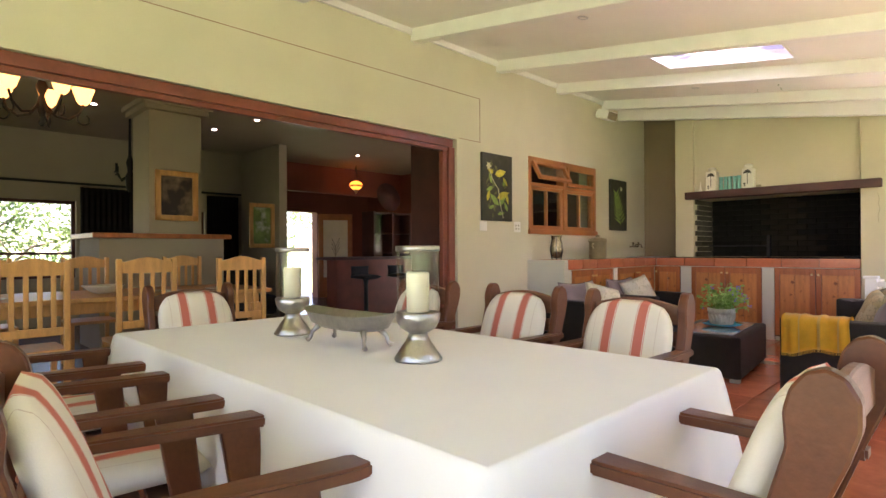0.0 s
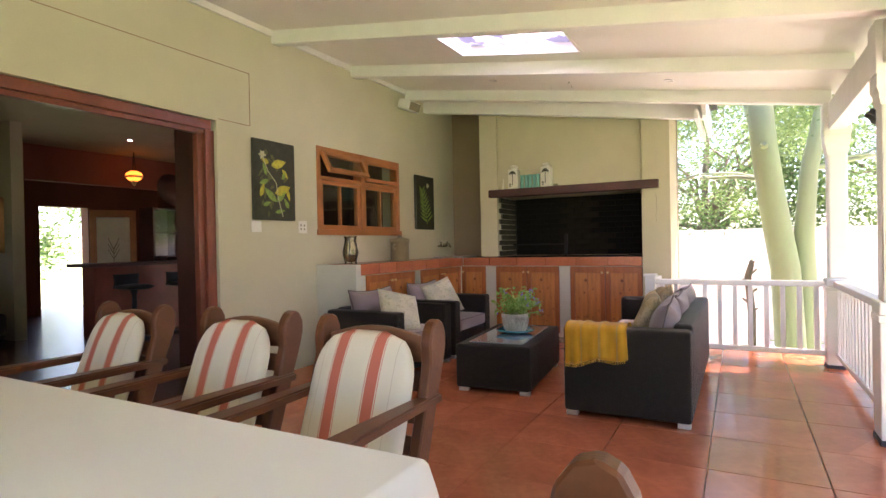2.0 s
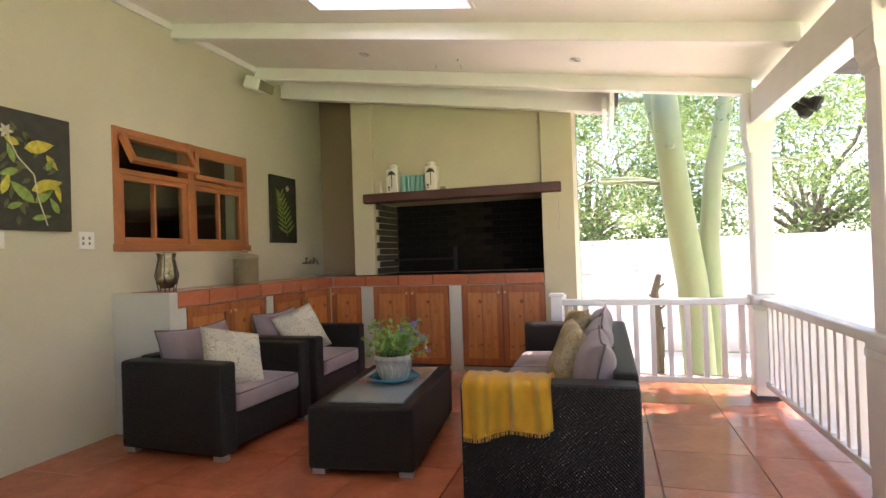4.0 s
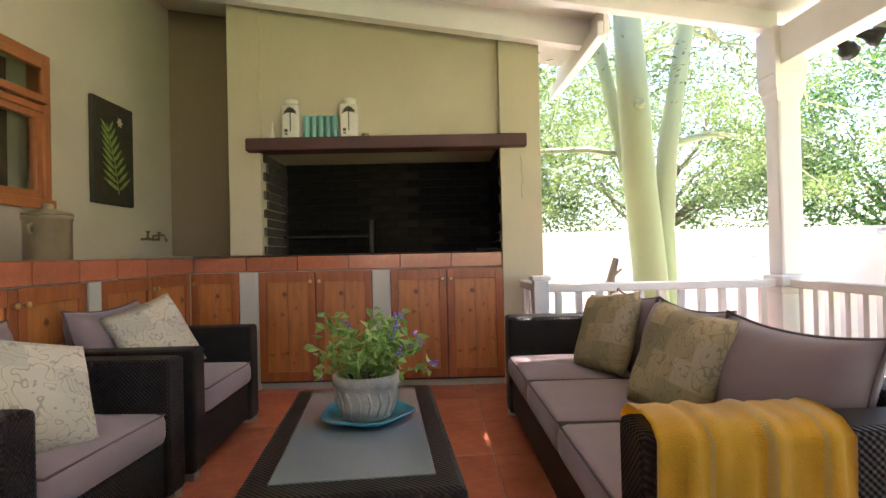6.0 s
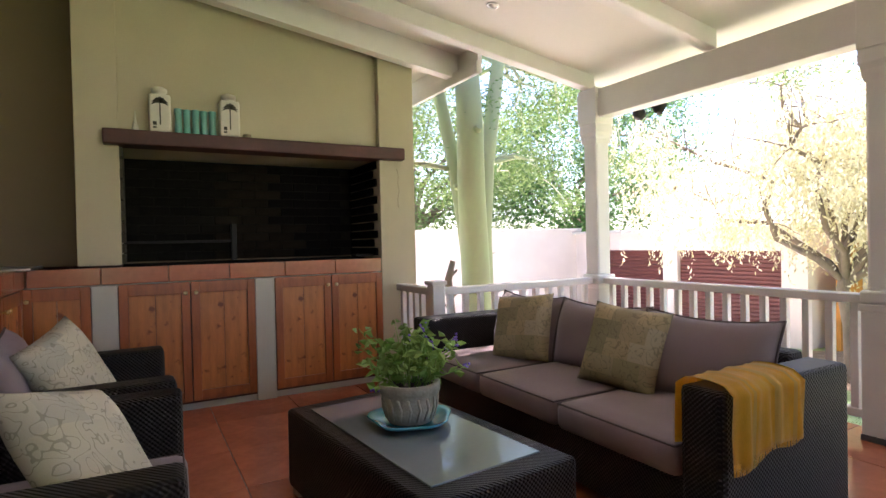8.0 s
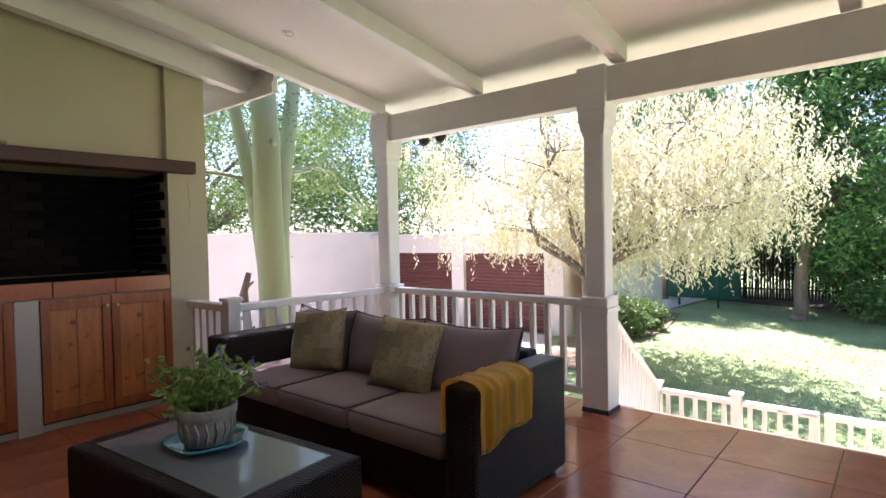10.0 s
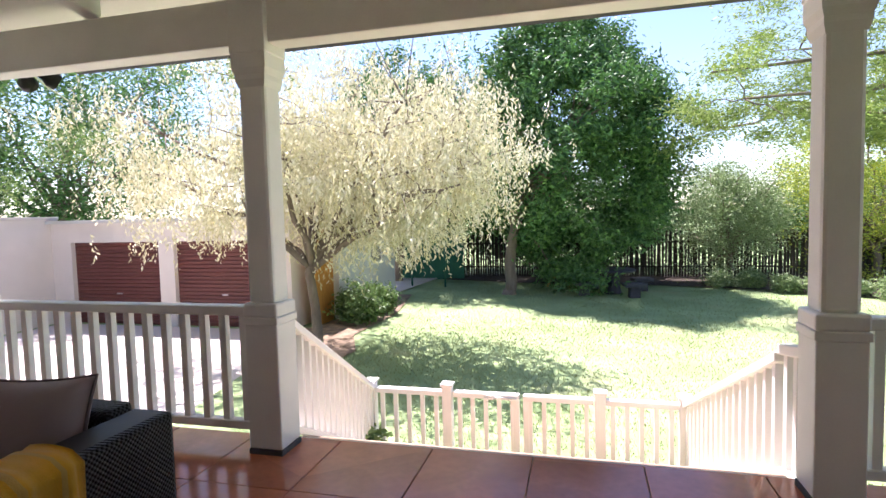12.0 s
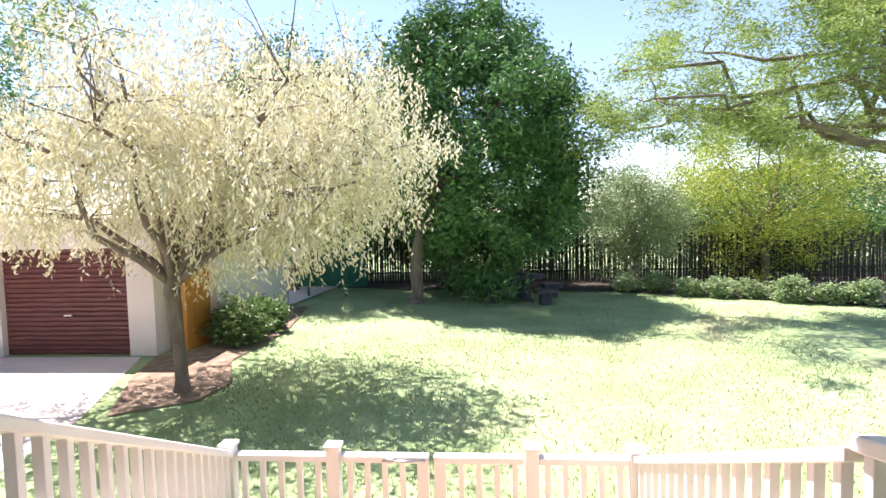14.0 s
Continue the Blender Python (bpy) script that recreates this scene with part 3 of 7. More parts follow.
# balustrades
def railing(name_label, p0, p1, z0=0.10, z1=0.81, gap=0.135, slope=None, group="veranda railings"):
    """A run of rails and square balusters between two plan points; slope gives the heights of the top rail at both ends."""
    r = thing("railing", name_label, "railing", group)
    a, b = Vector(p0), Vector(p1)
    L = (b - a).length
    ang = math.atan2(b.y - a.y, b.x - a.x)
    h0, h1 = slope or (z1, z1)
    low0, low1 = h0 - (z1 - z0), h1 - (z1 - z0)
    def bar(name, s0, s1, zz0, zz1, w, h):
        bm = BM()
        box(bm, 0, -w / 2, -h, 1, w / 2, 0)
        for v in bm.verts:
            s = s0 + v.co.x * (s1 - s0)
            z = v.co.z + zz0 + (zz1 - zz0) * v.co.x
            v.co = (a.x + math.cos(ang) * s - math.sin(ang) * v.co.y, a.y + math.sin(ang) * s + math.cos(ang) * v.co.y, z)
        bmesh.ops.bevel(bm, geom=bm.edges[:], offset=0.006, segments=1, affect="EDGES")
        return part(name, bm, M_WHITE, r)
    bar("top_rail", 0, L, h0, h1, 0.085, 0.055)
    bar("bottom_rail", 0, L, low0 + 0.05, low1 + 0.05, 0.06, 0.05)
    n = max(1, round(L / gap))
    bm = BM()
    height = (z1 - z0) - 0.10
    box(bm, -0.021, -0.021, 0, 0.021, 0.021, height + 0.012, 0.003)
    first = None
    for i in range(n):
        s = (i + 0.5) / n
        pz = low0 + (low1 - low0) * s + 0.045
        m = pose(a.x + (b.x - a.x) * s, a.y + (b.y - a.y) * s, pz, 0, 0, math.degrees(ang))
        if first is None:
            first = part("baluster", bm, M_WHITE, r)
            first.matrix_basis = m
        else:
            share("baluster", first, r, m)
    return r
railing("white painted timber veranda balustrade between columns", (1.65, 7.54), (1.65, 5.56))
railing("white painted timber veranda balustrade on the end side", (0.04, 7.64), (1.55, 7.64))
railing("white painted timber veranda balustrade between columns", (1.65, 2.62), (1.65, 0.40))
railing("white painted timber veranda balustrade between columns", (1.65, 0.20), (1.65, -2.10))
railing("short white balustrade beside the fireplace pier", (-0.01, 8.27), (-0.01, 7.70), gap=0.12)

def newel(x, y, z0, z1, w=0.10, label="white painted square newel post with a flat cap"):
    p = thing("newel_post", label, "post", "newel posts", pose(x, y, z0))
    bm = BM()
    box(bm, -w / 2, -w / 2, 0, w / 2, w / 2, z1 - z0 - 0.03, 0.006)
    part("post", bm, M_WHITE, p)
    bm = BM()
    box(bm, -w / 2 - 0.015, -w / 2 - 0.015, z1 - z0 - 0.03, w / 2 + 0.015, w / 2 + 0.015, z1 - z0, 0.008)
    part("cap", bm, M_WHITE, p)
newel(-0.01, 7.645, 0, 0.865)
GX = 4.35
for y in (5.98, 5.14, 3.62, 2.86):
    newel(GX, y, GROUND, -0.45)
railing("white sloping stair balustrade down to the garden gate", (1.76, 5.48), (GX - 0.05, 5.96), slope=(0.76, -0.50), gap=0.14, group="stair railings")
railing("short level white rail at the head of the stairs", (1.76, 2.74), (2.09, 2.76), z0=0.0, z1=0.70, slope=(0.64, 0.58), gap=0.12, group="stair railings")
railing("white sloping stair balustrade down to the garden gate", (2.09, 2.77), (GX - 0.05, 2.85), slope=(0.54, -0.50), gap=0.14, group="stair railings")
railing("fixed white picket panel beside the gate", (GX, 5.93), (GX, 5.19), z0=-1.22, z1=-0.53, gap=0.14, group="gate panels")
railing("fixed white picket panel beside the gate", (GX, 3.57), (GX, 2.91), z0=-1.22, z1=-0.53, gap=0.14, group="gate panels")
g = railing("white timber double gate leaf with square pickets", (GX, 5.08), (GX, 4.40), z0=-1.20, z1=-0.53, gap=0.13, group="gate leaves")
g2 = railing("white timber double gate leaf with square pickets", (GX, 4.36), (GX, 3.68), z0=-1.20, z1=-0.53, gap=0.13, group="gate leaves")
for leaf, y0, y1 in ((g, 4.40, 4.455), (g2, 4.305, 4.36)):
    leaf.name = "garden_gate"
    leaf["category"] = "gate"
    bm = BM()
    box(bm, GX - 0.025, y0, -1.2, GX + 0.025, y1, -0.535, 0.004)
    part("stile", bm, M_WHITE, leaf)
bm = BM()
tube(bm, [(GX - 0.055, 4.75, -0.56), (GX - 0.055, 4.42, -0.56)], 0.009)
box(bm, GX - 0.06, 4.66, -0.585, GX - 0.046, 4.72, -0.535, 0.003)
tube(bm, [(GX - 0.055, 4.44, -0.56), (GX - 0.085, 4.44, -0.54)], 0.007)
part("bolt", bm, M_CHROME, g, "galvanised slide bolt")
# garden steps
for i in range(6):
    bm = BM()
    z = -0.18 * (i + 1)
    y0, y1 = 2.80, 5.45 + 0.07 * i
    box(bm, 1.80 + 0.36 * i, y0, z - 0.25, 1.80 + 0.36 * (i + 1) + 0.02, y1, z, 0.006)
    solid("step", bm, M_PALETILE, "pale tiled garden step", "step", "structure", "garden steps")

# barbecue fireplace wall and alcove
FY = 8.28
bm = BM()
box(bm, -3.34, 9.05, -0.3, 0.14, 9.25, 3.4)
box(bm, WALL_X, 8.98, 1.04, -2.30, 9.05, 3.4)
solid("wall_alcove", bm, M_BROWNWALL, "brown plastered wall at the back of the alcove, shade in its colour", "wall", "structure")
bm = BM()
box(bm, -2.30, FY, 1.045, -2.05, 9.05, 3.2, 0.006)
box(bm, -2.05, FY + 0.05, 1.86, -0.18, 9.05, 3.2)
solid("wall_chimney_breast", bm, M_FIREWALL, "khaki plastered chimney breast over the barbecue", "wall", "structure")
bm = BM()
box(bm, -0.18, FY - 0.01, -0.01, 0.14, 9.05, 3.05, 0.006)
solid("wall_pier", bm, M_FIREWALL, "khaki plastered pier with a hairline crack", "wall", "structure")
bm = BM()
cr = [(0.005, 1.78), (0.02, 1.72), (0.012, 1.66), (0.025, 1.60), (0.008, 1.52), (0.015, 1.45)]
tube(bm, [(x - 0.03, FY - 0.0105, z) for x, z in cr], 0.002, 5)
solid("trim_crack", bm, M_CERAMIC, "hairline crack in the pier plaster", "crack", "structure")
# fire hearth opening: dark back, hood gap
bm = BM()
box(bm, -2.05, 8.98, 1.05, -0.18, 9.04, 1.86)
solid("wall_firebox", bm, M_SOOTJOINT, "soot-blackened back of the firebox", "firebox", "structure")
bm = BM()
box(bm, -2.14, FY - 0.09, 1.845, 0.02, FY + 0.10, 1.945, 0.01)
solid("mantel_beam", bm, M_MANTEL, "dark mahogany beam mantel over the barbecue", "mantel")
bm = BM()
box(bm, -1.28, 8.80, 1.045, -1.24, 8.86, 1.34, 0.004)
box(bm, -2.03, 8.80, 1.19, -1.28, 8.83, 1.21, 0.003)
solid("fire_grate", bm, M_STEELDARK, "black iron grate stand in the firebox", "grate")
bm = BM()
box(bm, -0.36, FY + 0.10, 1.045, -0.20, FY + 0.24, 1.068, 0.008)
solid("iron_tray", bm, M_STEELDARK, "small black iron tray on the hearth", "tray")

# counter: carcass, worktop with tiled edge, cabinets
bm = BM()
box(bm, WALL_X, 5.83, 0.0, -2.60, FY, 0.92)
box(bm, WALL_X, FY, 0.0, -2.3, 9.0, 0.92)
box(bm, -2.6, FY + 0.02, 0.0, -0.18, 9.0, 0.92)
box(bm, WALL_X, 5.80, 0.0, -2.56, 5.88, 1.035, 0.004)
counter = thing("counter_base", "plastered masonry counter base with pale piers", "counter")
part("body", bm, M_CREAM, counter)
for a in ((-2.23, FY - 0.012, -2.08, FY + 0.05), (-1.20, FY - 0.012, -1.06, FY + 0.05), (-2.62, 6.98, -2.575, 7.09), (-2.62, 5.885, -2.575, 5.98)):
    bm = BM()
    box(bm, a[0], a[1], 0.0, a[2], a[3], 0.915, 0.004)
    part("pier", bm, M_CREAM, counter)
worktop = thing("worktop", "terracotta tiled worktop running round the corner", "worktop")
bm = BM()
box(bm, WALL_X, 5.89, 0.921, -2.60, FY - 0.0, 1.030)
box(bm, WALL_X, FY, 0.921, -2.301, 8.98, 1.030)
box(bm, -2.60, FY + 0.015, 0.921, -0.181, 8.98, 1.030)
part("bed", bm, M_GROUT, worktop)

def cabinet_door(parent, w, h, m, knob_side):
    d = new("door")
    d.empty_display_size = 0.05
    d.parent = parent
    d.matrix_basis = m
    bm = BM()
    s = 0.055
    box(bm, 0, -0.022, 0, s, 0, h, 0.003)
    box(bm, w - s, -0.022, 0, w, 0, h, 0.003)
    box(bm, s, -0.021, h - 0.08, w - s, 0, h, 0.003)
    box(bm, s, -0.021, 0, w - s, 0, 0.07, 0.003)
    part("frame", bm, M_PINE, d)
    bm = BM()
    n = 2
    for i in range(n):
        x0 = s + (w - 2 * s) * i / n
        box(bm, x0 + 0.0015, -0.007, 0.07, x0 + (w - 2 * s) / n - 0.0015, -0.001, h - 0.08, 0.002)
    part("panel", bm, M_PINEPANEL, d)
    bm = BM()
    kx = w - 0.03 if knob_side > 0 else 0.03
    lathe(bm, [(0.006, 0), (0.005, 0.012), (0.013, 0.02), (0.015, 0.027), (0.009, 0.034)], n=12)
    bmesh.ops.rotate(bm, verts=bm.verts[:], cent=(0, 0, 0), matrix=Matrix.Rotation(math.pi / 2, 3, "X"))
    bmesh.ops.translate(bm, verts=bm.verts[:], vec=(kx, -0.02, h - 0.075))
    part("knob", bm, M_BRASS, d, "round brass knob")

def cabinet(x0, x1, doors, m, label="knotty pine cabinet with panelled doors and brass knobs"):
    c = thing("cabinet", label, "cabinet", "pine cabinets", m)
    w = (x1 - x0)
    bm = BM()
    box(bm, 0, 0.0, 0.05, w, 0.018, 0.90)
    part("body", bm, M_MANTEL, c)
    dw = w / doors
    for i in range(doors):
        cabinet_door(c, dw - 0.008, 0.845, pose(i * dw + 0.004, 0, 0.068), 1 if (i % 2 == 0 and doors > 1) else -1)
    return c
cabinet(-2.08, -1.20, 2, pose(-2.08, FY, 0))
cabinet(-1.06, -0.18, 2, pose(-1.06, FY, 0))
cabinet(-2.60, -2.23, 1, pose(-2.60, FY, 0), "narrow knotty pine corner cabinet with one door")
cabinet(0, 0.98, 2, pose(-2.60, 5.99, 0, 0, 0, 90))
cabinet(0, 1.10, 2, pose(-2.60, 7.10, 0, 0, 0, 90))

# ---- kitchen window in the wall ----
win = thing("window_1", "varnished meranti casement window, its top-hung vent propped open", "window", kind="structure")
WY0, WY1, WZ0, WZ1 = 5.83, 7.42, 1.36, 2.30
bm = BM()
x0, x1 = WALL_X - 0.10, WALL_X + 0.012
box(bm, x0, WY0, WZ0, x1, WY0 + 0.055, WZ1, 0.004)
box(bm, x0, WY1 - 0.055, WZ0, x1, WY1, WZ1, 0.004)
box(bm, x0 + 0.003, WY0 + 0.05, WZ1 - 0.055, x1 - 0.003, WY1 - 0.05, WZ1 - 0.001, 0.004)
box(bm, x0, WY0 - 0.01, WZ0 - 0.01, x1 + 0.02, WY1 + 0.01, WZ0 + 0.05, 0.004)
ym = (WY0 + WY1) / 2
box(bm, x0, ym - 0.035, WZ0, x1 + 0.005, ym + 0.035, WZ1, 0.004)
box(bm, x0 + 0.003, WY0 + 0.05, 1.94, x1 - 0.003, WY1 - 0.05, 1.985, 0.004)
part("window_frame", bm, M_MERANTI, win)
for k, (a, b) in enumerate(((WY0 + 0.055, ym - 0.035), (ym + 0.035, WY1 - 0.055))):
    bm = BM()
    for q in ((a, a + 0.05, WZ0 + 0.05, 1.94), (b - 0.05, b, WZ0 + 0.05, 1.94), (a + 0.05, b - 0.05, WZ0 + 0.051, WZ0 + 0.10), (a + 0.05, b - 0.05, 1.90, 1.939), ((a + b) / 2 - 0.01, (a + b) / 2 + 0.01, WZ0 + 0.1, 1.90)):
        box(bm, WALL_X - 0.05, q[0], q[2], WALL_X - 0.005, q[1], q[3], 0.003)
    part("sash", bm, M_MERANTI, win)
    bm = BM()
    box(bm, WALL_X - 0.03, a + 0.05, WZ0 + 0.1, WALL_X - 0.025, b - 0.05, 1.90)
    p = part("pane", bm, M_GLASS, win)
    # top-hung vent
    tilt = 28 if k == 0 else 1
    bm = BM()
    h = 0.25
    for q in ((0, 0.045, -h, 0), (b - a - 0.045, b - a, -h, 0), (0.045, b - a - 0.045, -0.045, -0.001), (0.045, b - a - 0.045, -h + 0.001, -h + 0.045)):
        box(bm, -0.02, q[0], q[2], 0.02, q[1], q[3], 0.003)
    m = pose(WALL_X + 0.015, a, 2.24, 0, -tilt, 0)
    v = part("vent_sash", bm, M_MERANTI, win)
    v.matrix_basis = m
    bm = BM()
    box(bm, -0.003, 0.045, -h + 0.045, 0.002, b - a - 0.045, -0.045)
    part("pane", bm, M_GLASS, win).matrix_basis = m
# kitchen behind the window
# Near-black wall colour stands in for the dimness of the room.
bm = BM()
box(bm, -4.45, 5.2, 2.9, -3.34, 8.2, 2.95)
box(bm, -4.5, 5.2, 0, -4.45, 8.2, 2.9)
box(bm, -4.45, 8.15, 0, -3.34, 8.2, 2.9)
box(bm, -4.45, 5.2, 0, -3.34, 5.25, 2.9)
solid("wall_kitchen", bm, M_MANTEL, "kitchen walls behind the window, dimness put into their dark colour", "wall", "structure")
# ---- dining table and chairs on the veranda ----
TX0, TX1, TY0, TY1, TZ = -2.25, 0.20, 1.20, 2.41, 0.745
table = thing("dining_table", "long wooden dining table hidden under a white cloth", "table")
bm = BM()
box(bm, TX0 + 0.03, TY0 + 0.03, 0.70, TX1 - 0.03, TY1 - 0.03, 0.738, 0.005)
part("tabletop", bm, M_TEAK, table)
for x in (TX0 + 0.14, TX1 - 0.14):
    for y in (TY0 + 0.14, TY1 - 0.14):
        bm = BM()
        box(bm, x - 0.045, y - 0.045, 0, x + 0.045, y + 0.045, 0.70, 0.005)
        part("leg", bm, M_TEAK, table)
# tablecloth: top and folds that hang to knee height
bm = BM()
N_X, N_Y = 48, 24
ring0 = []
for i in range(N_X):
    ring0.append((TX0 + (TX1 - TX0) * i / N_X, TY0))
for i in range(N_Y):
    ring0.append((TX1, TY0 + (TY1 - TY0) * i / N_Y))
for i in range(N_X):
    ring0.append((TX1 - (TX1 - TX0) * i / N_X, TY1))
for i in range(N_Y):
    ring0.append((TX0, TY1 - (TY1 - TY0) * i / N_Y))
cx, cy = (TX0 + TX1) / 2, (TY0 + TY1) / 2
levels = [(0.0, TZ), (0.006, TZ - 0.004), (0.012, TZ - 0.016), (0.018, TZ - 0.08), (0.024, TZ - 0.2), (0.03, TZ - 0.36), (0.032, TZ - 0.50)]
rings = []
tot = len(ring0)
for out, z in levels:
    r = []
    for k, (x, y) in enumerate(ring0):
        nx = -1 if x == TX0 else (1 if x == TX1 else 0)
        ny = -1 if y == TY0 else (1 if y == TY1 else 0)
        corner = min(math.hypot(x - a, y - b) for a in (TX0, TX1) for b in (TY0, TY1))
        drop = (TZ - z)
        fold = drop * (0.07 * math.exp(-corner / 0.10) + 0.045 * math.sin(k * 1.15) * math.exp(-corner / 0.5) + 0.02 * math.sin(k * 0.55 + 1))
        o = out + fold
        r.append(bm.verts.new((x + nx * o, y + ny * o, z + (0.05 * drop * math.exp(-corner / 0.12)))))
    rings.append(r)
for a, b in zip(rings, rings[1:]):
    for k in range(tot):
        bm.faces.new((a[k], b[k], b[(k + 1) % tot], a[(k + 1) % tot])).smooth = True
bm.faces.new(rings[0])
bmesh.ops.recalc_face_normals(bm, faces=bm.faces[:])
solid("tablecloth", bm, M_CLOTH, "plain white tablecloth hanging in soft folds", "tablecloth")


def garden_chair(m, seed, label="dark teak garden armchair with red-striped cream cushions"):
    c = thing("garden_armchair", label, "chair", "chairs round the veranda table", m)
    W = 0.255
    for s in (-1, 1):
        bm = BM()   # raked back post, its paddle top rounded
        pts = [(-0.33, 0.0), (-0.265, 0.0), (-0.135, 0.30), (-0.150, 0.42), (-0.235, 0.66), (-0.272, 0.79), (-0.268, 0.855), (-0.280, 0.900), (-0.305, 0.932), (-0.338, 0.942), (-0.368, 0.928), (-0.388, 0.892), (-0.388, 0.840), (-0.368, 0.775), (-0.318, 0.65), (-0.235, 0.42), (-0.225, 0.31)]
        extrude_outline(bm, pts, 0.045, "x", s * W - 0.0225)
        bmesh.ops.bevel(bm, geom=bm.edges[:], offset=0.006, segments=1, affect="EDGES")
        part("back_post", bm, M_TEAKRED, c)
        bm = BM()   # front leg, raked
        extrude_outline(bm, [(0.27, 0.0), (0.34, 0.0), (0.275, 0.64), (0.165, 0.64)], 0.045, "x", s * W - 0.0225)
        bmesh.ops.bevel(bm, geom=bm.edges[:], offset=0.005, segments=1, affect="EDGES")
        part("front_leg", bm, M_TEAKRED, c)
        bm = BM()   # long arm, wider and rounded towards the front
        ol = [(-0.02, -0.33), (0.035, -0.33), (0.042, 0.0), (0.048, 0.22), (0.046, 0.36), (0.032, 0.405), (0.0, 0.42), (-0.032, 0.405), (-0.046, 0.36), (-0.040, 0.1)]
        f = [bm.verts.new((s * W + a * s, b, 0.634)) for a, b in ol]
        g = [bm.verts.new((s * W + a * s, b, 0.668)) for a, b in ol]
        bm.faces.new(f)
        bm.faces.new(g[::-1])
        for i in range(len(ol)):
            j = (i + 1) % len(ol)
            bm.faces.new((f[i], f[j], g[j], g[i]))
        bmesh.ops.recalc_face_normals(bm, faces=bm.faces[:])
        bmesh.ops.bevel(bm, geom=bm.edges[:], offset=0.007, segments=2, affect="EDGES")
        part("armrest", bm, M_TEAKRED, c)
        bm = BM()
        box(bm, s * W - 0.02, -0.20, 0.30, s * W + 0.02, 0.28, 0.365, 0.004)
        part("side_rail", bm, M_TEAK, c)
    bm = BM()   # curved top slat
    n = 10
    pts = [(-W + 0.02 + (2 * W - 0.04) * i / n, 0.775) for i in range(n + 1)] + [(W - 0.02 - (2 * W - 0.04) * i / n, 0.865 + 0.04 * math.sin(math.pi * i / n)) for i in range(n + 1)]
    extrude_outline(bm, pts, 0.025, "y", -0.345)
    bmesh.ops.bevel(bm, geom=bm.edges[:], offset=0.004, segments=1, affect="EDGES")
    part("top_slat", bm, M_TEAK, c)
    for z, y in ((0.67, -0.305), (0.56, -0.265), (0.45, -0.225)):
        bm = BM()
        box(bm, -W + 0.02, -0.012, -0.0375, W - 0.02, 0.012, 0.0375, 0.004, pose(0, y, z + 0.0375, 20, 0, 0))
        part("back_slat", bm, M_TEAK, c)
    bm = BM()
    for i in range(6):
        y = -0.17 + i * 0.09
        box(bm, -W + 0.02, y - 0.035, 0.335, W - 0.02, y + 0.035, 0.357, 0.003)
    part("seat", bm, M_TEAK, c)
    bm = BM()
    pillow(bm, 0.47, 0.54, 0.12, seed=seed, m=pose(0, 0.09, 0.425, 90, 0, 0))
    part("seat_cushion", bm, M_STRIPE, c, "cream seat cushion with two red stripes")
    lean = pose(0, -0.180, 0.630, 20, 0, 0)
    bm = BM()
    pillow(bm, 0.47, 0.56, 0.10, arch=True, n=18, seed=seed + 1, m=lean)
    part("back_cushion", bm, M_STRIPE, c, "round-topped cream back cushion with red stripes")
    for s in (-1, 1):
        bm = BM()
        bmesh.ops.create_uvsphere(bm, u_segments=10, v_segments=6, radius=0.014, matrix=lean @ Matrix.Translation((s * 0.085, -0.059, 0.055)) @ Matrix.Diagonal((1, 0.5, 1, 1)))
        part("button", bm, M_STRIPE, c)
    return c
seat_proto = garden_chair(pose(-0.44, 2.83, 0, 0, 0, 180), 3)
for x, y, r in ((-1.19, 2.86, 180), (-2.05, 2.84, 178), (-0.50, 0.86, -12), (-1.28, 0.87, -10), (-2.08, 0.86, -8), (-2.58, 1.80, -90)):
    copy_thing(seat_proto, pose(x, y, 0, 0, 0, r))
copy_thing(seat_proto, pose(0.33, 1.84, 0, 0, 0, 90))

# hurricane lanterns and bowl on the table
def lantern(x, y):
    l = thing("hurricane_lantern", "hammered pewter hurricane lantern with glass cylinder and candle", "lantern", "table lanterns", pose(x, y, TZ + 0.001))
    bm = BM()
    lathe(bm, [(0.002, 0.0), (0.088, 0.0), (0.090, 0.008), (0.072, 0.035), (0.045, 0.075), (0.034, 0.10), (0.046, 0.108), (0.066, 0.12), (0.080, 0.145), (0.084, 0.175), (0.079, 0.18), (0.002, 0.176)])
    shade(part("stand", bm, M_PEWTER, l))
    bm = BM()
    lathe(bm, [(0.0785, 0.178), (0.0785, 0.415)], n=32)
    bmesh.ops.delete(bm, geom=[f for f in bm.faces if len(f.verts) > 4], context="FACES_ONLY")
    part("glass_cylinder", bm, M_GLASS, l, "clear glass cylinder").visible_shadow = False
    bm = BM()
    lathe(bm, [(0.0795, 0.405), (0.083, 0.409), (0.083, 0.424), (0.075, 0.426), (0.074, 0.407)], n=32)
    part("rim", bm, M_PEWTER, l)
    bm = BM()
    lathe(bm, [(0.002, 0.181), (0.042, 0.181), (0.043, 0.32), (0.040, 0.328), (0.01, 0.322), (0.002, 0.320)])
    part("candle", bm, M_WAX, l, "ivory pillar candle")
    bm = BM()
    tube(bm, [(0, 0, 0.32), (0.002, 0, 0.337)], 0.0015, 5)
    part("wick", bm, M_INK, l)
lantern(-0.64, 1.79)
lantern(-1.57, 1.80)
bowl = thing("footed_tray_bowl", "oval pewter bowl standing on four curled feet", "bowl", "", pose(-1.10, 1.80, TZ + 0.001, 0, 0, 4))
bm = BM()
prof = [(0.30, 0.07), (0.62, 0.072), (0.85, 0.09), (1.0, 0.135), (1.02, 0.138), (0.98, 0.138), (0.82, 0.10), (0.3, 0.082)]
n = 32
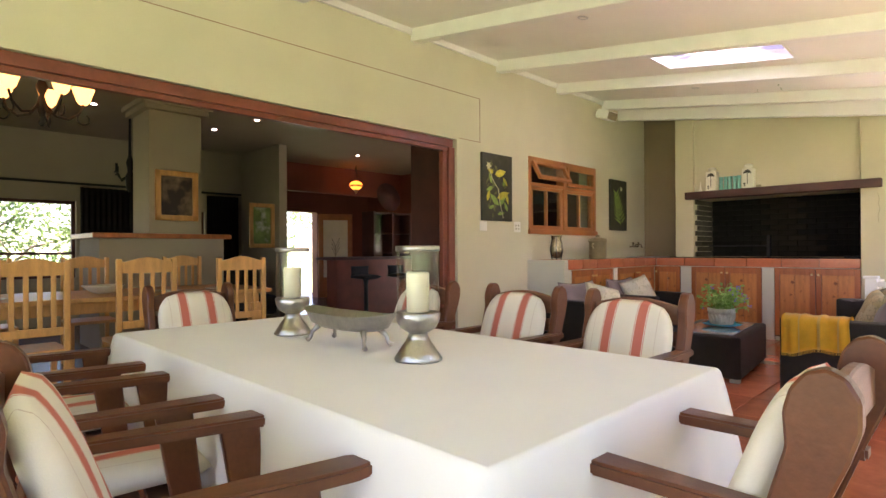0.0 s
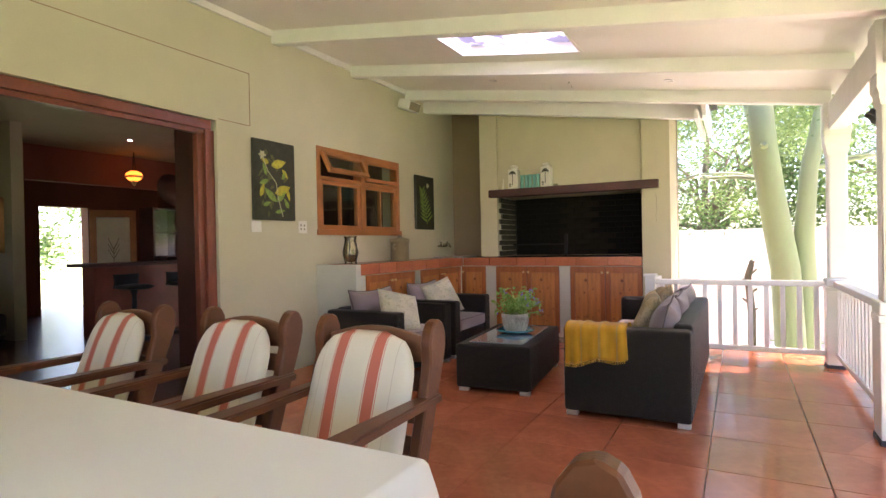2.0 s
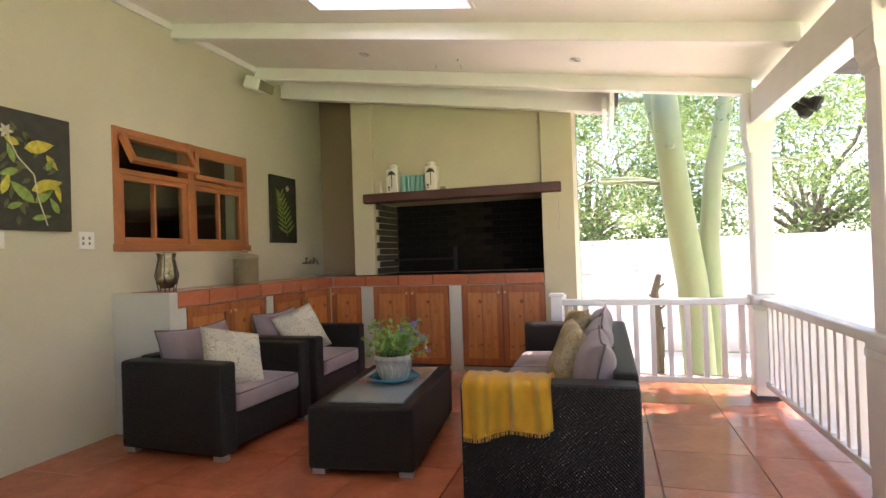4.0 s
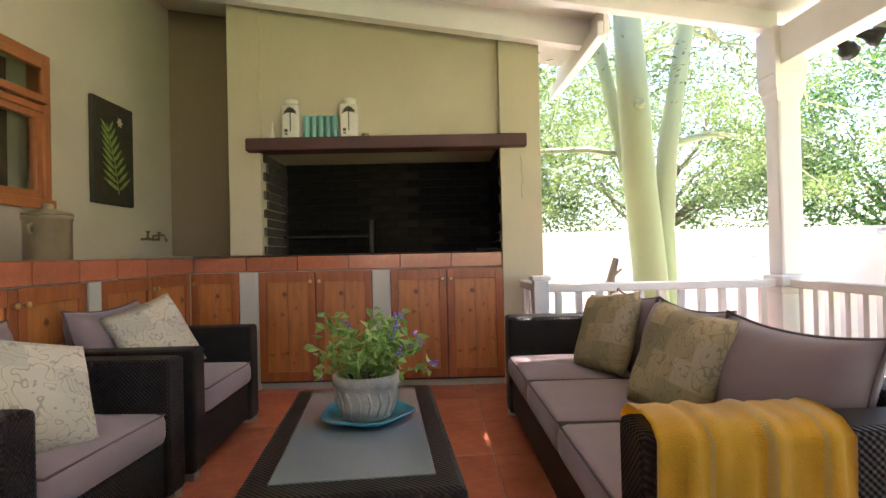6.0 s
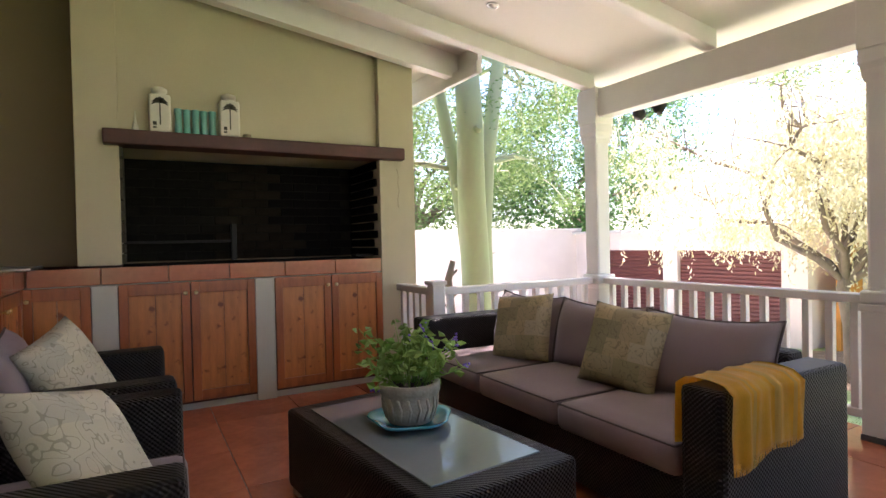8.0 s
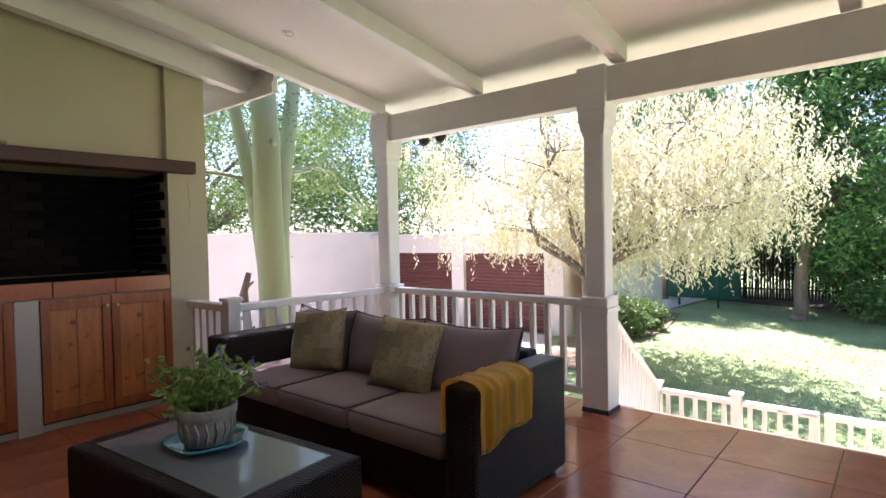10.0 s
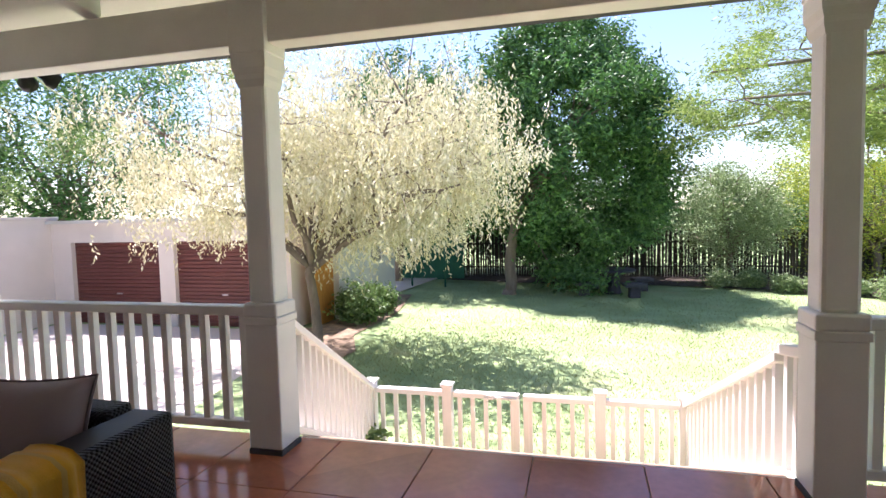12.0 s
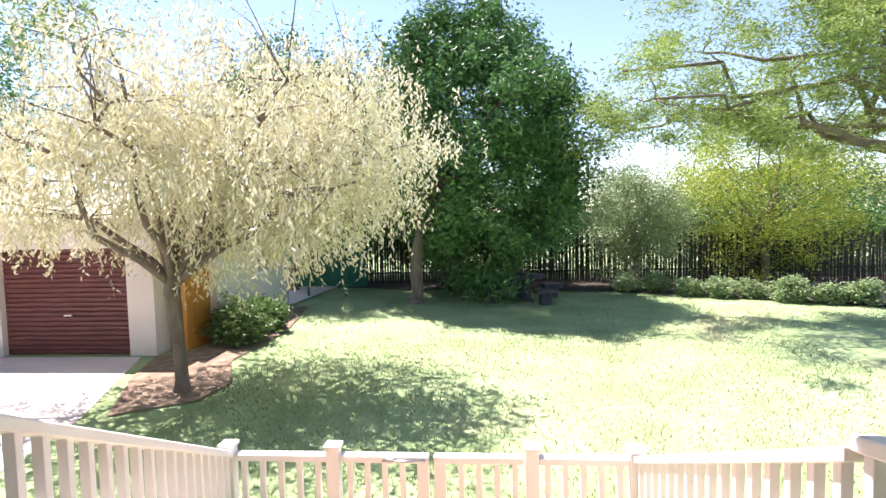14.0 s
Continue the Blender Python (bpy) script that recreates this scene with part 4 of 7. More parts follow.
rings = [[bm.verts.new((0.27 * k * (abs(math.cos(2 * math.pi * i / n)) ** 0.8) * (1 if math.cos(2 * math.pi * i / n) >= 0 else -1), 0.095 * k * (abs(math.sin(2 * math.pi * i / n)) ** 0.8) * (1 if math.sin(2 * math.pi * i / n) >= 0 else -1), z + 0.018 * (math.cos(2 * math.pi * i / n) ** 4) * (k > 0.9))) for i in range(n)] for k, z in prof]
for a, b in zip(rings, rings[1:]):
    for i in range(n):
        bm.faces.new((a[i], a[(i + 1) % n], b[(i + 1) % n], b[i])).smooth = True
bm.faces.new(rings[0][::-1])
bm.faces.new(rings[-1])
bmesh.ops.recalc_face_normals(bm, faces=bm.faces[:])
part("dish", bm, M_PEWTER, bowl)
for sx in (-1, 1):
    for sy in (-1, 1):
        bm = BM()
        tube(bm, [(sx * 0.15, sy * 0.045, 0.078), (sx * 0.175, sy * 0.062, 0.05), (sx * 0.18, sy * 0.066, 0.025), (sx * 0.195, sy * 0.075, 0.012)], [0.014, 0.009, 0.008, 0.012])
        part("foot", bm, M_PEWTER, bowl)

# ---- lounge ----
def rounded(bm, *a):
    return box(bm, *a[:6], a[6] if len(a) > 6 else 0.02)


def foot(parent, x, y):
    bm = BM()
    box(bm, x - 0.04, y - 0.03, 0, x + 0.04, y + 0.03, 0.035, 0.004)
    part("foot", bm, M_SILVERFOOT, parent, "satin aluminium foot")


def seat_cushion(parent, x0, x1, y0, y1, z0, z1):
    bm = BM()
    box(bm, x0, y0, z0, x1, y1, z1, 0.035)
    bmesh.ops.subdivide_edges(bm, edges=[e for e in bm.edges if e.calc_length() > 0.2], cuts=6, use_grid_fill=True)
    mx, my = (x0 + x1) / 2, (y0 + y1) / 2
    for v in bm.verts:
        u, w = (v.co.x - mx) / (x1 - x0) * 2, (v.co.y - my) / (y1 - y0) * 2
        if v.co.z > (z0 + z1) / 2:
            v.co.z += 0.02 * max(0, 1 - u * u) * max(0, 1 - w * w)
    ob = shade(part("seat_cushion", bm, M_TAUPE, parent, "taupe canvas seat cushion with dark piping"))
    bm = BM()
    z = z1 - 0.008
    q = [(x0 + 0.012, y0 + 0.012, z), (x1 - 0.012, y0 + 0.012, z), (x1 - 0.012, y1 - 0.012, z), (x0 + 0.012, y1 - 0.012, z), (x0 + 0.012, y0 + 0.012, z)]
    tube(bm, q, 0.005, 6, cap=False)
    part("piping", bm, M_PIPING, ob)


def back_cushion(parent, w, h, t, m, seed):
    bm = BM()
    pillow(bm, w, h, t, seed=seed, sag=0.02)
    ob = part("back_cushion", bm, M_TAUPE, parent, "plump taupe canvas back cushion with dark piping")
    ob.matrix_basis = m
    bm = BM()
    q = []
    for k in range(40):
        e = k / 10
        i = int(e)
        f = e - i
        u, v = [(2 * f - 1, -1), (1, 2 * f - 1), (1 - 2 * f, 1), (-1, 1 - 2 * f)][i]
        q.append((u * w / 2 * (1 - 0.06 * (1 - v * v)), 0, v * h / 2 * (1 - 0.06 * (1 - u * u)) - 0.02 * (1 - u * u) * (v + 1) / 2))
    tube(bm, q + [q[0]], 0.006, 6, cap=False)
    part("piping", bm, M_PIPING, ob)


def throw_cushion(name_mat, w, m, seed, label, thick=0.15):
    bm = BM()
    pillow(bm, w, w, thick, seed=seed, n=16)
    ob = solid("throw_cushion", bm, name_mat, label, "cushion", group="printed throw cushions")
    ob.matrix_basis = m
    return ob

# sofa: long side along y, back towards the garden
SX0, SX1, SY0, SY1 = -0.27, 0.56, 5.17, 7.52
sofa = thing("wicker_sofa", "black-brown wicker three-seat sofa with taupe cushions", "sofa")
bm = BM()
rounded(bm, SX0, SY0, 0.035, SX1, SY0 + 0.17, 0.63, 0.022)
part("armrest", bm, M_WICKER, sofa)
bm = BM()
rounded(bm, SX0, SY1 - 0.17, 0.035, SX1, SY1, 0.63, 0.022)
part("armrest", bm, M_WICKER, sofa)
bm = BM()
rounded(bm, SX1 - 0.12, SY0 + 0.17, 0.035, SX1, SY1 - 0.17, 0.655, 0.022)
part("backrest", bm, M_WICKER, sofa)
bm = BM()
rounded(bm, SX0 + 0.02, SY0 + 0.16, 0.05, SX1 - 0.1, SY1 - 0.16, 0.27, 0.015)
part("seat_base", bm, M_WICKER, sofa)
for x in (SX0 + 0.05, SX1 - 0.05):
    for y in (SY0 + 0.05, SY1 - 0.05):
        foot(sofa, x, y)
cw = (SY1 - SY0 - 0.35) / 3
for i in range(3):
    y0 = SY0 + 0.175 + i * cw
    seat_cushion(sofa, SX0 - 0.01, SX1 - 0.2, y0 + 0.004, y0 + cw - 0.004, 0.272, 0.40)
    back_cushion(sofa, cw + 0.02, 0.42, 0.20, pose(SX1 - 0.215, y0 + cw / 2, 0.585, -14, 0, -90 + (3 - 3 * i)), 20 + i)
throw_cushion(M_PRINT2, 0.43, pose(SX1 - 0.38, SY0 + 0.84, 0.60, -20, 5, -78), 31, "sepia butterfly-print linen cushion leaning on the sofa")
throw_cushion(M_PRINT2, 0.43, pose(SX1 - 0.39, SY0 + 1.66, 0.60, -20, -6, -72), 32, "sepia butterfly-print linen cushion leaning on the sofa")

# mustard throw over the near armrest
bm = BM()
nu, nv = 30, 26
grid = []
for i in range(nu + 1):
    row = []
    u = i / nu
    x = SX0 + 0.02 + u * 0.42
    for j in range(nv + 1):
        v = j / nv * 0.78 - 0.28      # length over the arm: outside drop, top, inside drop
        yo, yi, top, r = SY0 - 0.012, SY0 + 0.182, 0.642, 0.03
        wob = 0.016 * math.sin(13 * u + 3 * v) + 0.008 * math.sin(31 * u + 2)
        if v < 0:
            p = (yo - abs(wob) - 0.006, top - 0.012 + v * (0.92 - 0.22 * u + 0.05 * math.sin(9 * u)))
        elif v < 0.194:
            p = (yo + v, top + 0.012 * math.sin(math.pi * v / 0.194) + 0.5 * abs(wob))
        else:
            p = (yi + abs(wob), top - 0.012 - (v - 0.194) * 0.75)
        row.append(bm.verts.new((x + 0.03 * v * math.sin(4 * u), p[0], p[1])))
    grid.append(row)
for i in range(nu):
    for j in range(nv):
        bm.faces.new((grid[i][j], grid[i + 1][j], grid[i + 1][j + 1], grid[i][j + 1])).smooth = True
bmesh.ops.solidify(bm, geom=bm.faces[:], thickness=0.008)
throw = thing("throw_blanket", "mustard-yellow striped wool throw folded over the sofa arm", "blanket")
part("cloth", bm, M_MUSTARD, throw)
bm = BM()
rnd = random.Random(4)
for k in range(60):
    x = SX0 + 0.025 + 0.41 * k / 60
    z = 0.63 - 0.28 * (0.92 - 0.22 * k / 60 + 0.05 * math.sin(9 * k / 60))
    tube(bm, [(x, SY0 - 0.022, z + 0.02), (x + rnd.uniform(-.005, .005), SY0 - 0.024, z - 0.02)], 0.0018, 4)
part("fringe", bm, M_MUSTARD, throw)

def wicker_armchair(m, seed):
    """Faces +x from an origin at its back corner; 0.83 deep and 0.98 wide."""
    a = thing("wicker_armchair", "black-brown wicker armchair with taupe cushions", "armchair", "wicker armchairs", m)
    D, W = 0.83, 0.98
    for y0 in (0.0, W - 0.15):
        bm = BM()
        rounded(bm, 0, y0, 0.035, D, y0 + 0.15, 0.61, 0.022)
        part("armrest", bm, M_WICKER, a)
    bm = BM()
    rounded(bm, 0, 0.15, 0.035, 0.12, W - 0.15, 0.62, 0.022)
    part("backrest", bm, M_WICKER, a)
    bm = BM()
    rounded(bm, 0.1, 0.14, 0.05, D - 0.02, W - 0.14, 0.27, 0.015)
    part("seat_base", bm, M_WICKER, a)
    for x in (0.05, D - 0.05):
        for y in (0.05, W - 0.05):
            foot(a, x, y)
    seat_cushion(a, 0.18, D + 0.01, 0.155, W - 0.155, 0.272, 0.40)
    back_cushion(a, W - 0.30, 0.42, 0.2, pose(0.20, W / 2, 0.585, -14, 0, 90), seed)
    return a
a1 = wicker_armchair(pose(-2.70, 5.50, 0, 0, 0, -3), 41)
copy_thing(a1, pose(-2.66, 6.52, 0, 0, 0, 1))
throw_cushion(M_PRINT, 0.45, pose(-2.10, 5.88, 0.575, -36, 14, 62), 51, "cream botanical-print linen cushion on the armchair")
throw_cushion(M_PRINT, 0.45, pose(-2.24, 7.02, 0.59, -25, -14, 70), 52, "cream botanical-print linen cushion on the armchair")

# coffee table
ct = thing("coffee_table", "black-brown wicker coffee table with a grey glass top", "table", "", pose(-1.0, 6.05, 0, 0, 0, 5.5))
bm = BM()
rounded(bm, -0.315, -0.605, 0.035, 0.315, 0.605, 0.395, 0.02)
part("body", bm, M_WICKER, ct)
bm = BM()
box(bm, -0.235, -0.50, 0.391, 0.235, 0.50, 0.401, 0.003)
part("glass_top", bm, M_TABLEGLASS, ct, "grey-green frosted glass inset")
for x in (-0.26, 0.26):
    for y in (-0.55, 0.55):
        foot(ct, x, y)
# dish and pot plant
PX, PY, PZ = -0.98, 6.10, 0.402
bm = BM()
n = 40
rings = []
for r, z in [(0.05, 0.0), (0.10, 0.002), (0.155, 0.018), (0.175, 0.034), (0.172, 0.037), (0.15, 0.024), (0.10, 0.010), (0.03, 0.009)]:
    rings.append([bm.verts.new((PX + r * (1 + 0.06 * math.cos(5 * 2 * math.pi * k / n) * (r > .12)) * math.cos(2 * math.pi * k / n), PY + r * (1 + 0.06 * math.cos(5 * 2 * math.pi * k / n) * (r > .12)) * math.sin(2 * math.pi * k / n), PZ + z)) for k in range(n)])
for a, b in zip(rings, rings[1:]):
    for k in range(n):
        bm.faces.new((a[k], a[(k + 1) % n], b[(k + 1) % n], b[k])).smooth = True
bm.faces.new(rings[0][::-1])
bm.faces.new(rings[-1])
solid("glazed_dish", bm, M_BLUE, "scalloped turquoise glazed dish under the pot", "dish")
pot = thing("pot_plant", "leafy green plant with violet flowers in a whitewashed pot", "plant", "", pose(PX, PY, PZ + 0.011))
bm = BM()
lathe(bm, [(0.07, 0.0), (0.092, 0.005), (0.105, 0.05), (0.115, 0.10), (0.12, 0.125), (0.127, 0.13), (0.127, 0.165), (0.122, 0.168), (0.108, 0.166), (0.105, 0.14), (0.02, 0.138)], n=36)
for k in range(18):
    a = 2 * math.pi * k / 18
    tube(bm, [(0.098 * math.cos(a), 0.098 * math.sin(a), 0.02), (0.113 * math.cos(a + .1), 0.113 * math.sin(a + .1), 0.07), (0.117 * math.cos(a), 0.117 * math.sin(a), 0.115)], 0.006, 5)
part("pot", bm, M_POT, pot)
bm = BM()
lathe(bm, [(0.002, 0.139), (0.106, 0.140), (0.10, 0.150), (0.002, 0.152)], n=20)
part("soil", bm, M_SOIL, pot)
# ---- leaves ----
def leaf_mesh(name, centres, length, width, droop=0.0, seed=0, spread=1.0, fold=0.25):
    """One mesh of many small folded leaves, each of two four-sided halves meeting at its rib."""
    rs = np.random.RandomState(seed)
    c = np.asarray(centres, float)
    n = len(c)
    d = rs.normal(size=(n, 3)) * spread
    d[:, 2] = d[:, 2] * 0.6 - droop
    d /= np.linalg.norm(d, axis=1)[:, None] + 1e-9
    s = np.cross(d, rs.normal(size=(n, 3)))
    s /= np.linalg.norm(s, axis=1)[:, None] + 1e-9
    u = np.cross(s, d)
    L = (length * rs.uniform(0.6, 1.3, n))[:, None]
    W = (width * rs.uniform(0.7, 1.2, n))[:, None]
    base, tip = c, c + d * L
    mid = c + d * L * 0.45
    left, right = mid + s * W / 2 + u * W * fold, mid - s * W / 2 + u * W * fold
    verts = np.stack([base, left, tip, right], 1).reshape(-1, 3)
    idx = np.arange(n)[:, None] * 4
    faces = np.concatenate([idx + np.array([[0, 1, 2]]), idx + np.array([[0, 2, 3]])], 1).reshape(-1, 3)
    me = bpy.data.meshes.new(name)
    me.from_pydata(verts.tolist(), [], faces.tolist())
    return me


def leaf_part(name, centres, mat, parent, length, width, droop=0.0, seed=0, label="", spread=1.0):
    me = leaf_mesh(name, centres, length, width, droop, seed, spread)
    me.materials.append(mat)
    ob = new(name, me)
    ob.parent = parent
    if label:
        ob["label"] = label
    return ob


# pot plant growth
rnd = random.Random(7)
bm = BM()
pts, tips = [], []
for k in range(34):
    a, r = rnd.uniform(0, 6.28), rnd.uniform(0.02, 0.085)
    lean = rnd.uniform(0.02, 0.16)
    h = rnd.uniform(0.10, 0.26)
    p0 = Vector((r * math.cos(a), r * math.sin(a), 0.145))
    p1 = p0 + Vector((lean * .4 * math.cos(a), lean * .4 * math.sin(a), h * .6))
    p2 = p0 + Vector((lean * math.cos(a), lean * math.sin(a), h))
    if k % 9 == 0:
        p2 = p0 + Vector((0.22 * math.cos(a * 0.3), 0.1 * math.sin(a), 0.10))
    tube(bm, [p0, p1, p2], [0.003, 0.0025, 0.0015], 5)
    for q in range(13):
        f = 0.25 + 0.75 * q / 12
        s = p0.lerp(p1, f * 2) if f < .5 else p1.lerp(p2, f * 2 - 1)
        pts.append(s + Vector((rnd.gauss(0, .014), rnd.gauss(0, .014), rnd.gauss(0, .008))))
    tips.append(p2)
part("stem", bm, M_PLANT, pot)
for p0, p1, p2 in (((0.06, 0.0, 0.15), (0.15, -0.01, 0.17), (0.26, -0.03, 0.20)), ((0.05, 0.03, 0.15), (0.14, 0.03, 0.22), (0.21, 0.04, 0.27)), ((-0.06, -0.02, 0.15), (-0.13, -0.02, 0.20), (-0.17, -0.03, 0.16))):
    p0, p1, p2 = Vector(p0), Vector(p1), Vector(p2)
    bm = BM()
    tube(bm, [p0, p1, p2], [0.003, 0.0025, 0.0015], 5)
    part("stem", bm, M_PLANT, pot)
    for q in range(12):
        f = 0.2 + 0.8 * q / 11
        w = p0.lerp(p1, f * 2) if f < .5 else p1.lerp(p2, f * 2 - 1)
        pts.append(w + Vector((rnd.gauss(0, .006), rnd.gauss(0, .01), rnd.gauss(0, .006))))
    tips += [p2] * 4
leaf_part("leaves", pts, M_PLANT, pot, 0.052, 0.030, 0.1, 3)
bm = BM()
for p in tips[::4]:
    for q in range(5):
        bmesh.ops.create_icosphere(bm, subdivisions=1, radius=0.006, matrix=Matrix.Translation(p + Vector((rnd.gauss(0, .008), rnd.gauss(0, .008), rnd.gauss(0, .01)))))
part("flowers", bm, M_FLOWER, pot, "small violet flowers")

# ---- things on the counter, mantel and wall ----
def jar(x):
    j = thing("ginger_jar", "square white porcelain jar painted with a dark palm", "jar", "mantel jars", pose(x, FY + 0.005, 1.946))
    bm = BM()
    box(bm, -0.068, -0.06, 0, 0.068, 0.06, 0.26, 0.014)
    part("body", bm, M_PORCELAIN, j)
    bm = BM()
    lathe(bm, [(0.05, 0.255), (0.038, 0.27), (0.040, 0.275), (0.05, 0.28), (0.05, 0.305), (0.02, 0.318)], n=20)
    part("lid", bm, M_PORCELAIN, j)
    bm = BM()
    box(bm, -0.004, -0.0625, 0.05, 0.004, -0.0595, 0.205)
    for a in range(8):
        t = math.radians(-12 + a * 29)
        ex, ez = 0.054 * math.cos(t), 0.030 * math.sin(t)
        tube(bm, [(0, -0.061, 0.203), (ex * 0.55, -0.062, 0.207 + ez), (ex, -0.061, 0.188 + ez)], [0.006, 0.008, 0.001], 5)
    box(bm, -0.045, -0.0625, 0.045, -0.022, -0.0595, 0.070)
    box(bm, -0.045, -0.0625, 0.025, -0.022, -0.0595, 0.037)
    part("palm_motif", bm, M_INK, j, "dark painted palm and lettering bars")
jar(-1.80)
jar(-1.35)
for i in range(5):
    bm = BM()
    lathe(bm, [(0.024, 0), (0.027, 0.01), (0.022, 0.06), (0.022, 0.11), (0.028, 0.175), (0.024, 0.178), (0.018, 0.11), (0.002, 0.10)], n=16)
    o = solid("teal_cup", bm, M_TEAL, "slim teal glazed ceramic beaker on the mantel", "cup", group="teal beakers")
    o.matrix_basis = pose(-1.685 + i * 0.055, FY - 0.005 + 0.015 * (i % 2), 1.946)
bm = BM()
lathe(bm, [(0.015, 0), (0.022, 0.02), (0.012, 0.05), (0.006, 0.09), (0.003, 0.14)], n=12)
o = solid("small_bottle", bm, M_PORCELAIN, "tiny pale bottle on the mantel", "bottle")
o.matrix_basis = pose(-1.95, FY - 0.01, 1.946)
bm = BM()
lathe(bm, [(0.02, 0), (0.03, 0.01), (0.03, 0.03), (0.01, 0.036)], n=16)
o = solid("small_tin", bm, M_CERAMIC, "small round tin on the mantel", "tin")
o.matrix_basis = pose(-1.23, FY - 0.01, 1.946)

vase = thing("metal_vase", "mottled mercury-glass vase in a dark wire stand", "vase", "", pose(-2.86, 6.10, 1.035))
bm = BM()
lathe(bm, [(0.04, 0.02), (0.07, 0.06), (0.08, 0.12), (0.07, 0.2), (0.055, 0.25), (0.065, 0.29), (0.06, 0.29), (0.05, 0.25), (0.01, 0.06)])
part("body", bm, M_MERCURY, vase)
for k in range(6):
    a = k * math.pi / 3
    bm = BM()
    tube(bm, [(0.06 * math.cos(a), 0.06 * math.sin(a), 0), (0.088 * math.cos(a), 0.088 * math.sin(a), 0.12), (0.06 * math.cos(a), 0.06 * math.sin(a), 0.25), (0.07 * math.cos(a), 0.07 * math.sin(a), 0.295)], 0.004, 6)
    part("wire", bm, M_STEELDARK, vase)
crock = thing("lidded_crock", "stoneware crock with two lugs and a lid", "crock", "", pose(-2.84, 7.05, 1.035))
bm = BM()
lathe(bm, [(0.105, 0), (0.115, 0.01), (0.115, 0.22), (0.122, 0.225), (0.122, 0.245), (0.115, 0.25)], n=28)
part("body", bm, M_CERAMIC, crock)
bm = BM()
lathe(bm, [(0.123, 0.25), (0.12, 0.265), (0.04, 0.285), (0.025, 0.29), (0.03, 0.31), (0.012, 0.318)], n=28)
part("lid", bm, M_CERAMIC, crock)
for s in (-1, 1):
    bm = BM()
    tube(bm, [(0, s * 0.112, 0.20), (0, s * 0.145, 0.19), (0, s * 0.145, 0.155), (0, s * 0.112, 0.145)], 0.01)
    part("lug", bm, M_CERAMIC, crock)
bm = BM()
box(bm, -2.98, 8.12, 1.033, -2.52, 8.62, 1.052, 0.008)
solid("sink_rim", bm, M_CHROME, "brushed steel sink set into the corner worktop", "sink")
tap = thing("wall_tap", "old brass wall-mounted double tap", "tap", "", pose(WALL_X, 8.55, 1.20))
bm = BM()
tube(bm, [(0.0, -0.09, 0), (0.05, -0.09, 0), (0.05, 0.09, 0), (0, 0.09, 0)], 0.011)
tube(bm, [(0.05, 0, 0), (0.05, 0, 0.03), (0.14, 0, 0.035), (0.16, 0, -0.02)], 0.010)
part("spout", bm, M_MERCURY, tap)
for s in (-1, 1):
    bm = BM()
    tube(bm, [(0.05, s * 0.09, 0), (0.055, s * 0.09, 0.06)], 0.010)
    tube(bm, [(0.055, s * 0.09 - 0.03, 0.06), (0.055, s * 0.09 + 0.03, 0.06)], 0.006)
    part("handle", bm, M_MERCURY, tap)


def switch_plate(y, z0, z1, w, name, sockets):
    s = thing(name, "white plastic wall plate on the olive wall", "switch", "wall plates", pose(WALL_X, y, z0))
    bm = BM()
    box(bm, 0, 0, 0, 0.010, w, z1 - z0, 0.004)
    part("plate", bm, M_PLASTIC, s)
    for k in range(sockets):
        bm = BM()
        box(bm, 0.008, w * (0.2 + 0.4 * (k % 2)), (z1 - z0) * (0.25 + 0.3 * (k // 2)), 0.0125, w * (0.32 + 0.4 * (k % 2)), (z1 - z0) * (0.42 + 0.3 * (k // 2)), 0.001)
        part("rocker", bm, M_CERAMIC if sockets > 2 else M_PLASTIC, s)
switch_plate(4.93, 1.37, 1.475, 0.12, "light_switch", 2)
switch_plate(5.54, 1.365, 1.49, 0.12, "socket_plate", 4)

def leaf_stroke(bm, x, y, z, ang, L, W):
    """A painted leaf lying on a canvas that faces +x."""
    pts = []
    for k in range(7):
        f = k / 6
        pts.append((f * L, W / 2 * math.sin(math.pi * f ** 0.8)))
    pts += [(f * L, -W / 2 * math.sin(math.pi * f ** 0.8)) for f in (5 / 6, 4 / 6, 3 / 6, 2 / 6, 1 / 6)]
    c, s = math.cos(math.radians(ang)), math.sin(math.radians(ang))
    extrude_outline(bm, [(y + a * c - b * s, z + a * s + b * c) for a, b in pts], 0.0015, "x", x)


def canvas(y0, y1, z0, z1, label):
    p = thing("wall_picture", label, "picture", "botanical pictures")
    bm = BM()
    box(bm, WALL_X + 0.002, y0, z0, WALL_X + 0.035, y1, z1, 0.004)
    part("canvas", bm, M_CANVASDARK, p)
    return p
p1 = canvas(4.945, 5.47, 1.485, 2.235, "dark canvas painted with yellow birds and green leaves")
X = WALL_X + 0.0355
bm = BM()
for y, z, a, L, W in ((5.16, 2.00, 15, 0.20, 0.085), (5.20, 1.74, 20, 0.22, 0.09), (5.13, 2.02, 160, 0.10, 0.05), (5.02, 1.70, 70, 0.14, 0.05), (5.30, 1.98, -50, 0.12, 0.04), (5.36, 1.80, -75, 0.13, 0.04)):
    leaf_stroke(bm, X, y, z, a, L, W)
part("yellow_paint", bm, M_PAINTY, p1)
bm = BM()
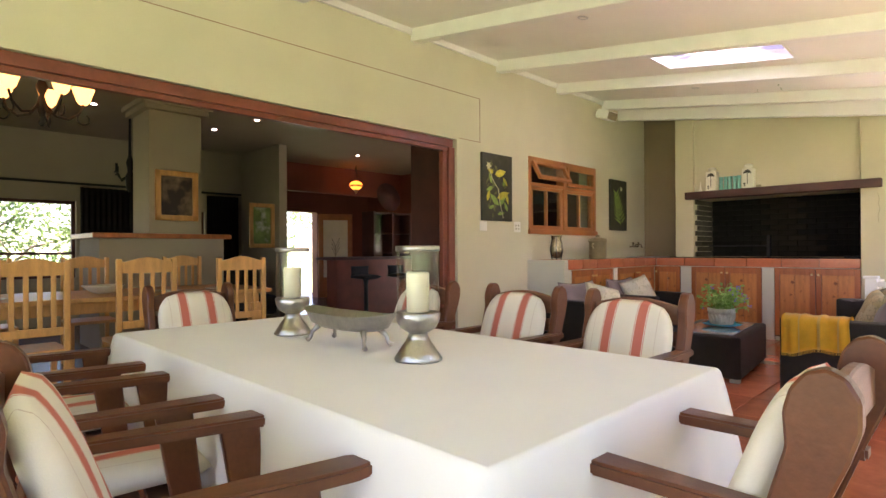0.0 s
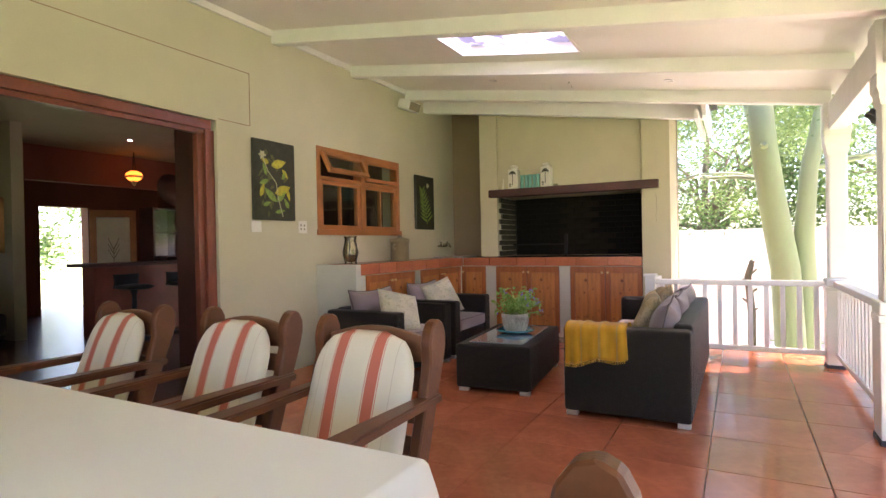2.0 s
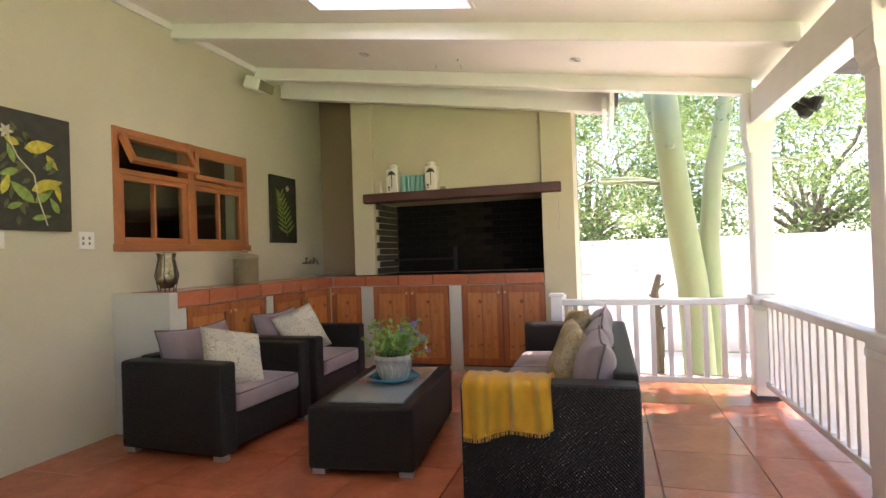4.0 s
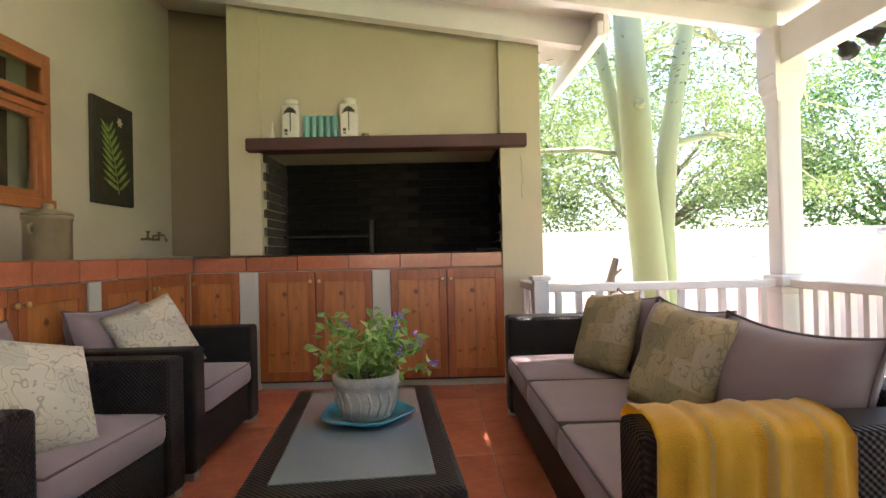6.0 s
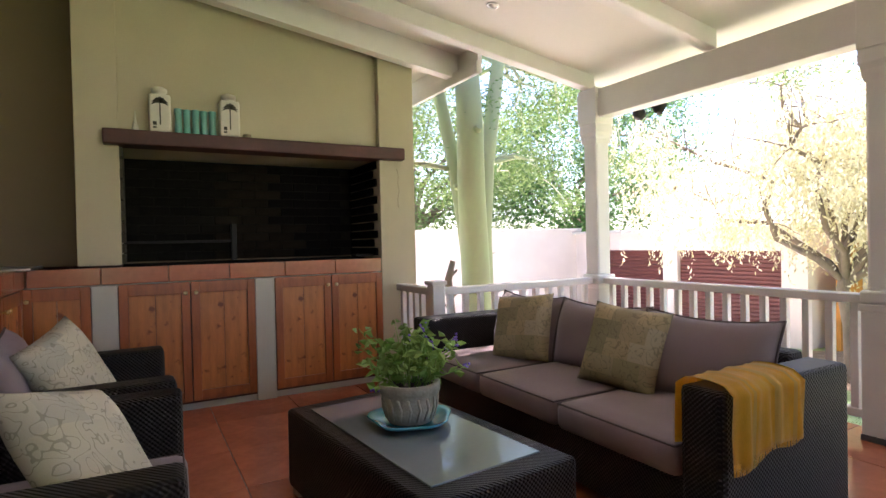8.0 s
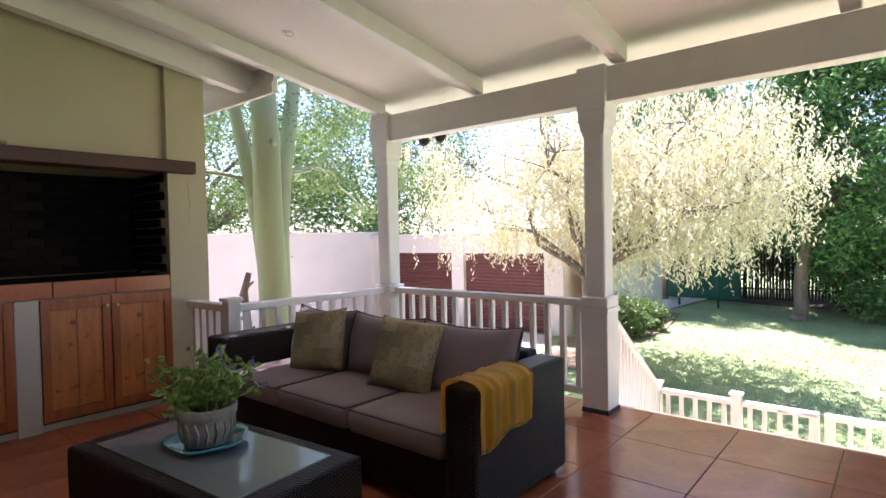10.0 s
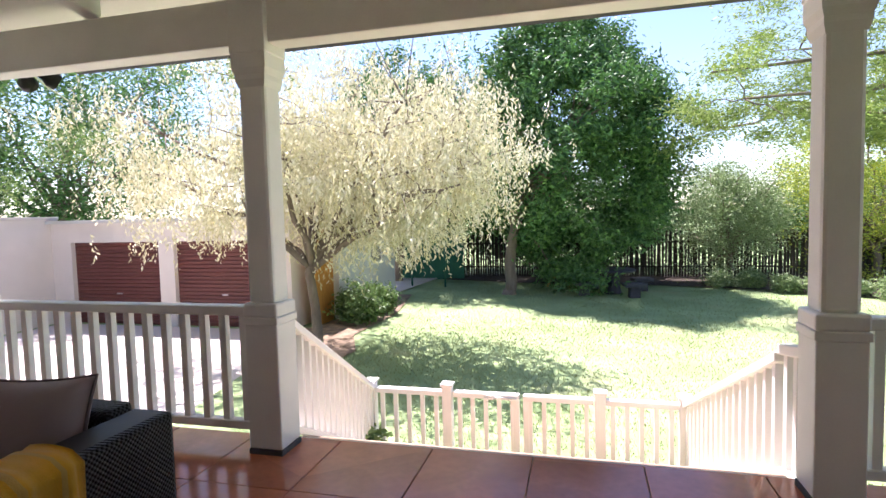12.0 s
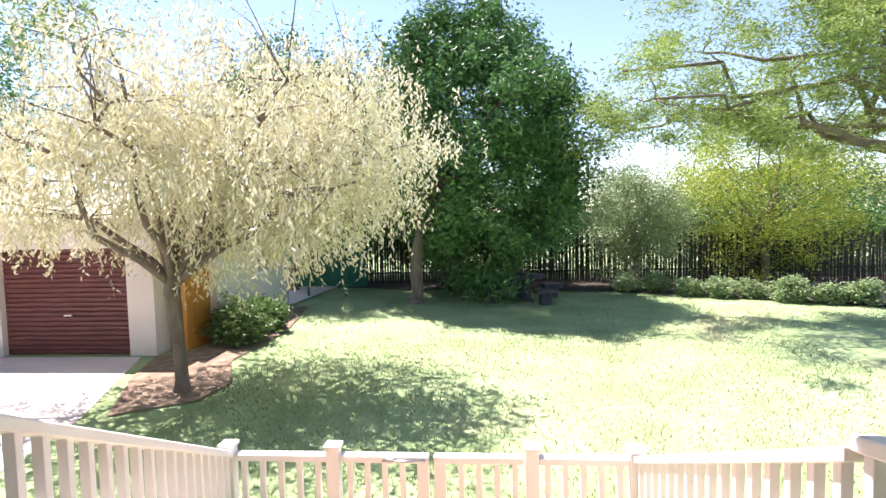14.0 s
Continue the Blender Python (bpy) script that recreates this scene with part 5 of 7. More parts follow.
for y, z, a, L, W in ((5.22, 1.66, 140, 0.20, 0.07), (5.22, 1.66, 40, 0.16, 0.06), (5.12, 1.86, 200, 0.12, 0.05), (5.10, 1.90, 110, 0.13, 0.04), (5.30, 1.88, 60, 0.10, 0.045), (5.05, 1.62, 20, 0.10, 0.04), (5.38, 1.60, 120, 0.12, 0.045), (5.20, 1.56, 10, 0.13, 0.04)):
    leaf_stroke(bm, X, y, z, a, L, W)
part("green_paint", bm, M_PAINTG, p1)
bm = BM()
tube(bm, [(X, 5.05, 2.08), (X, 5.12, 1.94), (X, 5.22, 1.84), (X, 5.24, 1.70), (X, 5.30, 1.52)], 0.005, 5)
for k in range(6):
    leaf_stroke(bm, X + 0.001, 5.05, 2.09, k * 60, 0.05, 0.022)
part("cream_paint", bm, M_PAINTW, p1)
rnd = random.Random(14)
bm = BM()
for k in range(26):
    leaf_stroke(bm, X - 0.0005, rnd.uniform(5.02, 5.38), rnd.uniform(1.56, 2.14), rnd.uniform(0, 360), rnd.uniform(0.06, 0.11), rnd.uniform(0.02, 0.04))
part("background_foliage", bm, M_PAINTDIM, p1)
p2 = canvas(7.80, 8.30, 1.44, 2.19, "dark canvas painted with a pale fern frond")
bm = BM()
tube(bm, [(X, 8.10, 1.52), (X, 8.05, 1.75), (X, 7.96, 2.02)], 0.004, 5)
for k in range(9):
    f = k / 9
    yy, zz = 8.10 - 0.14 * f, 1.55 + 0.46 * f
    leaf_stroke(bm, X, yy, zz, 158 - 22 * f, 0.21 * (1 - 0.45 * f), 0.028)
    leaf_stroke(bm, X, yy, zz, 35 + 25 * f, 0.19 * (1 - 0.45 * f), 0.028)
part("fern_stroke", bm, M_PAINTG, p2)
bm = BM()
for k in range(6):
    leaf_stroke(bm, X + 0.001, 8.12, 2.06, k * 60, 0.04, 0.02)
part("cream_paint", bm, M_PAINTW, p2)

# boxed speaker on a bracket, with a grille and no lamp
spk = thing("wall_speaker", "white boxed outdoor speaker under the ceiling", "speaker", "", pose(WALL_X, 7.45, 3.00, 0, 18, 0))
bm = BM()
box(bm, 0.06, -0.14, 0.02, 0.24, 0.14, 0.15, 0.02)
part("housing", bm, M_PLASTIC, spk)
bm = BM()
box(bm, 0, -0.05, 0.06, 0.08, 0.05, 0.12, 0.006)
part("bracket", bm, M_PLASTIC, spk)
bm = BM()
box(bm, 0.235, -0.12, 0.035, 0.245, 0.12, 0.135, 0.004)
part("grille", bm, M_CERAMIC, spk)

spot = thing("spotlight_pair", "pair of dark metal garden floodlights under the eave", "spotlight", "", pose(1.785, 7.28, 2.30))
bm = BM()
box(bm, -0.06, -0.06, -0.02, 0.0, 0.06, 0.10, 0.008)
part("bracket", bm, M_STEELDARK, spot)
for s in (-1, 1):
    bm = BM()
    lathe(bm, [(0.025, 0.0), (0.03, 0.05), (0.052, 0.08), (0.056, 0.13), (0.048, 0.128)], n=18)
    bmesh.ops.transform(bm, verts=bm.verts[:], matrix=pose(0.05, s * 0.07, -0.01, 0, 115, s * 25))
    part("lamp_head", bm, M_STEELDARK, spot)
for x, y in ((-1.48, 4.4), (0.25, 7.2), (-1.6, 7.15), (0.3, 4.6), (-0.6, 1.0)):
    d = thing("downlight", "small recessed ceiling downlight with chrome ring", "downlight", "ceiling downlights", pose(x, y, roof_z(x), 0, 10.4, 0))
    bm = BM()
    lathe(bm, [(0.045, 0.0), (0.045, -0.006), (0.032, -0.008), (0.03, 0.0)], n=20)
    part("ring", bm, M_CHROME, d)
    bm = BM()
    lathe(bm, [(0.002, -0.003), (0.03, -0.003), (0.028, 0.002), (0.002, 0.002)], n=16)
    part("lamp", bm, M_PLASTIC, d)

# ---- rooms behind the wide opening ----
bm = BM()
box(bm, -12.5, -4.5, -0.3, WALL_X - 0.26, 9.5, 0.0)
solid("floor_inner", bm, M_INFLOOR, "dark polished tile floor of the dining room", "floor", "structure")
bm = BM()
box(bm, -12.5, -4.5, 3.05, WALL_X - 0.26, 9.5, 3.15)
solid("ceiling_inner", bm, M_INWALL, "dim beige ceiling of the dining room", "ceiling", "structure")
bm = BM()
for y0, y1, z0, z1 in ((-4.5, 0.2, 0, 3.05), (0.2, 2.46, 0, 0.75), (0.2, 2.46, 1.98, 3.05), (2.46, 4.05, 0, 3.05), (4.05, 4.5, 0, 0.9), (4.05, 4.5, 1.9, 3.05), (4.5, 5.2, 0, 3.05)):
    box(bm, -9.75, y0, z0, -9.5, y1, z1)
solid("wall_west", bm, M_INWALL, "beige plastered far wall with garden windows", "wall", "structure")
bm = BM()
for y0, y1 in ((5.2, 6.95), (7.85, 9.5)):
    box(bm, -11.25, y0, 0, -11.0, y1, 3.05)
box(bm, -11.25, 6.95, 2.12, -11.0, 7.85, 3.05)
box(bm, -11.25, 9.4, 0, -5.25, 9.5, 3.05)
solid("wall_west_hall", bm, M_REDWALL, "deep red wall of the entrance hall", "wall", "structure")
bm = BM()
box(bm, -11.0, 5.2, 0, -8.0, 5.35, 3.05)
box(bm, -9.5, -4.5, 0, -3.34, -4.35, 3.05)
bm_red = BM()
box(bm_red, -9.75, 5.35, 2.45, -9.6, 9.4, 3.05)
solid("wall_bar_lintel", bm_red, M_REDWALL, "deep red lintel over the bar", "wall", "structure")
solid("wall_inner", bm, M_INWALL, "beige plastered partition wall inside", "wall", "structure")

def window_unit(name, y0, y1, z0, z1):
    w = thing(name, "dark-framed garden window in the far wall", "window", kind="structure")
    bm = BM()
    for a, b, c, d in ((y0, y0 + .05, z0, z1), (y1 - .05, y1, z0, z1), (y0, y1, z0, z0 + .05), (y0, y1, z1 - .05, z1), (y0, y1, z0 + (z1 - z0) * .3, z0 + (z1 - z0) * .3 + 0.04)):
        box(bm, -9.66, a, c, -9.58, b, d)
    part("window_frame", bm, M_MANTEL, w)
window_unit("window_2", 0.2, 2.46, 0.75, 1.98)
window_unit("window_3", 4.05, 4.5, 0.9, 1.9)

def curtain(y0, y1, x=-9.42, z0=0.05, z1=2.2):
    bm = BM()
    n = 60
    f = [(y0 + (y1 - y0) * i / n, x + 0.035 * math.sin(i * 1.1)) for i in range(n + 1)]
    lo = [bm.verts.new((b, a, z0)) for a, b in f]
    hi = [bm.verts.new((b, a, z1)) for a, b in f]
    for i in range(n):
        bm.faces.new((lo[i], lo[i + 1], hi[i + 1], hi[i])).smooth = True
    bmesh.ops.solidify(bm, geom=bm.faces[:], thickness=0.006)
    solid("curtain", bm, M_CURTAIN, "charcoal curtain hanging in folds from a dark rod", "curtain", group="dining room curtains")
curtain(2.5, 3.35)
curtain(4.5, 5.1)
curtain(-0.4, 0.2)
bm = BM()
tube(bm, [(-9.4, -0.5, 2.25), (-9.4, 5.15, 2.25)], 0.02)
solid("curtain_rod", bm, M_STEELDARK, "dark iron curtain rod", "curtain rod")

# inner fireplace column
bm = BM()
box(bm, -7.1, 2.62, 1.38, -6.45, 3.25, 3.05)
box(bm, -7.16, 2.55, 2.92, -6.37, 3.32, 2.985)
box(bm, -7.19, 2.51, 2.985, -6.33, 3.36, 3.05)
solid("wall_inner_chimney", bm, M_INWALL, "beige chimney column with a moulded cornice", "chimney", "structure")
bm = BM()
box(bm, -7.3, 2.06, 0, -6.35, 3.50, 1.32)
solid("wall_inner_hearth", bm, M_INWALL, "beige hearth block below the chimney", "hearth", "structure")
bm = BM()
box(bm, -7.35, 1.98, 1.32, -6.28, 3.58, 1.38, 0.008)
solid("mantel_shelf", bm, M_PINE, "pine mantel shelf on the hearth block", "mantel")

M_MEADOW = material("green_landscape_painting", (0.16, 0.24, 0.06), 0.4, vary=0.5, scale=5, fine=30)
tint(M_MEADOW, blotches((0.50, 0.52, 0.40), 4, 0.52, 0.64))
def framed(name, label, x, y0, y1, z0, z1, mat):
    p = thing(name, label, "picture")
    bm = BM()
    for a, b, c, d in ((y0, y0 + .07, z0, z1), (y1 - .07, y1, z0, z1), (y0, y1, z0, z0 + .07), (y0, y1, z1 - .07, z1)):
        box(bm, x, a, c, x + 0.04, b, d, 0.008)
    part("frame", bm, M_HONEY if mat is not M_PRINT else M_MANTEL, p)
    bm = BM()
    box(bm, x, y0 + .06, z0 + .06, x + 0.015, y1 - .06, z1 - .06)
    part("picture", bm, mat, p)
M_OLDART = material("dim_old_painting", (0.16, 0.11, 0.07), 0.5, vary=0.5, scale=9, fine=40)
tint(M_OLDART, blotches((0.03, 0.02, 0.02), 5, 0.45, 0.6))
framed("framed_picture", "gilt-framed dark old painting on the chimney", -6.45, 2.68, 3.20, 1.55, 2.18, M_OLDART)
framed("green_picture", "pale-framed green landscape picture on the partition", -7.97, 4.62, 5.08, 1.22, 1.98, M_MEADOW)

def chandelier(x, y, z):
    c = thing("chandelier", "wrought-iron chandelier with five lit amber glass shades", "chandelier", "", pose(x, y, z))
    bm = BM()
    lathe(bm, [(0.01, -0.28), (0.03, -0.25), (0.015, -0.2), (0.045, -0.1), (0.02, 0.0), (0.05, 0.08), (0.02, 0.15), (0.012, 0.47)], n=16)
    part("stem", bm, M_STEELDARK, c)
    for k in range(5):
        a = 2 * math.pi * k / 5 + 0.3
        ca, sa = math.cos(a), math.sin(a)
        bm = BM()
        arm = [(0.03, -0.08), (0.10, -0.17), (0.20, -0.19), (0.29, -0.12), (0.32, -0.03)]
        tube(bm, [(r * ca, r * sa, z0) for r, z0 in arm], 0.011)
        scr = [(0.32 + 0.05 * math.cos(t), -0.17 + 0.05 * math.sin(t)) for t in [2.4 + i * 0.55 for i in range(10)]]
        tube(bm, [(r * ca, r * sa, z0) for r, z0 in scr], 0.008)
        arm_ob = part("arm", bm, M_STEELDARK, c)
        bm = BM()
        lathe(bm, [(0.03, -0.03), (0.055, 0.0), (0.07, 0.05), (0.095, 0.12), (0.088, 0.12), (0.05, 0.01)], 0.32 * ca, 0.32 * sa, 18)
        part("shade", bm, M_AMBER, c, "lit amber glass shade")
chandelier(-5.2, 1.35, 2.58)
lamp = thing("hanging_lantern", "small dark iron hanging lamp with candle arms, unlit", "lamp", "", pose(-7.6, 2.72, 2.40))
bm = BM()
lathe(bm, [(0.01, -0.42), (0.05, -0.36), (0.06, -0.20), (0.03, -0.12), (0.05, 0.0), (0.02, 0.1), (0.012, 0.648)], n=14)
part("stem", bm, M_STEELDARK, lamp)
for k in range(4):
    a = k * math.pi / 2 + 0.5
    bm = BM()
    tube(bm, [(0.03 * math.cos(a), 0.03 * math.sin(a), -0.18), (0.14 * math.cos(a), 0.14 * math.sin(a), -0.25), (0.22 * math.cos(a), 0.22 * math.sin(a), -0.16)], 0.011)
    lathe(bm, [(0.035, -0.165), (0.028, -0.15), (0.016, -0.14), (0.016, -0.04)], 0.22 * math.cos(a), 0.22 * math.sin(a), 10)
    part("arm", bm, M_STEELDARK, lamp)
pend = thing("pendant_lamp", "orange glass pendant lamp lit on a chain", "lamp", "", pose(-9.05, 7.62, 2.60))
bm = BM()
lathe(bm, [(0.06, -0.09), (0.10, -0.06), (0.15, 0.0), (0.13, 0.06), (0.06, 0.10)], n=20)
part("shade", bm, M_ORANGEGLASS, pend)
bm = BM()
lathe(bm, [(0.02, -0.17), (0.03, -0.14), (0.05, -0.10), (0.155, 0.0), (0.15, 0.01), (0.02, -0.08)], n=20)
part("fitting", bm, M_BRASS, pend)
bm = BM()
for dx in (-0.06, 0.0, 0.06):
    tube(bm, [(dx, 0, 0.08), (dx * .2, 0, 0.4)], 0.006, 5)
tube(bm, [(0, 0, 0.4), (0, 0, 0.45)], 0.008, 6)
part("chain", bm, M_STEELDARK, pend)
for x, y in ((-6.6, 4.1), (-7.6, 3.9), (-7.2, 2.2), (-8.0, 6.9), (-6.0, 0.5)):
    bm = BM()
    lathe(bm, [(0.032, 3.05), (0.032, 3.042), (0.002, 3.040)], x, y, 16)
    solid("inner_downlight", bm, M_LED, "small lit recessed ceiling spot", "downlight", group="dining room downlights")

# pine dining set
def pine_chair(m):
    c = thing("pine_chair", "honey-coloured pine dining chair with slatted back", "chair", "pine dining chairs", m)
    for s in (-1, 1):
        bm = BM()
        box(bm, s * 0.20 - 0.02, -0.22, 0, s * 0.20 + 0.02, -0.18, 1.10, 0.006)
        part("back_post", bm, M_HONEY, c)
        bm = BM()
        box(bm, s * 0.20 - 0.02, 0.18, 0, s * 0.20 + 0.02, 0.22, 0.44, 0.006)
        part("front_leg", bm, M_HONEY, c)
    bm = BM()
    n = 8
    pts = [(-0.2 + 0.4 * i / n, 0.99) for i in range(n + 1)] + [(0.2 - 0.4 * i / n, 1.075 + 0.04 * math.sin(math.pi * i / n) ** 2) for i in range(n + 1)]
    extrude_outline(bm, pts, 0.024, "y", -0.212)
    part("top_rail", bm, M_HONEY, c)
    bm = BM()
    box(bm, -0.18, -0.208, 0.56, 0.18, -0.19, 0.62, 0.004)
    part("lower_rail", bm, M_HONEY, c)
    for i in range(4):
        bm = BM()
        x = -0.12 + 0.08 * i
        box(bm, x - 0.016, -0.205, 0.61, x + 0.016, -0.193, 1.0, 0.003)
        part("slat", bm, M_HONEY, c)
    bm = BM()
    box(bm, -0.22, -0.21, 0.43, 0.22, 0.23, 0.46, 0.008)
    part("seat", bm, M_HONEY, c)
    return c
pc = pine_chair(pose(-4.05, 1.08, 0, 0, 0, 92))
for x, y, r in ((-4.05, 1.82, 90), (-4.05, 2.60, 88), (-5.75, 1.0, -90), (-5.75, 1.84, -90), (-5.75, 2.83, -90), (-4.05, 0.30, 90)):
    copy_thing(pc, pose(x, y, 0, 0, 0, r))
pt = thing("pine_table", "long honey-coloured pine dining table", "table")
bm = BM()
box(bm, -5.45, 0.0, 0.74, -4.35, 3.15, 0.78, 0.006)
part("tabletop", bm, M_HONEY, pt)
bm = BM()
box(bm, -5.35, 0.1, 0.64, -4.45, 3.05, 0.74)
part("apron", bm, M_HONEY, pt)
for x in (-5.35, -4.45):
    for y in (0.15, 3.0):
        bm = BM()
        box(bm, x - 0.05, y - 0.05, 0, x + 0.05, y + 0.05, 0.64, 0.008)
        part("leg", bm, M_HONEY, pt)
bm = BM()
lathe(bm, [(0.06, 0.781), (0.10, 0.795), (0.17, 0.85), (0.175, 0.855), (0.16, 0.85), (0.02, 0.80)], -4.85, 1.75, 24)
solid("serving_bowl", bm, M_PORCELAIN, "white porcelain serving bowl on the pine table", "bowl")
for y in (2.7, 2.2, 0.9):
    bm = BM()
    lathe(bm, [(0.05, 0.781), (0.12, 0.79), (0.13, 0.798), (0.02, 0.792)], -4.6, y, 24)
    solid("dinner_plate", bm, M_PORCELAIN, "white dinner plate on the pine table", "plate", group="dinner plates")

# bar, stools, hutch, hall door
bar = thing("bar_counter", "dark red-stained wooden bar counter", "bar")
bm = BM()
box(bm, -7.35, 5.75, 0, -7.05, 8.2, 1.0, 0.006)
part("front", bm, M_REDWOOD, bar)
bm = BM()
box(bm, -7.5, 5.62, 1.0, -6.9, 8.3, 1.05, 0.01)
part("top", bm, M_MANTEL, bar)
def stool(x, y):
    s = thing("bar_stool", "black moulded bar stool on a steel column", "stool", "bar stools", pose(x, y, 0))
    bm = BM()
    lathe(bm, [(0.2, 0), (0.2, 0.015), (0.04, 0.03), (0.03, 0.6), (0.05, 0.68)], n=20)
    part("column", bm, M_STEELDARK, s)
    bm = BM()
    pillow(bm, 0.40, 0.38, 0.08, m=pose(0, 0, 0.72, 90, 0, 0))
    pillow(bm, 0.38, 0.20, 0.06, m=pose(-0.17, 0, 0.80, 0, 0, 90))
    part("seat", bm, M_STEELDARK, s)
stool(-6.55, 6.0)
stool(-6.5, 6.75)
hutch = thing("display_hutch", "dark wooden hutch with glazed doors", "hutch", "", pose(-8.2, 7.15, 0))
bm = BM()
box(bm, 0, 0, 0, 0.5, 1.0, 0.95, 0.008)
box(bm, 0, 0, 0.95, 0.06, 1.0, 1.95)
for y in (0.0, 0.48, 0.96):
    box(bm, 0.06, y, 0.95, 0.38, y + 0.04, 1.95, 0.004)
for z in (1.1, 1.5, 1.91):
    box(bm, 0.06, 0.04, z, 0.36, 0.96, z + 0.03)
part("body", bm, M_MANTEL, hutch)
bm = BM()
box(bm, 0.36, 0.04, 1.12, 0.365, 0.96, 1.91)
part("pane", bm, M_GLASS, hutch)
bm = BM()
lathe(bm, [(0.02, 0), (0.28, 0.01), (0.30, 0.03), (0.02, 0.04)], n=32)
bmesh.ops.transform(bm, verts=bm.verts[:], matrix=pose(-7.86, 7.55, 2.25, 0, 75, 0))
solid("wall_disc", bm, M_MANTEL, "round dark carved disc standing on the hutch", "ornament")
hd = thing("hall_door", "open wooden door with an etched glass panel", "door", "", pose(-10.95, 7.85, 0, 0, 0, 62))
bm = BM()
for a, b, c, d in ((0, .12, 0, 2.08), (.72, .84, 0, 2.08), (0, .84, 0, .5), (0, .84, 1.93, 2.08)):
    box(bm, a, -0.02, c, b, 0.02, d, 0.005)
part("leaf_frame", bm, M_MERANTI, hd)
bm = BM()
box(bm, .12, -0.005, .5, .72, 0.005, 1.93)
part("panel", bm, M_PORCELAIN, hd, "pale etched glass panel")
bm = BM()
tube(bm, [(0.42, -0.008, 0.8), (0.42, -0.008, 1.3)], 0.008, 5)
for s in (-1, 1):
    for k in range(3):
        tube(bm, [(0.42, -0.008, 1.05 + k * 0.1), (0.42 + s * 0.1, -0.008, 1.25 + k * 0.12)], 0.007, 5)
part("etching", bm, M_CERAMIC, hd)
sb = thing("lounge_sofa", "dark upholstered sofa in the far room", "sofa", "", pose(-8.6, 3.8, 0))
bm = BM()
box(bm, 0, 0, 0.1, 0.9, 1.2, 0.42, 0.05)
part("seat", bm, M_CURTAIN, sb)
bm = BM()
box(bm, 0, 0, 0.4, 0.25, 1.2, 0.9, 0.06)
part("backrest", bm, M_CURTAIN, sb)
# ---- garden ----
bm = BM()
n = 60
g0 = bmesh.ops.create_grid(bm, x_segments=n, y_segments=n, size=1)
for v in bm.verts:
    u, w = v.co.x, v.co.y
    x, y = 9 + 900 * u * abs(u) ** 2, 4 + 900 * w * abs(w) ** 2
    v.co = (x, y, GROUND + (0.03 * noise.noise((x * 0.3, y * 0.3, 0)) if abs(x) < 60 and x > 2.2 else 0))
ground = solid("ground", bm, M_GRASS, "sunlit mown green lawn with bleached patches", "lawn", "structure")
rs = np.random.RandomState(5)
gx = np.concatenate([rs.uniform(4.45, 12, 26000), rs.uniform(12, 19, 14000)])
gy = np.concatenate([rs.uniform(-2, 8, 26000), rs.uniform(-6, 9, 14000)])
keep = ~((gx < 9.6) & (gy > 9.2 - 0.25 * (gx - 4)))
gp = np.stack([gx, gy, np.full(len(gx), GROUND - 0.005)], 1)[keep]
M_BLADE = leafy("grass_blades", (0.24, 0.30, 0.10), (0.34, 0.37, 0.16), 0.35)
me = leaf_mesh("grass", gp, 0.05, 0.012, droop=-2.2, seed=9)
me.materials.append(M_BLADE)
tagged(new("grass", me), "short green grass blades on the lawn", "grass", kind="stuff")
bm = BM()
v = [bm.verts.new(p) for p in ((1.8, 9.5, GROUND + 0.012), (3.5, 8.6, GROUND + 0.012), (6.8, 9.2, GROUND + 0.012), (9.9, 10.4, GROUND + 0.012), (9.9, 16.6, GROUND + 0.012), (-3, 16.6, GROUND + 0.012), (-3, 9.5, GROUND + 0.012))]
bm.faces.new(v)
bmesh.ops.recalc_face_normals(bm, faces=bm.faces[:])
solid("pavement", bm, M_PAVE, "pale concrete driveway in front of the garage", "driveway", "structure")
bm = BM()
v = [bm.verts.new(p) for p in ((15.2, 9.6, GROUND + 0.05), (20, 9.2, GROUND + 0.05), (20, 13, GROUND + 0.05), (15.4, 13, GROUND + 0.05))]
bm.faces.new(v)
solid("pavement_court", bm, M_PAVE, "pale sunlit court beyond the annex", "court", "structure")
M_MULCH = material("dark_mulch", (0.055, 0.04, 0.028), 0.95, vary=0.4, scale=6, bump=0.5)
bm = BM()
pts = [(19.2, 9.0), (18.3, 6.0), (18.0, 2.5), (17.5, 0.0), (16.9, -1.6), (14.9, -5.2), (13.2, -8.0), (12.4, -12), (21, -12), (21, 9)]
bm.faces.new([bm.verts.new((x, y, GROUND + 0.035)) for x, y in pts])
bmesh.ops.recalc_face_normals(bm, faces=bm.faces[:])
solid("ground_bed", bm, M_MULCH, "dark mulched bed under the trees", "bed", "structure")

M_LITTER = material("dry_leaf_litter", (0.24, 0.17, 0.11), 0.95, vary=0.4, scale=5, fine=40, bump=0.5, second=(0.10, 0.07, 0.045))
bm = BM()
pts = [(6.9, 8.9), (7.5, 8.0), (8.3, 7.9), (9.6, 8.5), (12.0, 8.4), (15.3, 9.0), (15.3, 9.6), (10.2, 9.75), (9.9, 10.1), (8.6, 9.7)]
bm.faces.new([bm.verts.new((x, y, GROUND + 0.03)) for x, y in pts])
bmesh.ops.recalc_face_normals(bm, faces=bm.faces[:])
solid("ground_bed_annex", bm, M_LITTER, "dry leaf-strewn soil bed round the pale tree", "bed", "structure")

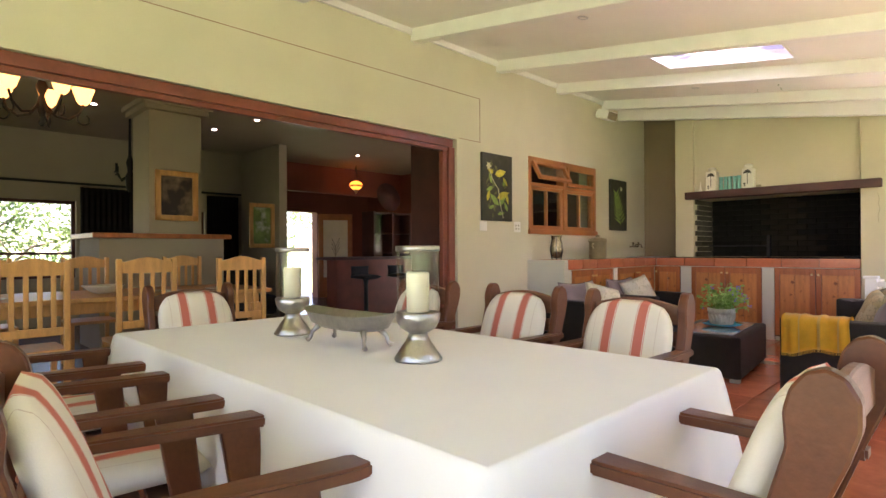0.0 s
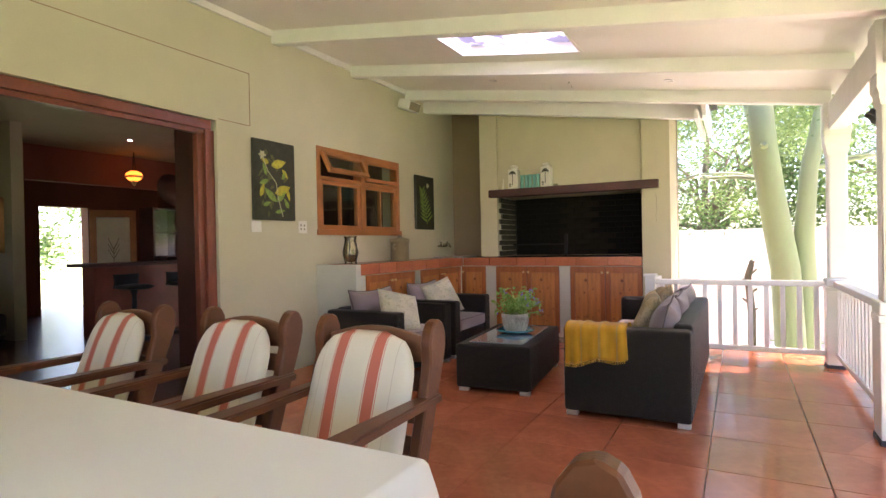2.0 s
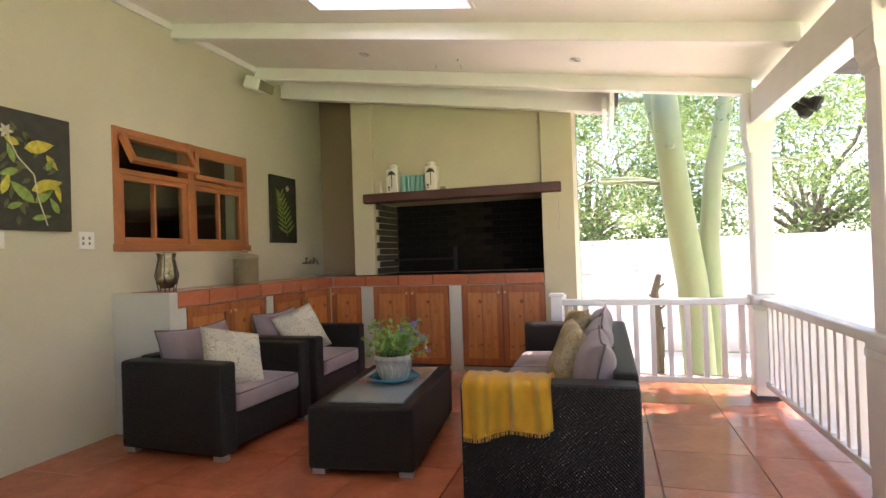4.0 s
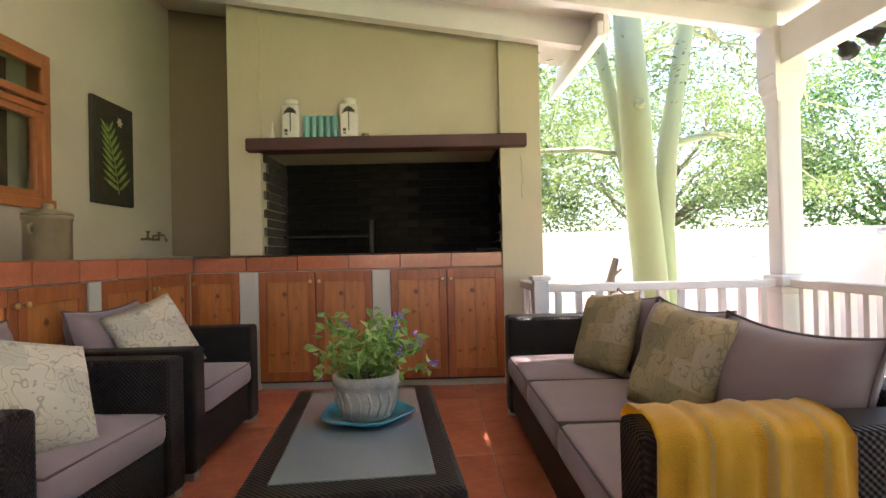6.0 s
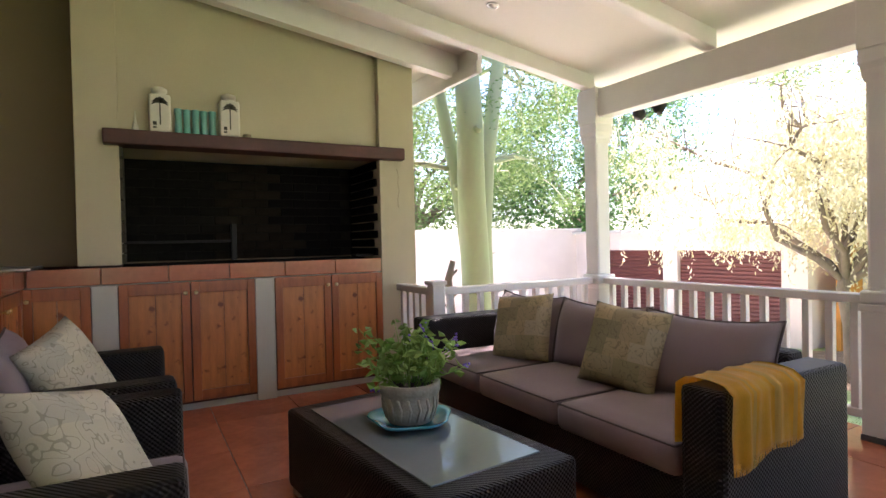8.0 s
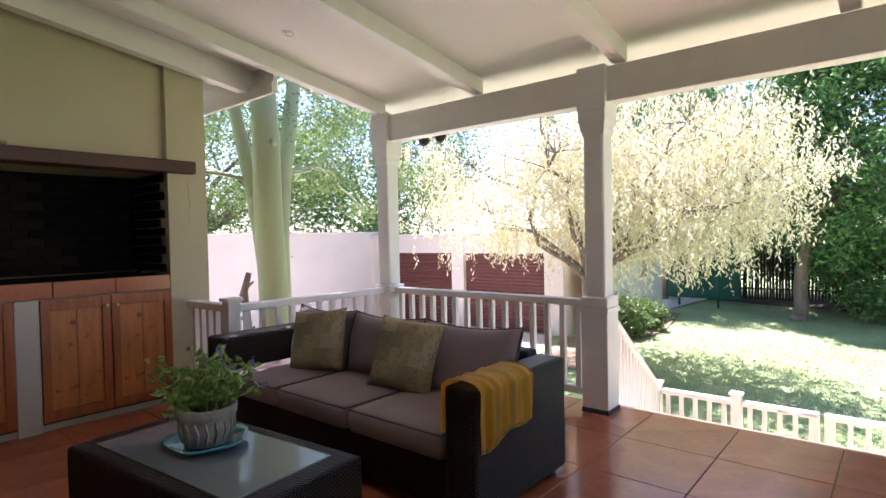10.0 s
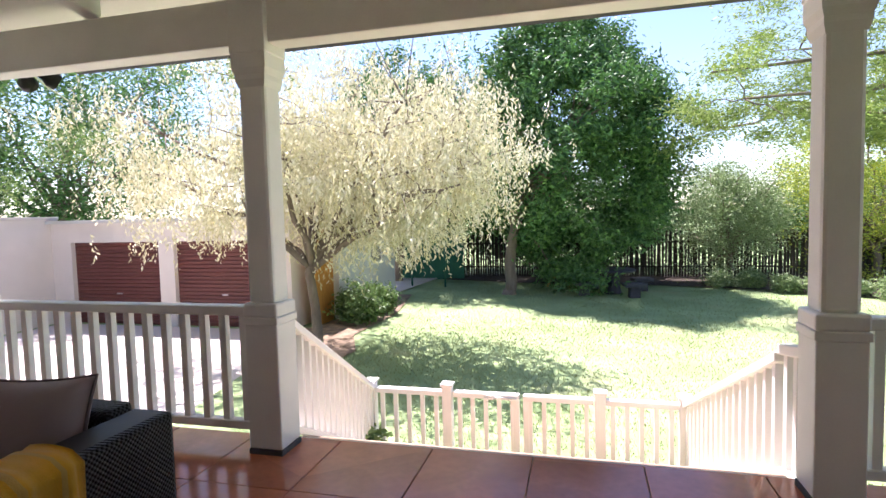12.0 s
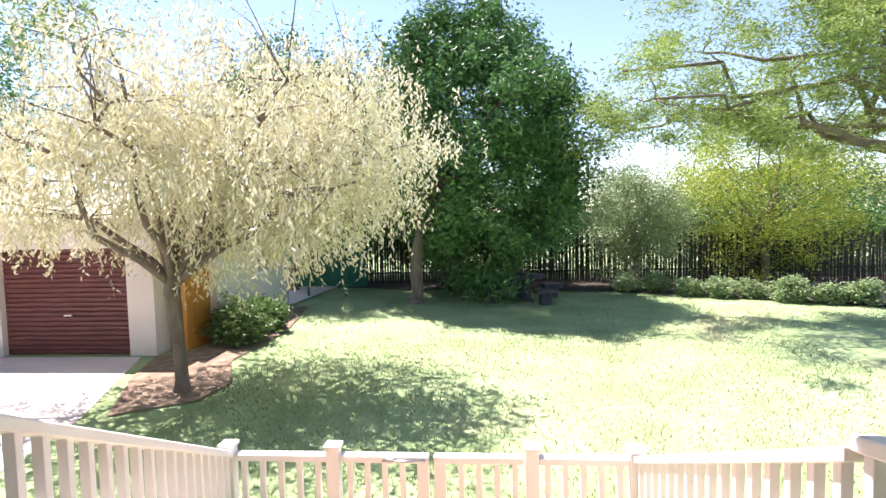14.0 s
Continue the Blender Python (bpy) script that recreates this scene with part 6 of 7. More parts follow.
# garden wall, garage and annex
bm = BM()
box(bm, -4, 16.9, GROUND - 0.2, 10.2, 17.1, 1.40)
box(bm, -4, 16.86, 1.40, 10.2, 17.14, 1.47, 0.01)
solid("garden_wall", bm, M_GARDENWALL, "white plastered boundary wall with a coping", "wall", "structure")
bm = BM()
box(bm, 0.0, 13.2, GROUND - 0.2, 1.3, 13.4, 0.75)
box(bm, 0.0, 13.4, GROUND - 0.2, 0.2, 16.9, 1.2)
solid("garden_wall_low", bm, M_GARDENWALL, "lower white plastered yard wall", "wall", "structure")
bm = BM()
box(bm, -1.4, 11.0, GROUND - 0.2, -0.25, 11.2, 1.0)
solid("garden_wall_side", bm, M_GARDENWALL, "white plastered yard wall beside the fireplace", "wall", "structure")
garage = thing("garage", "flat-roofed white garage with two maroon roller doors", "garage")
bm = BM()
GZ = 0.80
for y0, y1 in ((16.3, 17.3), (13.25, 13.68), (10.15, 10.68)):
    b = BM()
    box(b, 10.0, y0, GROUND - 0.1, 10.3, y1, GZ)
    part("pier", b, M_GARDENWALL, garage)
b = BM()
box(b, 10.0, 10.15, GZ, 10.3, 17.3, 1.28)
part("lintel", b, M_GARDENWALL, garage)
box(bm, 10.3, 10.15, GROUND - 0.1, 15.4, 10.35, 1.28)
box(bm, 10.3, 17.1, GROUND - 0.1, 15.4, 17.3, 1.28)
box(bm, 15.2, 10.35, GROUND - 0.1, 15.4, 17.1, 1.28)
part("wall", bm, M_GARDENWALL, garage)
bm = BM()
box(bm, 9.85, 10.0, 1.28, 15.6, 17.5, 1.36, 0.01)
part("roof", bm, M_GREYWALL, garage, "pale flat roof edge")
for y0, y1 in ((13.68, 16.3), (10.68, 13.25)):
    d = new("door")
    d.parent = garage
    nsl = 22
    for k in range(nsl):
        z0 = GROUND + (GZ - GROUND) * k / nsl
        bm = BM()
        h = (GZ - GROUND) / nsl
        extrude_outline(bm, [(10.14, z0), (10.19, z0), (10.19, z0 + h), (10.14, z0 + h), (10.118, z0 + h * 0.8), (10.118, z0 + h * 0.25)], y1 - y0, "y", y0)
        part("slat", bm, M_GARAGE, d)
    bm = BM()
    box(bm, 10.09, (y0 + y1) / 2 - 0.08, -0.5, 10.12, (y0 + y1) / 2 + 0.08, -0.47, 0.004)
    part("handle", bm, M_CHROME, d, "bright steel handle")
annex = thing("garden_annex", "pale grey rendered garden store with a small window", "shed")
bm = BM()
box(bm, 11.2, 9.55, GROUND - 0.1, 15.3, 10.12, 1.05)
part("wall", bm, M_GREYWALL, annex)
bm = BM()
box(bm, 10.3, 9.7, GROUND, 11.2, 9.78, 1.0)
part("door", bm, M_ORANGE, annex, "ochre timber boarded door")
bm = BM()
box(bm, 13.2, 9.52, 0.0, 14.0, 9.56, 0.5, 0.004)
part("window", bm, M_SMOKE, annex)
bm = BM()
for q in ((13.15, 13.2, -0.05, 0.55), (14.0, 14.05, -0.05, 0.55), (13.15, 14.05, -0.08, -0.03), (13.15, 14.05, 0.5, 0.55)):
    box(bm, q[0], 9.50, q[2], q[1], 9.56, q[3])
part("window_frame", bm, M_WHITE, annex)

# pole fence, netting and its posts
fence = thing("pole_fence", "dark split-pole screen fence behind the trees", "fence")
rnd = random.Random(11)
bm = BM()
box(bm, -0.02, -0.035, 0, 0.02, 0.035, 1.75)
proto = part("pole", bm, M_FENCE, fence)
proto.matrix_basis = pose(20.0, 11.5, GROUND)
for k in range(240):
    y = 11.4 - k * 0.095
    share("pole", proto, fence, pose(20.0 + 0.35 * math.sin(k * 0.02) + rnd.uniform(-.02, .02), y, GROUND - rnd.uniform(0, .18), rnd.uniform(-2, 2), rnd.uniform(-2, 2), rnd.uniform(0, 40)))
bm = BM()
box(bm, 20.03, -11.5, GROUND + 0.4, 20.06, 11.5, GROUND + 0.46)
box(bm, 20.03, -11.5, GROUND + 1.3, 20.06, 11.5, GROUND + 1.36)
part("rail", bm, M_FENCE, fence)
bm = BM()
box(bm, 19.4, 8.2, GROUND, 19.42, 14, GROUND + 2.0)
solid("shade_net", bm, M_NET, "dark green shade netting of a play court", "netting")
for y in (8.4, 9.6, 10.9):
    bm = BM()
    tube(bm, [(17.2, y, GROUND), (17.2, y, GROUND + 1.9)], 0.035, 8)
    solid("net_pole", bm, M_NET, "dark green steel net pole", "pole", group="net poles")

# ---- trees ----
def limb(bm, p0, p1, r0, r1, wob=0.15, seg=6, rnd=random, n=7):
    p0, p1 = Vector(p0), Vector(p1)
    d = (p1 - p0).length
    pts, rr = [], []
    for i in range(seg + 1):
        f = i / seg
        o = Vector((rnd.gauss(0, 1), rnd.gauss(0, 1), rnd.gauss(0, .6))) * wob * d * 0.2 * math.sin(math.pi * f)
        pts.append(p0.lerp(p1, f) + o + Vector((0, 0, 0.08 * d * math.sin(math.pi * f))))
        rr.append(r0 + (r1 - r0) * f)
    tube(bm, pts, rr, n)
    return pts


def crown_points(clumps, per, sigma, seed, flat=0.8):
    rs = np.random.RandomState(seed)
    c = np.repeat(np.asarray(clumps, float), per, 0)
    s = rs.uniform(0.6, 1.3, len(clumps)).repeat(per)[:, None]
    return c + rs.normal(size=c.shape) * np.array([1, 1, flat]) * sigma * s


def blob_clumps(centre, radii, count, seed, shell=0.55):
    """Clump centres scattered through the outer part of an uneven ellipsoid."""
    rs = np.random.RandomState(seed)
    d = rs.normal(size=(count, 3))
    d /= np.linalg.norm(d, axis=1)[:, None]
    r = rs.uniform(shell, 1.0, count)[:, None]
    lump = 1 + 0.22 * np.sin(d[:, :1] * 5 + seed) * np.cos(d[:, 1:2] * 4 + d[:, 2:3] * 3)
    return np.asarray(centre) + d * r * lump * np.asarray(radii)


def tree(label, base, trunk_h, r, centre, radii, clumps, per, sigma, leaf, mat, seed, bark=M_BARK, droop=0.2, branches=26, lean=(0, 0), category="tree", shell=0.5):
    t = thing("tree", label, category, "", pose(*base))
    rnd = random.Random(seed)
    top = Vector((lean[0], lean[1], trunk_h))
    bm = BM()
    limb(bm, (0, 0, -0.1), top, r, r * 0.75, 0.12, 7, rnd, 10)
    tube(bm, [(0, 0, -0.1), (0, 0, 0.15)], [r * 1.45, r * 1.02], 10)
    c = blob_clumps(centre, radii, clumps, seed, shell)
    order = list(range(clumps))
    rnd.shuffle(order)
    for k in order[:branches]:
        limb(bm, top * rnd.uniform(0.8, 1.0), c[k], r * rnd.uniform(0.25, 0.5), 0.012, 0.3, 6, rnd, 6)
    part("trunk", bm, bark, t)
    leaf_part("crown", crown_points(c, per, sigma, seed + 1), mat, t, leaf[0], leaf[1], droop, seed + 2)
    return t

M_LEAFDARK = leafy("dark_green_leaves", (0.03, 0.09, 0.02), (0.15, 0.32, 0.08), 0.15, 0.5)
M_LEAFJAC = leafy("fresh_feathery_leaves", (0.16, 0.25, 0.05), (0.38, 0.47, 0.13), 0.35)
M_LEAFMID = leafy("mid_green_leaves", (0.07, 0.14, 0.035), (0.20, 0.29, 0.10), 0.3)
M_LEAFGREY = leafy("grey_green_leaves", (0.16, 0.25, 0.10), (0.38, 0.47, 0.22), 0.3)
M_LEAFLIME = leafy("yellow_green_leaves", (0.20, 0.32, 0.03), (0.58, 0.60, 0.08), 0.3)
M_LEAFCREAM = leafy("pale_cream_yellow_leaves", (0.56, 0.52, 0.27), (0.88, 0.85, 0.66), 0.25)
M_LEAFFEVER = leafy("feathery_green_leaves", (0.08, 0.16, 0.035), (0.24, 0.34, 0.11), 0.35)

# fever tree by the corner of the veranda: several smooth trunks
fever = thing("fever_tree", "fever tree with smooth lime-green trunks and feathery leaves", "tree", "", pose(1.45, 9.15, GROUND))
rnd = random.Random(3)
bm = BM()
F = [((-0.10, -0.05), [(-0.04, 0.06, -0.1), (-0.08, 0.05, 1.3), (-0.12, 0.03, 2.1), (-0.25, -0.12, 2.9), (-0.34, -0.26, 3.6), (-0.40, -0.28, 4.6), (-0.6, -0.4, 6.2)], [0.18, 0.165, 0.16, 0.15, 0.14, 0.12, 0.07]),
     ((0, 0), [(0.16, 0.26, -0.1), (0.12, 0.24, 1.6), (0.09, 0.20, 2.5), (0.15, 0.18, 3.3), (0.40, 0.26, 4.5), (0.7, 0.5, 6)], [0.13, 0.12, 0.11, 0.095, 0.08, 0.05]),
     ((0, 0), [(-0.06, 0.16, 1.6), (-0.14, 0.20, 2.5), (-0.28, 0.16, 3.2), (-0.48, 0.2, 4.2), (-0.5, 0.6, 5.6)], [0.08, 0.085, 0.08, 0.065, 0.035])]
ends = []
for off, pts, rr in F:
    tube(bm, pts, rr, 14)
    ends += [Vector(pts[-1]), Vector(pts[-2]), Vector(pts[-3])]
for p in ((-0.34, -0.39, 3.55), (-0.30, 0.10, 3.0)):
    tube(bm, [p, (p[0], p[1] - 0.05, p[2] + 0.02)], [0.05, 0.03], 8)
cl = []
for k in range(95):
    a = rnd.uniform(0, 6.28)
    rr = rnd.uniform(0.8, 4.2)
    cl.append(Vector((0.4 + rr * math.cos(a), 1.4 + rr * math.sin(a), rnd.uniform(2.9, 6.4))))
cl = [p for p in cl if p.y > -0.6 + 0.25 * abs(p.x) or p.z > 4.4]
# extra crown clumps, mostly unseen, added to block sun from the veranda floor
for k in range(46):
    cl.append(Vector((rnd.uniform(-0.6, 2.2), rnd.uniform(-0.8, 1.6), rnd.uniform(5.3, 7.6))))
for p in cl:
    e = min(ends, key=lambda q: (q - p).length)
    if rnd.random() < 0.6:
        limb(bm, e, p, 0.028, 0.006, 0.3, 6, rnd, 6)
part("trunk", bm, M_FEVERBARK, fever)
leaf_part("crown", crown_points([tuple(p) for p in cl], 560, 0.33, 61, 0.6), M_LEAFFEVER, fever, 0.07, 0.022, 0.25, 62)
# dry stump by the trunk
bm = BM()
rnd = random.Random(2)
tube(bm, [(0.95, 9.1, GROUND), (0.97, 9.1, 0.3), (0.93, 9.1, 0.75), (0.98, 9.08, 0.95)], [0.05, 0.045, 0.04, 0.03], 8)
for k in range(5):
    z = 0.3 + 0.12 * k
    tube(bm, [(0.95, 9.1, z), (0.95 + 0.08 * (-1) ** k, 9.08, z + 0.07)], [0.02, 0.012], 6)
solid("dry_stump", bm, M_BARK, "dry dark branch stump beside the tree", "stump")

# weeping pale tree
wt = thing("weeping_tree", "pale cream-flowering tree with hanging leaf tassels", "tree", "", pose(7.9, 8.45, GROUND))
rnd = random.Random(21)
bm = BM()
tube(bm, [(0, 0, -0.1), (0.02, 0, 0.2), (0.05, 0.05, 0.9), (-0.02, 0.1, 1.5), (0, 0.05, 1.75)], [0.15, 0.10, 0.085, 0.088, 0.10], 12)
starts = []
mains = [(2.9, -1.2, 4.2), (2.6, 0.8, 4.4), (2.2, -2.6, 3.6), (3.2, -0.2, 3.4), (-1.2, 2.4, 4.2), (0.3, 1.2, 5.6), (0.9, -0.6, 5.2), (-0.6, -2.0, 4.3), (1.6, 1.4, 4.3), (1.2, -2.2, 3.9), (-1.5, 0.2, 4.6), (0.0, 3.2, 3.4), (0.4, -3.0, 3.4), (0.6, -2.6, 4.3), (1.4, -1.8, 4.9), (-0.4, -2.8, 3.0)]
for m in mains:
    pts = limb(bm, (0, 0.05, 1.6), m, 0.06, 0.016, 0.25, 8, rnd, 8)
    starts += pts[3:]
cl = []
for k in range(500):
    s = rnd.choice(starts)
    d = Vector((rnd.gauss(0, 1), rnd.gauss(0, 1.25), rnd.gauss(0.1, 0.5))).normalized() * rnd.uniform(0.4, 1.35)
    e = s + d
    e.z = min(max(e.z, 2.0), 5.9)
    if k % 2 == 0:
        limb(bm, s, e, 0.014, 0.004, 0.3, 4, rnd, 5)
    cl.append(e)
for k in range(40):
    s = rnd.choice(starts)
    limb(bm, s, s + Vector((rnd.gauss(0, .4), rnd.gauss(0, .5), rnd.uniform(0.7, 1.6))), 0.012, 0.003, 0.2, 4, rnd, 5)
part("trunk", bm, M_BARK, wt)
tas = []
for e in cl:
    for q in range(13):
        b = e + Vector((rnd.gauss(0, .32), rnd.gauss(0, .32), rnd.gauss(0, .2)))
        ln = rnd.uniform(0.15, 0.55)
        for i in range(11):
            tas.append((b.x + rnd.gauss(0, .03), b.y + rnd.gauss(0, .03), b.z - ln * i / 10))
leaf_part("crown", tas, M_LEAFCREAM, wt, 0.095, 0.034, 1.1, 71, spread=0.7)

tree("large dense dark-green tree with a rounded crown", (15.8, 6.0, GROUND), 2.6, 0.19, (1.8, -1.7, 4.6), (3.6, 3.4, 3.9), 360, 330, 0.29, (0.17, 0.07), M_LEAFDARK, 101, droop=0.5, lean=(0.3, -0.2), branches=30, shell=0.75)
tree("tall dark-green tree beside the play court", (18.6, 10.6, GROUND), 3.2, 0.17, (0, 0, 5.2), (2.6, 2.7, 2.9), 170, 260, 0.32, (0.17, 0.07), M_LEAFDARK, 106, shell=0.6)
tree("tall mid-green tree behind the garden wall", (13.0, 20.0, GROUND), 3.0, 0.2, (0, 0, 5.2), (4.5, 4.5, 3.6), 150, 210, 0.55, (0.17, 0.07), M_LEAFDARK, 111, shell=0.6)
tree("tall mid-green tree behind the garden wall", (6.0, 20.5, GROUND), 3.0, 0.2, (0, 0, 4.6), (4.6, 3.2, 3.4), 150, 210, 0.5, (0.15, 0.06), M_LEAFMID, 121, shell=0.6)
tree("leafy green tree behind the yard wall", (0.0, 20.0, GROUND), 3.0, 0.2, (0, 0, 4.6), (4.2, 3.0, 3.6), 140, 210, 0.5, (0.15, 0.06), M_LEAFMID, 131, shell=0.6)
tree("grey-green rounded shrub tree by the fence", (19.0, -1.0, GROUND), 1.0, 0.1, (0, 0, 2.3), (1.6, 1.9, 1.9), 130, 170, 0.28, (0.10, 0.045), M_LEAFGREY, 141, branches=18)
tree("yellow-green feathery conifer by the fence", (19.5, -5.4, GROUND), 1.2, 0.14, (0, 0, 3.2), (2.4, 2.9, 3.1), 170, 170, 0.32, (0.13, 0.04), M_LEAFLIME, 151, branches=22, droop=0.1)
tree("dark green tree beyond the fence", (22.5, 9.5, GROUND), 2.5, 0.2, (0, 0, 4.6), (3.0, 4.5, 4.2), 130, 170, 0.6, (0.2, 0.09), M_LEAFDARK, 161, shell=0.6)
tree("green tree beyond the fence", (27.0, -11.0, GROUND), 2.0, 0.2, (0, 0, 2.4), (3.0, 6.5, 2.4), 130, 170, 0.5, (0.2, 0.09), M_LEAFMID, 171, shell=0.6)
tree("dark green hedge tree beyond the fence", (23.0, 3.0, GROUND), 1.0, 0.2, (0, 0, 2.0), (1.6, 8.0, 2.0), 150, 170, 0.45, (0.16, 0.07), M_LEAFDARK, 181, shell=0.4)

tree("dark green hedge tree beyond the fence", (22.8, -7.5, GROUND), 1.0, 0.2, (0, 0, 1.7), (1.4, 6.5, 1.9), 150, 170, 0.45, (0.16, 0.07), M_LEAFDARK, 191, shell=0.3)

# spreading jacaranda
jac = thing("jacaranda_tree", "spreading tree with long bare limbs and feathery green sprays", "tree", "", pose(13.5, -8.5, GROUND))
rnd = random.Random(31)
bm = BM()
limb(bm, (0, 0, -0.1), (-0.2, 0.5, 3.0), 0.32, 0.24, 0.1, 6, rnd, 12)
ends = []
for m in ((0.2, 9.2, 5.8), (-1.5, 7.6, 7.4), (1.2, 7.0, 6.4), (0.5, 5.5, 8.0), (-1.0, 8.8, 4.9), (0.0, 3.5, 8.5), (1.8, 9.0, 4.6), (0, 6.5, 4.6), (-2.0, 5.0, 6.0)):
    pts = limb(bm, (-0.2, 0.5, 2.9), m, 0.13, 0.025, 0.35, 9, rnd, 8)
    ends += pts[4:]
cl = []
for k in range(150):
    s = rnd.choice(ends)
    e = s + Vector((rnd.gauss(0, .9), rnd.gauss(0, 1.0), rnd.gauss(0.1, .45)))
    if k % 2:
        limb(bm, s, e, 0.02, 0.005, 0.3, 5, rnd, 5)
    cl.append(tuple(e))
part("trunk", bm, M_BARK, jac)
leaf_part("crown", crown_points(cl, 420, 0.30, 91, 0.5), M_LEAFJAC, jac, 0.12, 0.035, 0.1, 92)


def bush(x, y, r, mat, seed, label, n=60):
    b = thing("bush", label, "bush", "", pose(x, y, GROUND))
    rnd = random.Random(seed)
    c = blob_clumps((0, 0, r * 0.7), (r, r, r * 0.75), n, seed, 0.3)
    c[:, 2] = np.maximum(c[:, 2], 0.05)
    bm = BM()
    for k in range(0, n, 3):
        limb(bm, (rnd.gauss(0, .05), rnd.gauss(0, .05), -0.02), c[k], 0.015, 0.004, 0.2, 4, rnd, 5)
    part("stem", bm, M_BARK, b)
    leaf_part("leaves", crown_points(c, 70, 0.12 * r + 0.05, seed), mat, b, 0.11, 0.06, 0.1, seed)
bush(11.0, 9.0, 0.62, M_LEAFMID, 201, "glossy green bush beside the annex")
bush(12.2, 9.0, 0.5, M_LEAFMID, 202, "glossy green bush beside the annex")
for k in range(9):
    bush(17.7 + 0.2 * math.sin(k * 2.0) - 0.42 * k, -0.4 - 0.75 * k, 0.36 + 0.06 * math.sin(k * 3.0), M_LEAFGREY, 210 + k, "low grey-green border plants along the bed", 36)
for k in range(6):
    bush(2.4 + 0.35 * k, 6.0 + 0.12 * (k % 2), 0.24, M_LEAFMID, 230 + k, "small bedding plants beside the stairs", 24)

# picnic table, trestle
pic = thing("picnic_table", "dark stone garden table with four benches in the shade", "table", "", pose(16.2, 2.9, GROUND, 0, 0, 12))
bm = BM()
lathe(bm, [(0.62, 0.66), (0.66, 0.69), (0.64, 0.74), (0.02, 0.745)], n=20)
part("tabletop", bm, M_SLATE, pic)
bm = BM()
lathe(bm, [(0.28, 0), (0.22, 0.1), (0.17, 0.4), (0.3, 0.66)], n=14)
part("pedestal", bm, M_SLATE, pic)
for a in (0.4, 1.9, 3.5, 5.0):
    bm = BM()
    x, y = 1.0 * math.cos(a), 1.0 * math.sin(a)
    box(bm, x - 0.22, y - 0.3, 0.32, x + 0.22, y + 0.3, 0.42, 0.02)
    box(bm, x - 0.12, y - 0.15, 0, x + 0.12, y + 0.15, 0.32, 0.02)
    part("bench", bm, M_SLATE, pic)
bm = BM()
for s in (-1, 1):
    tube(bm, [(17.6, 4.6 + s * 0.35, GROUND), (17.6, 4.6 + s * 0.06, GROUND + 0.75)], 0.04, 6)
tube(bm, [(17.6, 4.4, GROUND + 0.3), (17.6, 4.8, GROUND + 0.3)], 0.03, 6)
solid("wooden_trestle", bm, M_ORANGE, "small weathered A-shaped wooden trestle", "trestle")
# greenery seen through the far windows of the house
tree("green garden tree outside the far windows", (-15.5, 1.5, GROUND), 1.5, 0.15, (0, 0, 2.6), (1.5, 3.6, 2.0), 60, 150, 0.4, (0.16, 0.07), M_LEAFMID, 301)
tree("green garden tree outside the hall", (-17.5, 8.5, GROUND), 1.5, 0.15, (0, 0, 3.0), (1.5, 3.0, 2.0), 50, 150, 0.4, (0.16, 0.07), M_LEAFMID, 311)

# ---- pieces of floor, hearth and worktop ----
rnd = random.Random(77)
floor_ob = bpy.data.objects["floor"]
def tile_mesh(w, h, t=0.012, bev=0.004):
    bm = BM()
    box(bm, -w / 2, -h / 2, -t, w / 2, h / 2, 0)
    top = [e for e in bm.edges if all(abs(v.co.z) < 1e-6 for v in e.verts)]
    bmesh.ops.bevel(bm, geom=top, offset=bev, segments=1, affect="EDGES")
    return bm
S = 0.55
proto = part("tile", tile_mesh(S - 0.005, S - 0.005, 0.012, 0.002), M_TERRA, floor_ob)
first = True
for i in range(-8, 3):
    for j in range(-12, 9):
        xc, yc = 0.67 + S * (i + 0.5), 4.58 + S * (j + 0.5)
        if xc - S / 2 > 1.25 or yc > 8.3 or yc < -3.3 or xc < -3.4:
            continue
        m = pose(xc, yc, rnd.uniform(-0.0008, 0.0008), rnd.uniform(-.08, .08), rnd.uniform(-.08, .08), rnd.choice((0, 90, 180, 270)))
        if first:
            proto.matrix_basis, first = m, False
        else:
            share("tile", proto, floor_ob, m)
edge = part("tile", tile_mesh(0.582, S - 0.005, 0.012, 0.002), M_TERRA, floor_ob)
edge.matrix_basis = pose(1.22 + 0.295, 4.58 + S * 0.5, 0)
for j in range(-12, 6):
    if j:
        share("tile", edge, floor_ob, pose(1.22 + 0.295, 4.58 + S * (j + 0.5), rnd.uniform(-.0006, .0006)))
bm = BM()
box(bm, 1.80, 2.83, -0.05, 1.85, 5.40, -0.002, 0.004)
solid("trim_step_nosing", bm, M_PALETILE, "pale tiled nosing at the head of the stairs", "trim", "structure")

fb = bpy.data.objects["wall_firebox"]
bm = BM()
box(bm, -0.105, -0.012, -0.032, 0.105, 0.012, 0.032, 0.003)
brick = part("brick", bm, M_SOOT, fb)
bm = BM()
box(bm, -0.105, -0.012, -0.032, 0.105, 0.012, 0.032, 0.003)
smoky = part("brick", bm, M_SMOKEBRICK, fb)
smoky.matrix_basis = pose(-1.94, 8.972, 1.085 - 0.073 + 0.073)
bm = BM()
box(bm, -0.105, -0.012, -0.032, 0.105, 0.012, 0.032, 0.003)
ashy = part("brick", bm, M_ASHBRICK, fb)
ashy.matrix_basis = pose(-2.042, FY + 0.16, 1.085, 0, 0, 90)
bm = BM()
box(bm, -0.105, -0.012, -0.032, 0.105, 0.012, 0.032, 0.003)
dusty = part("brick", bm, M_DUSTBRICK, fb)
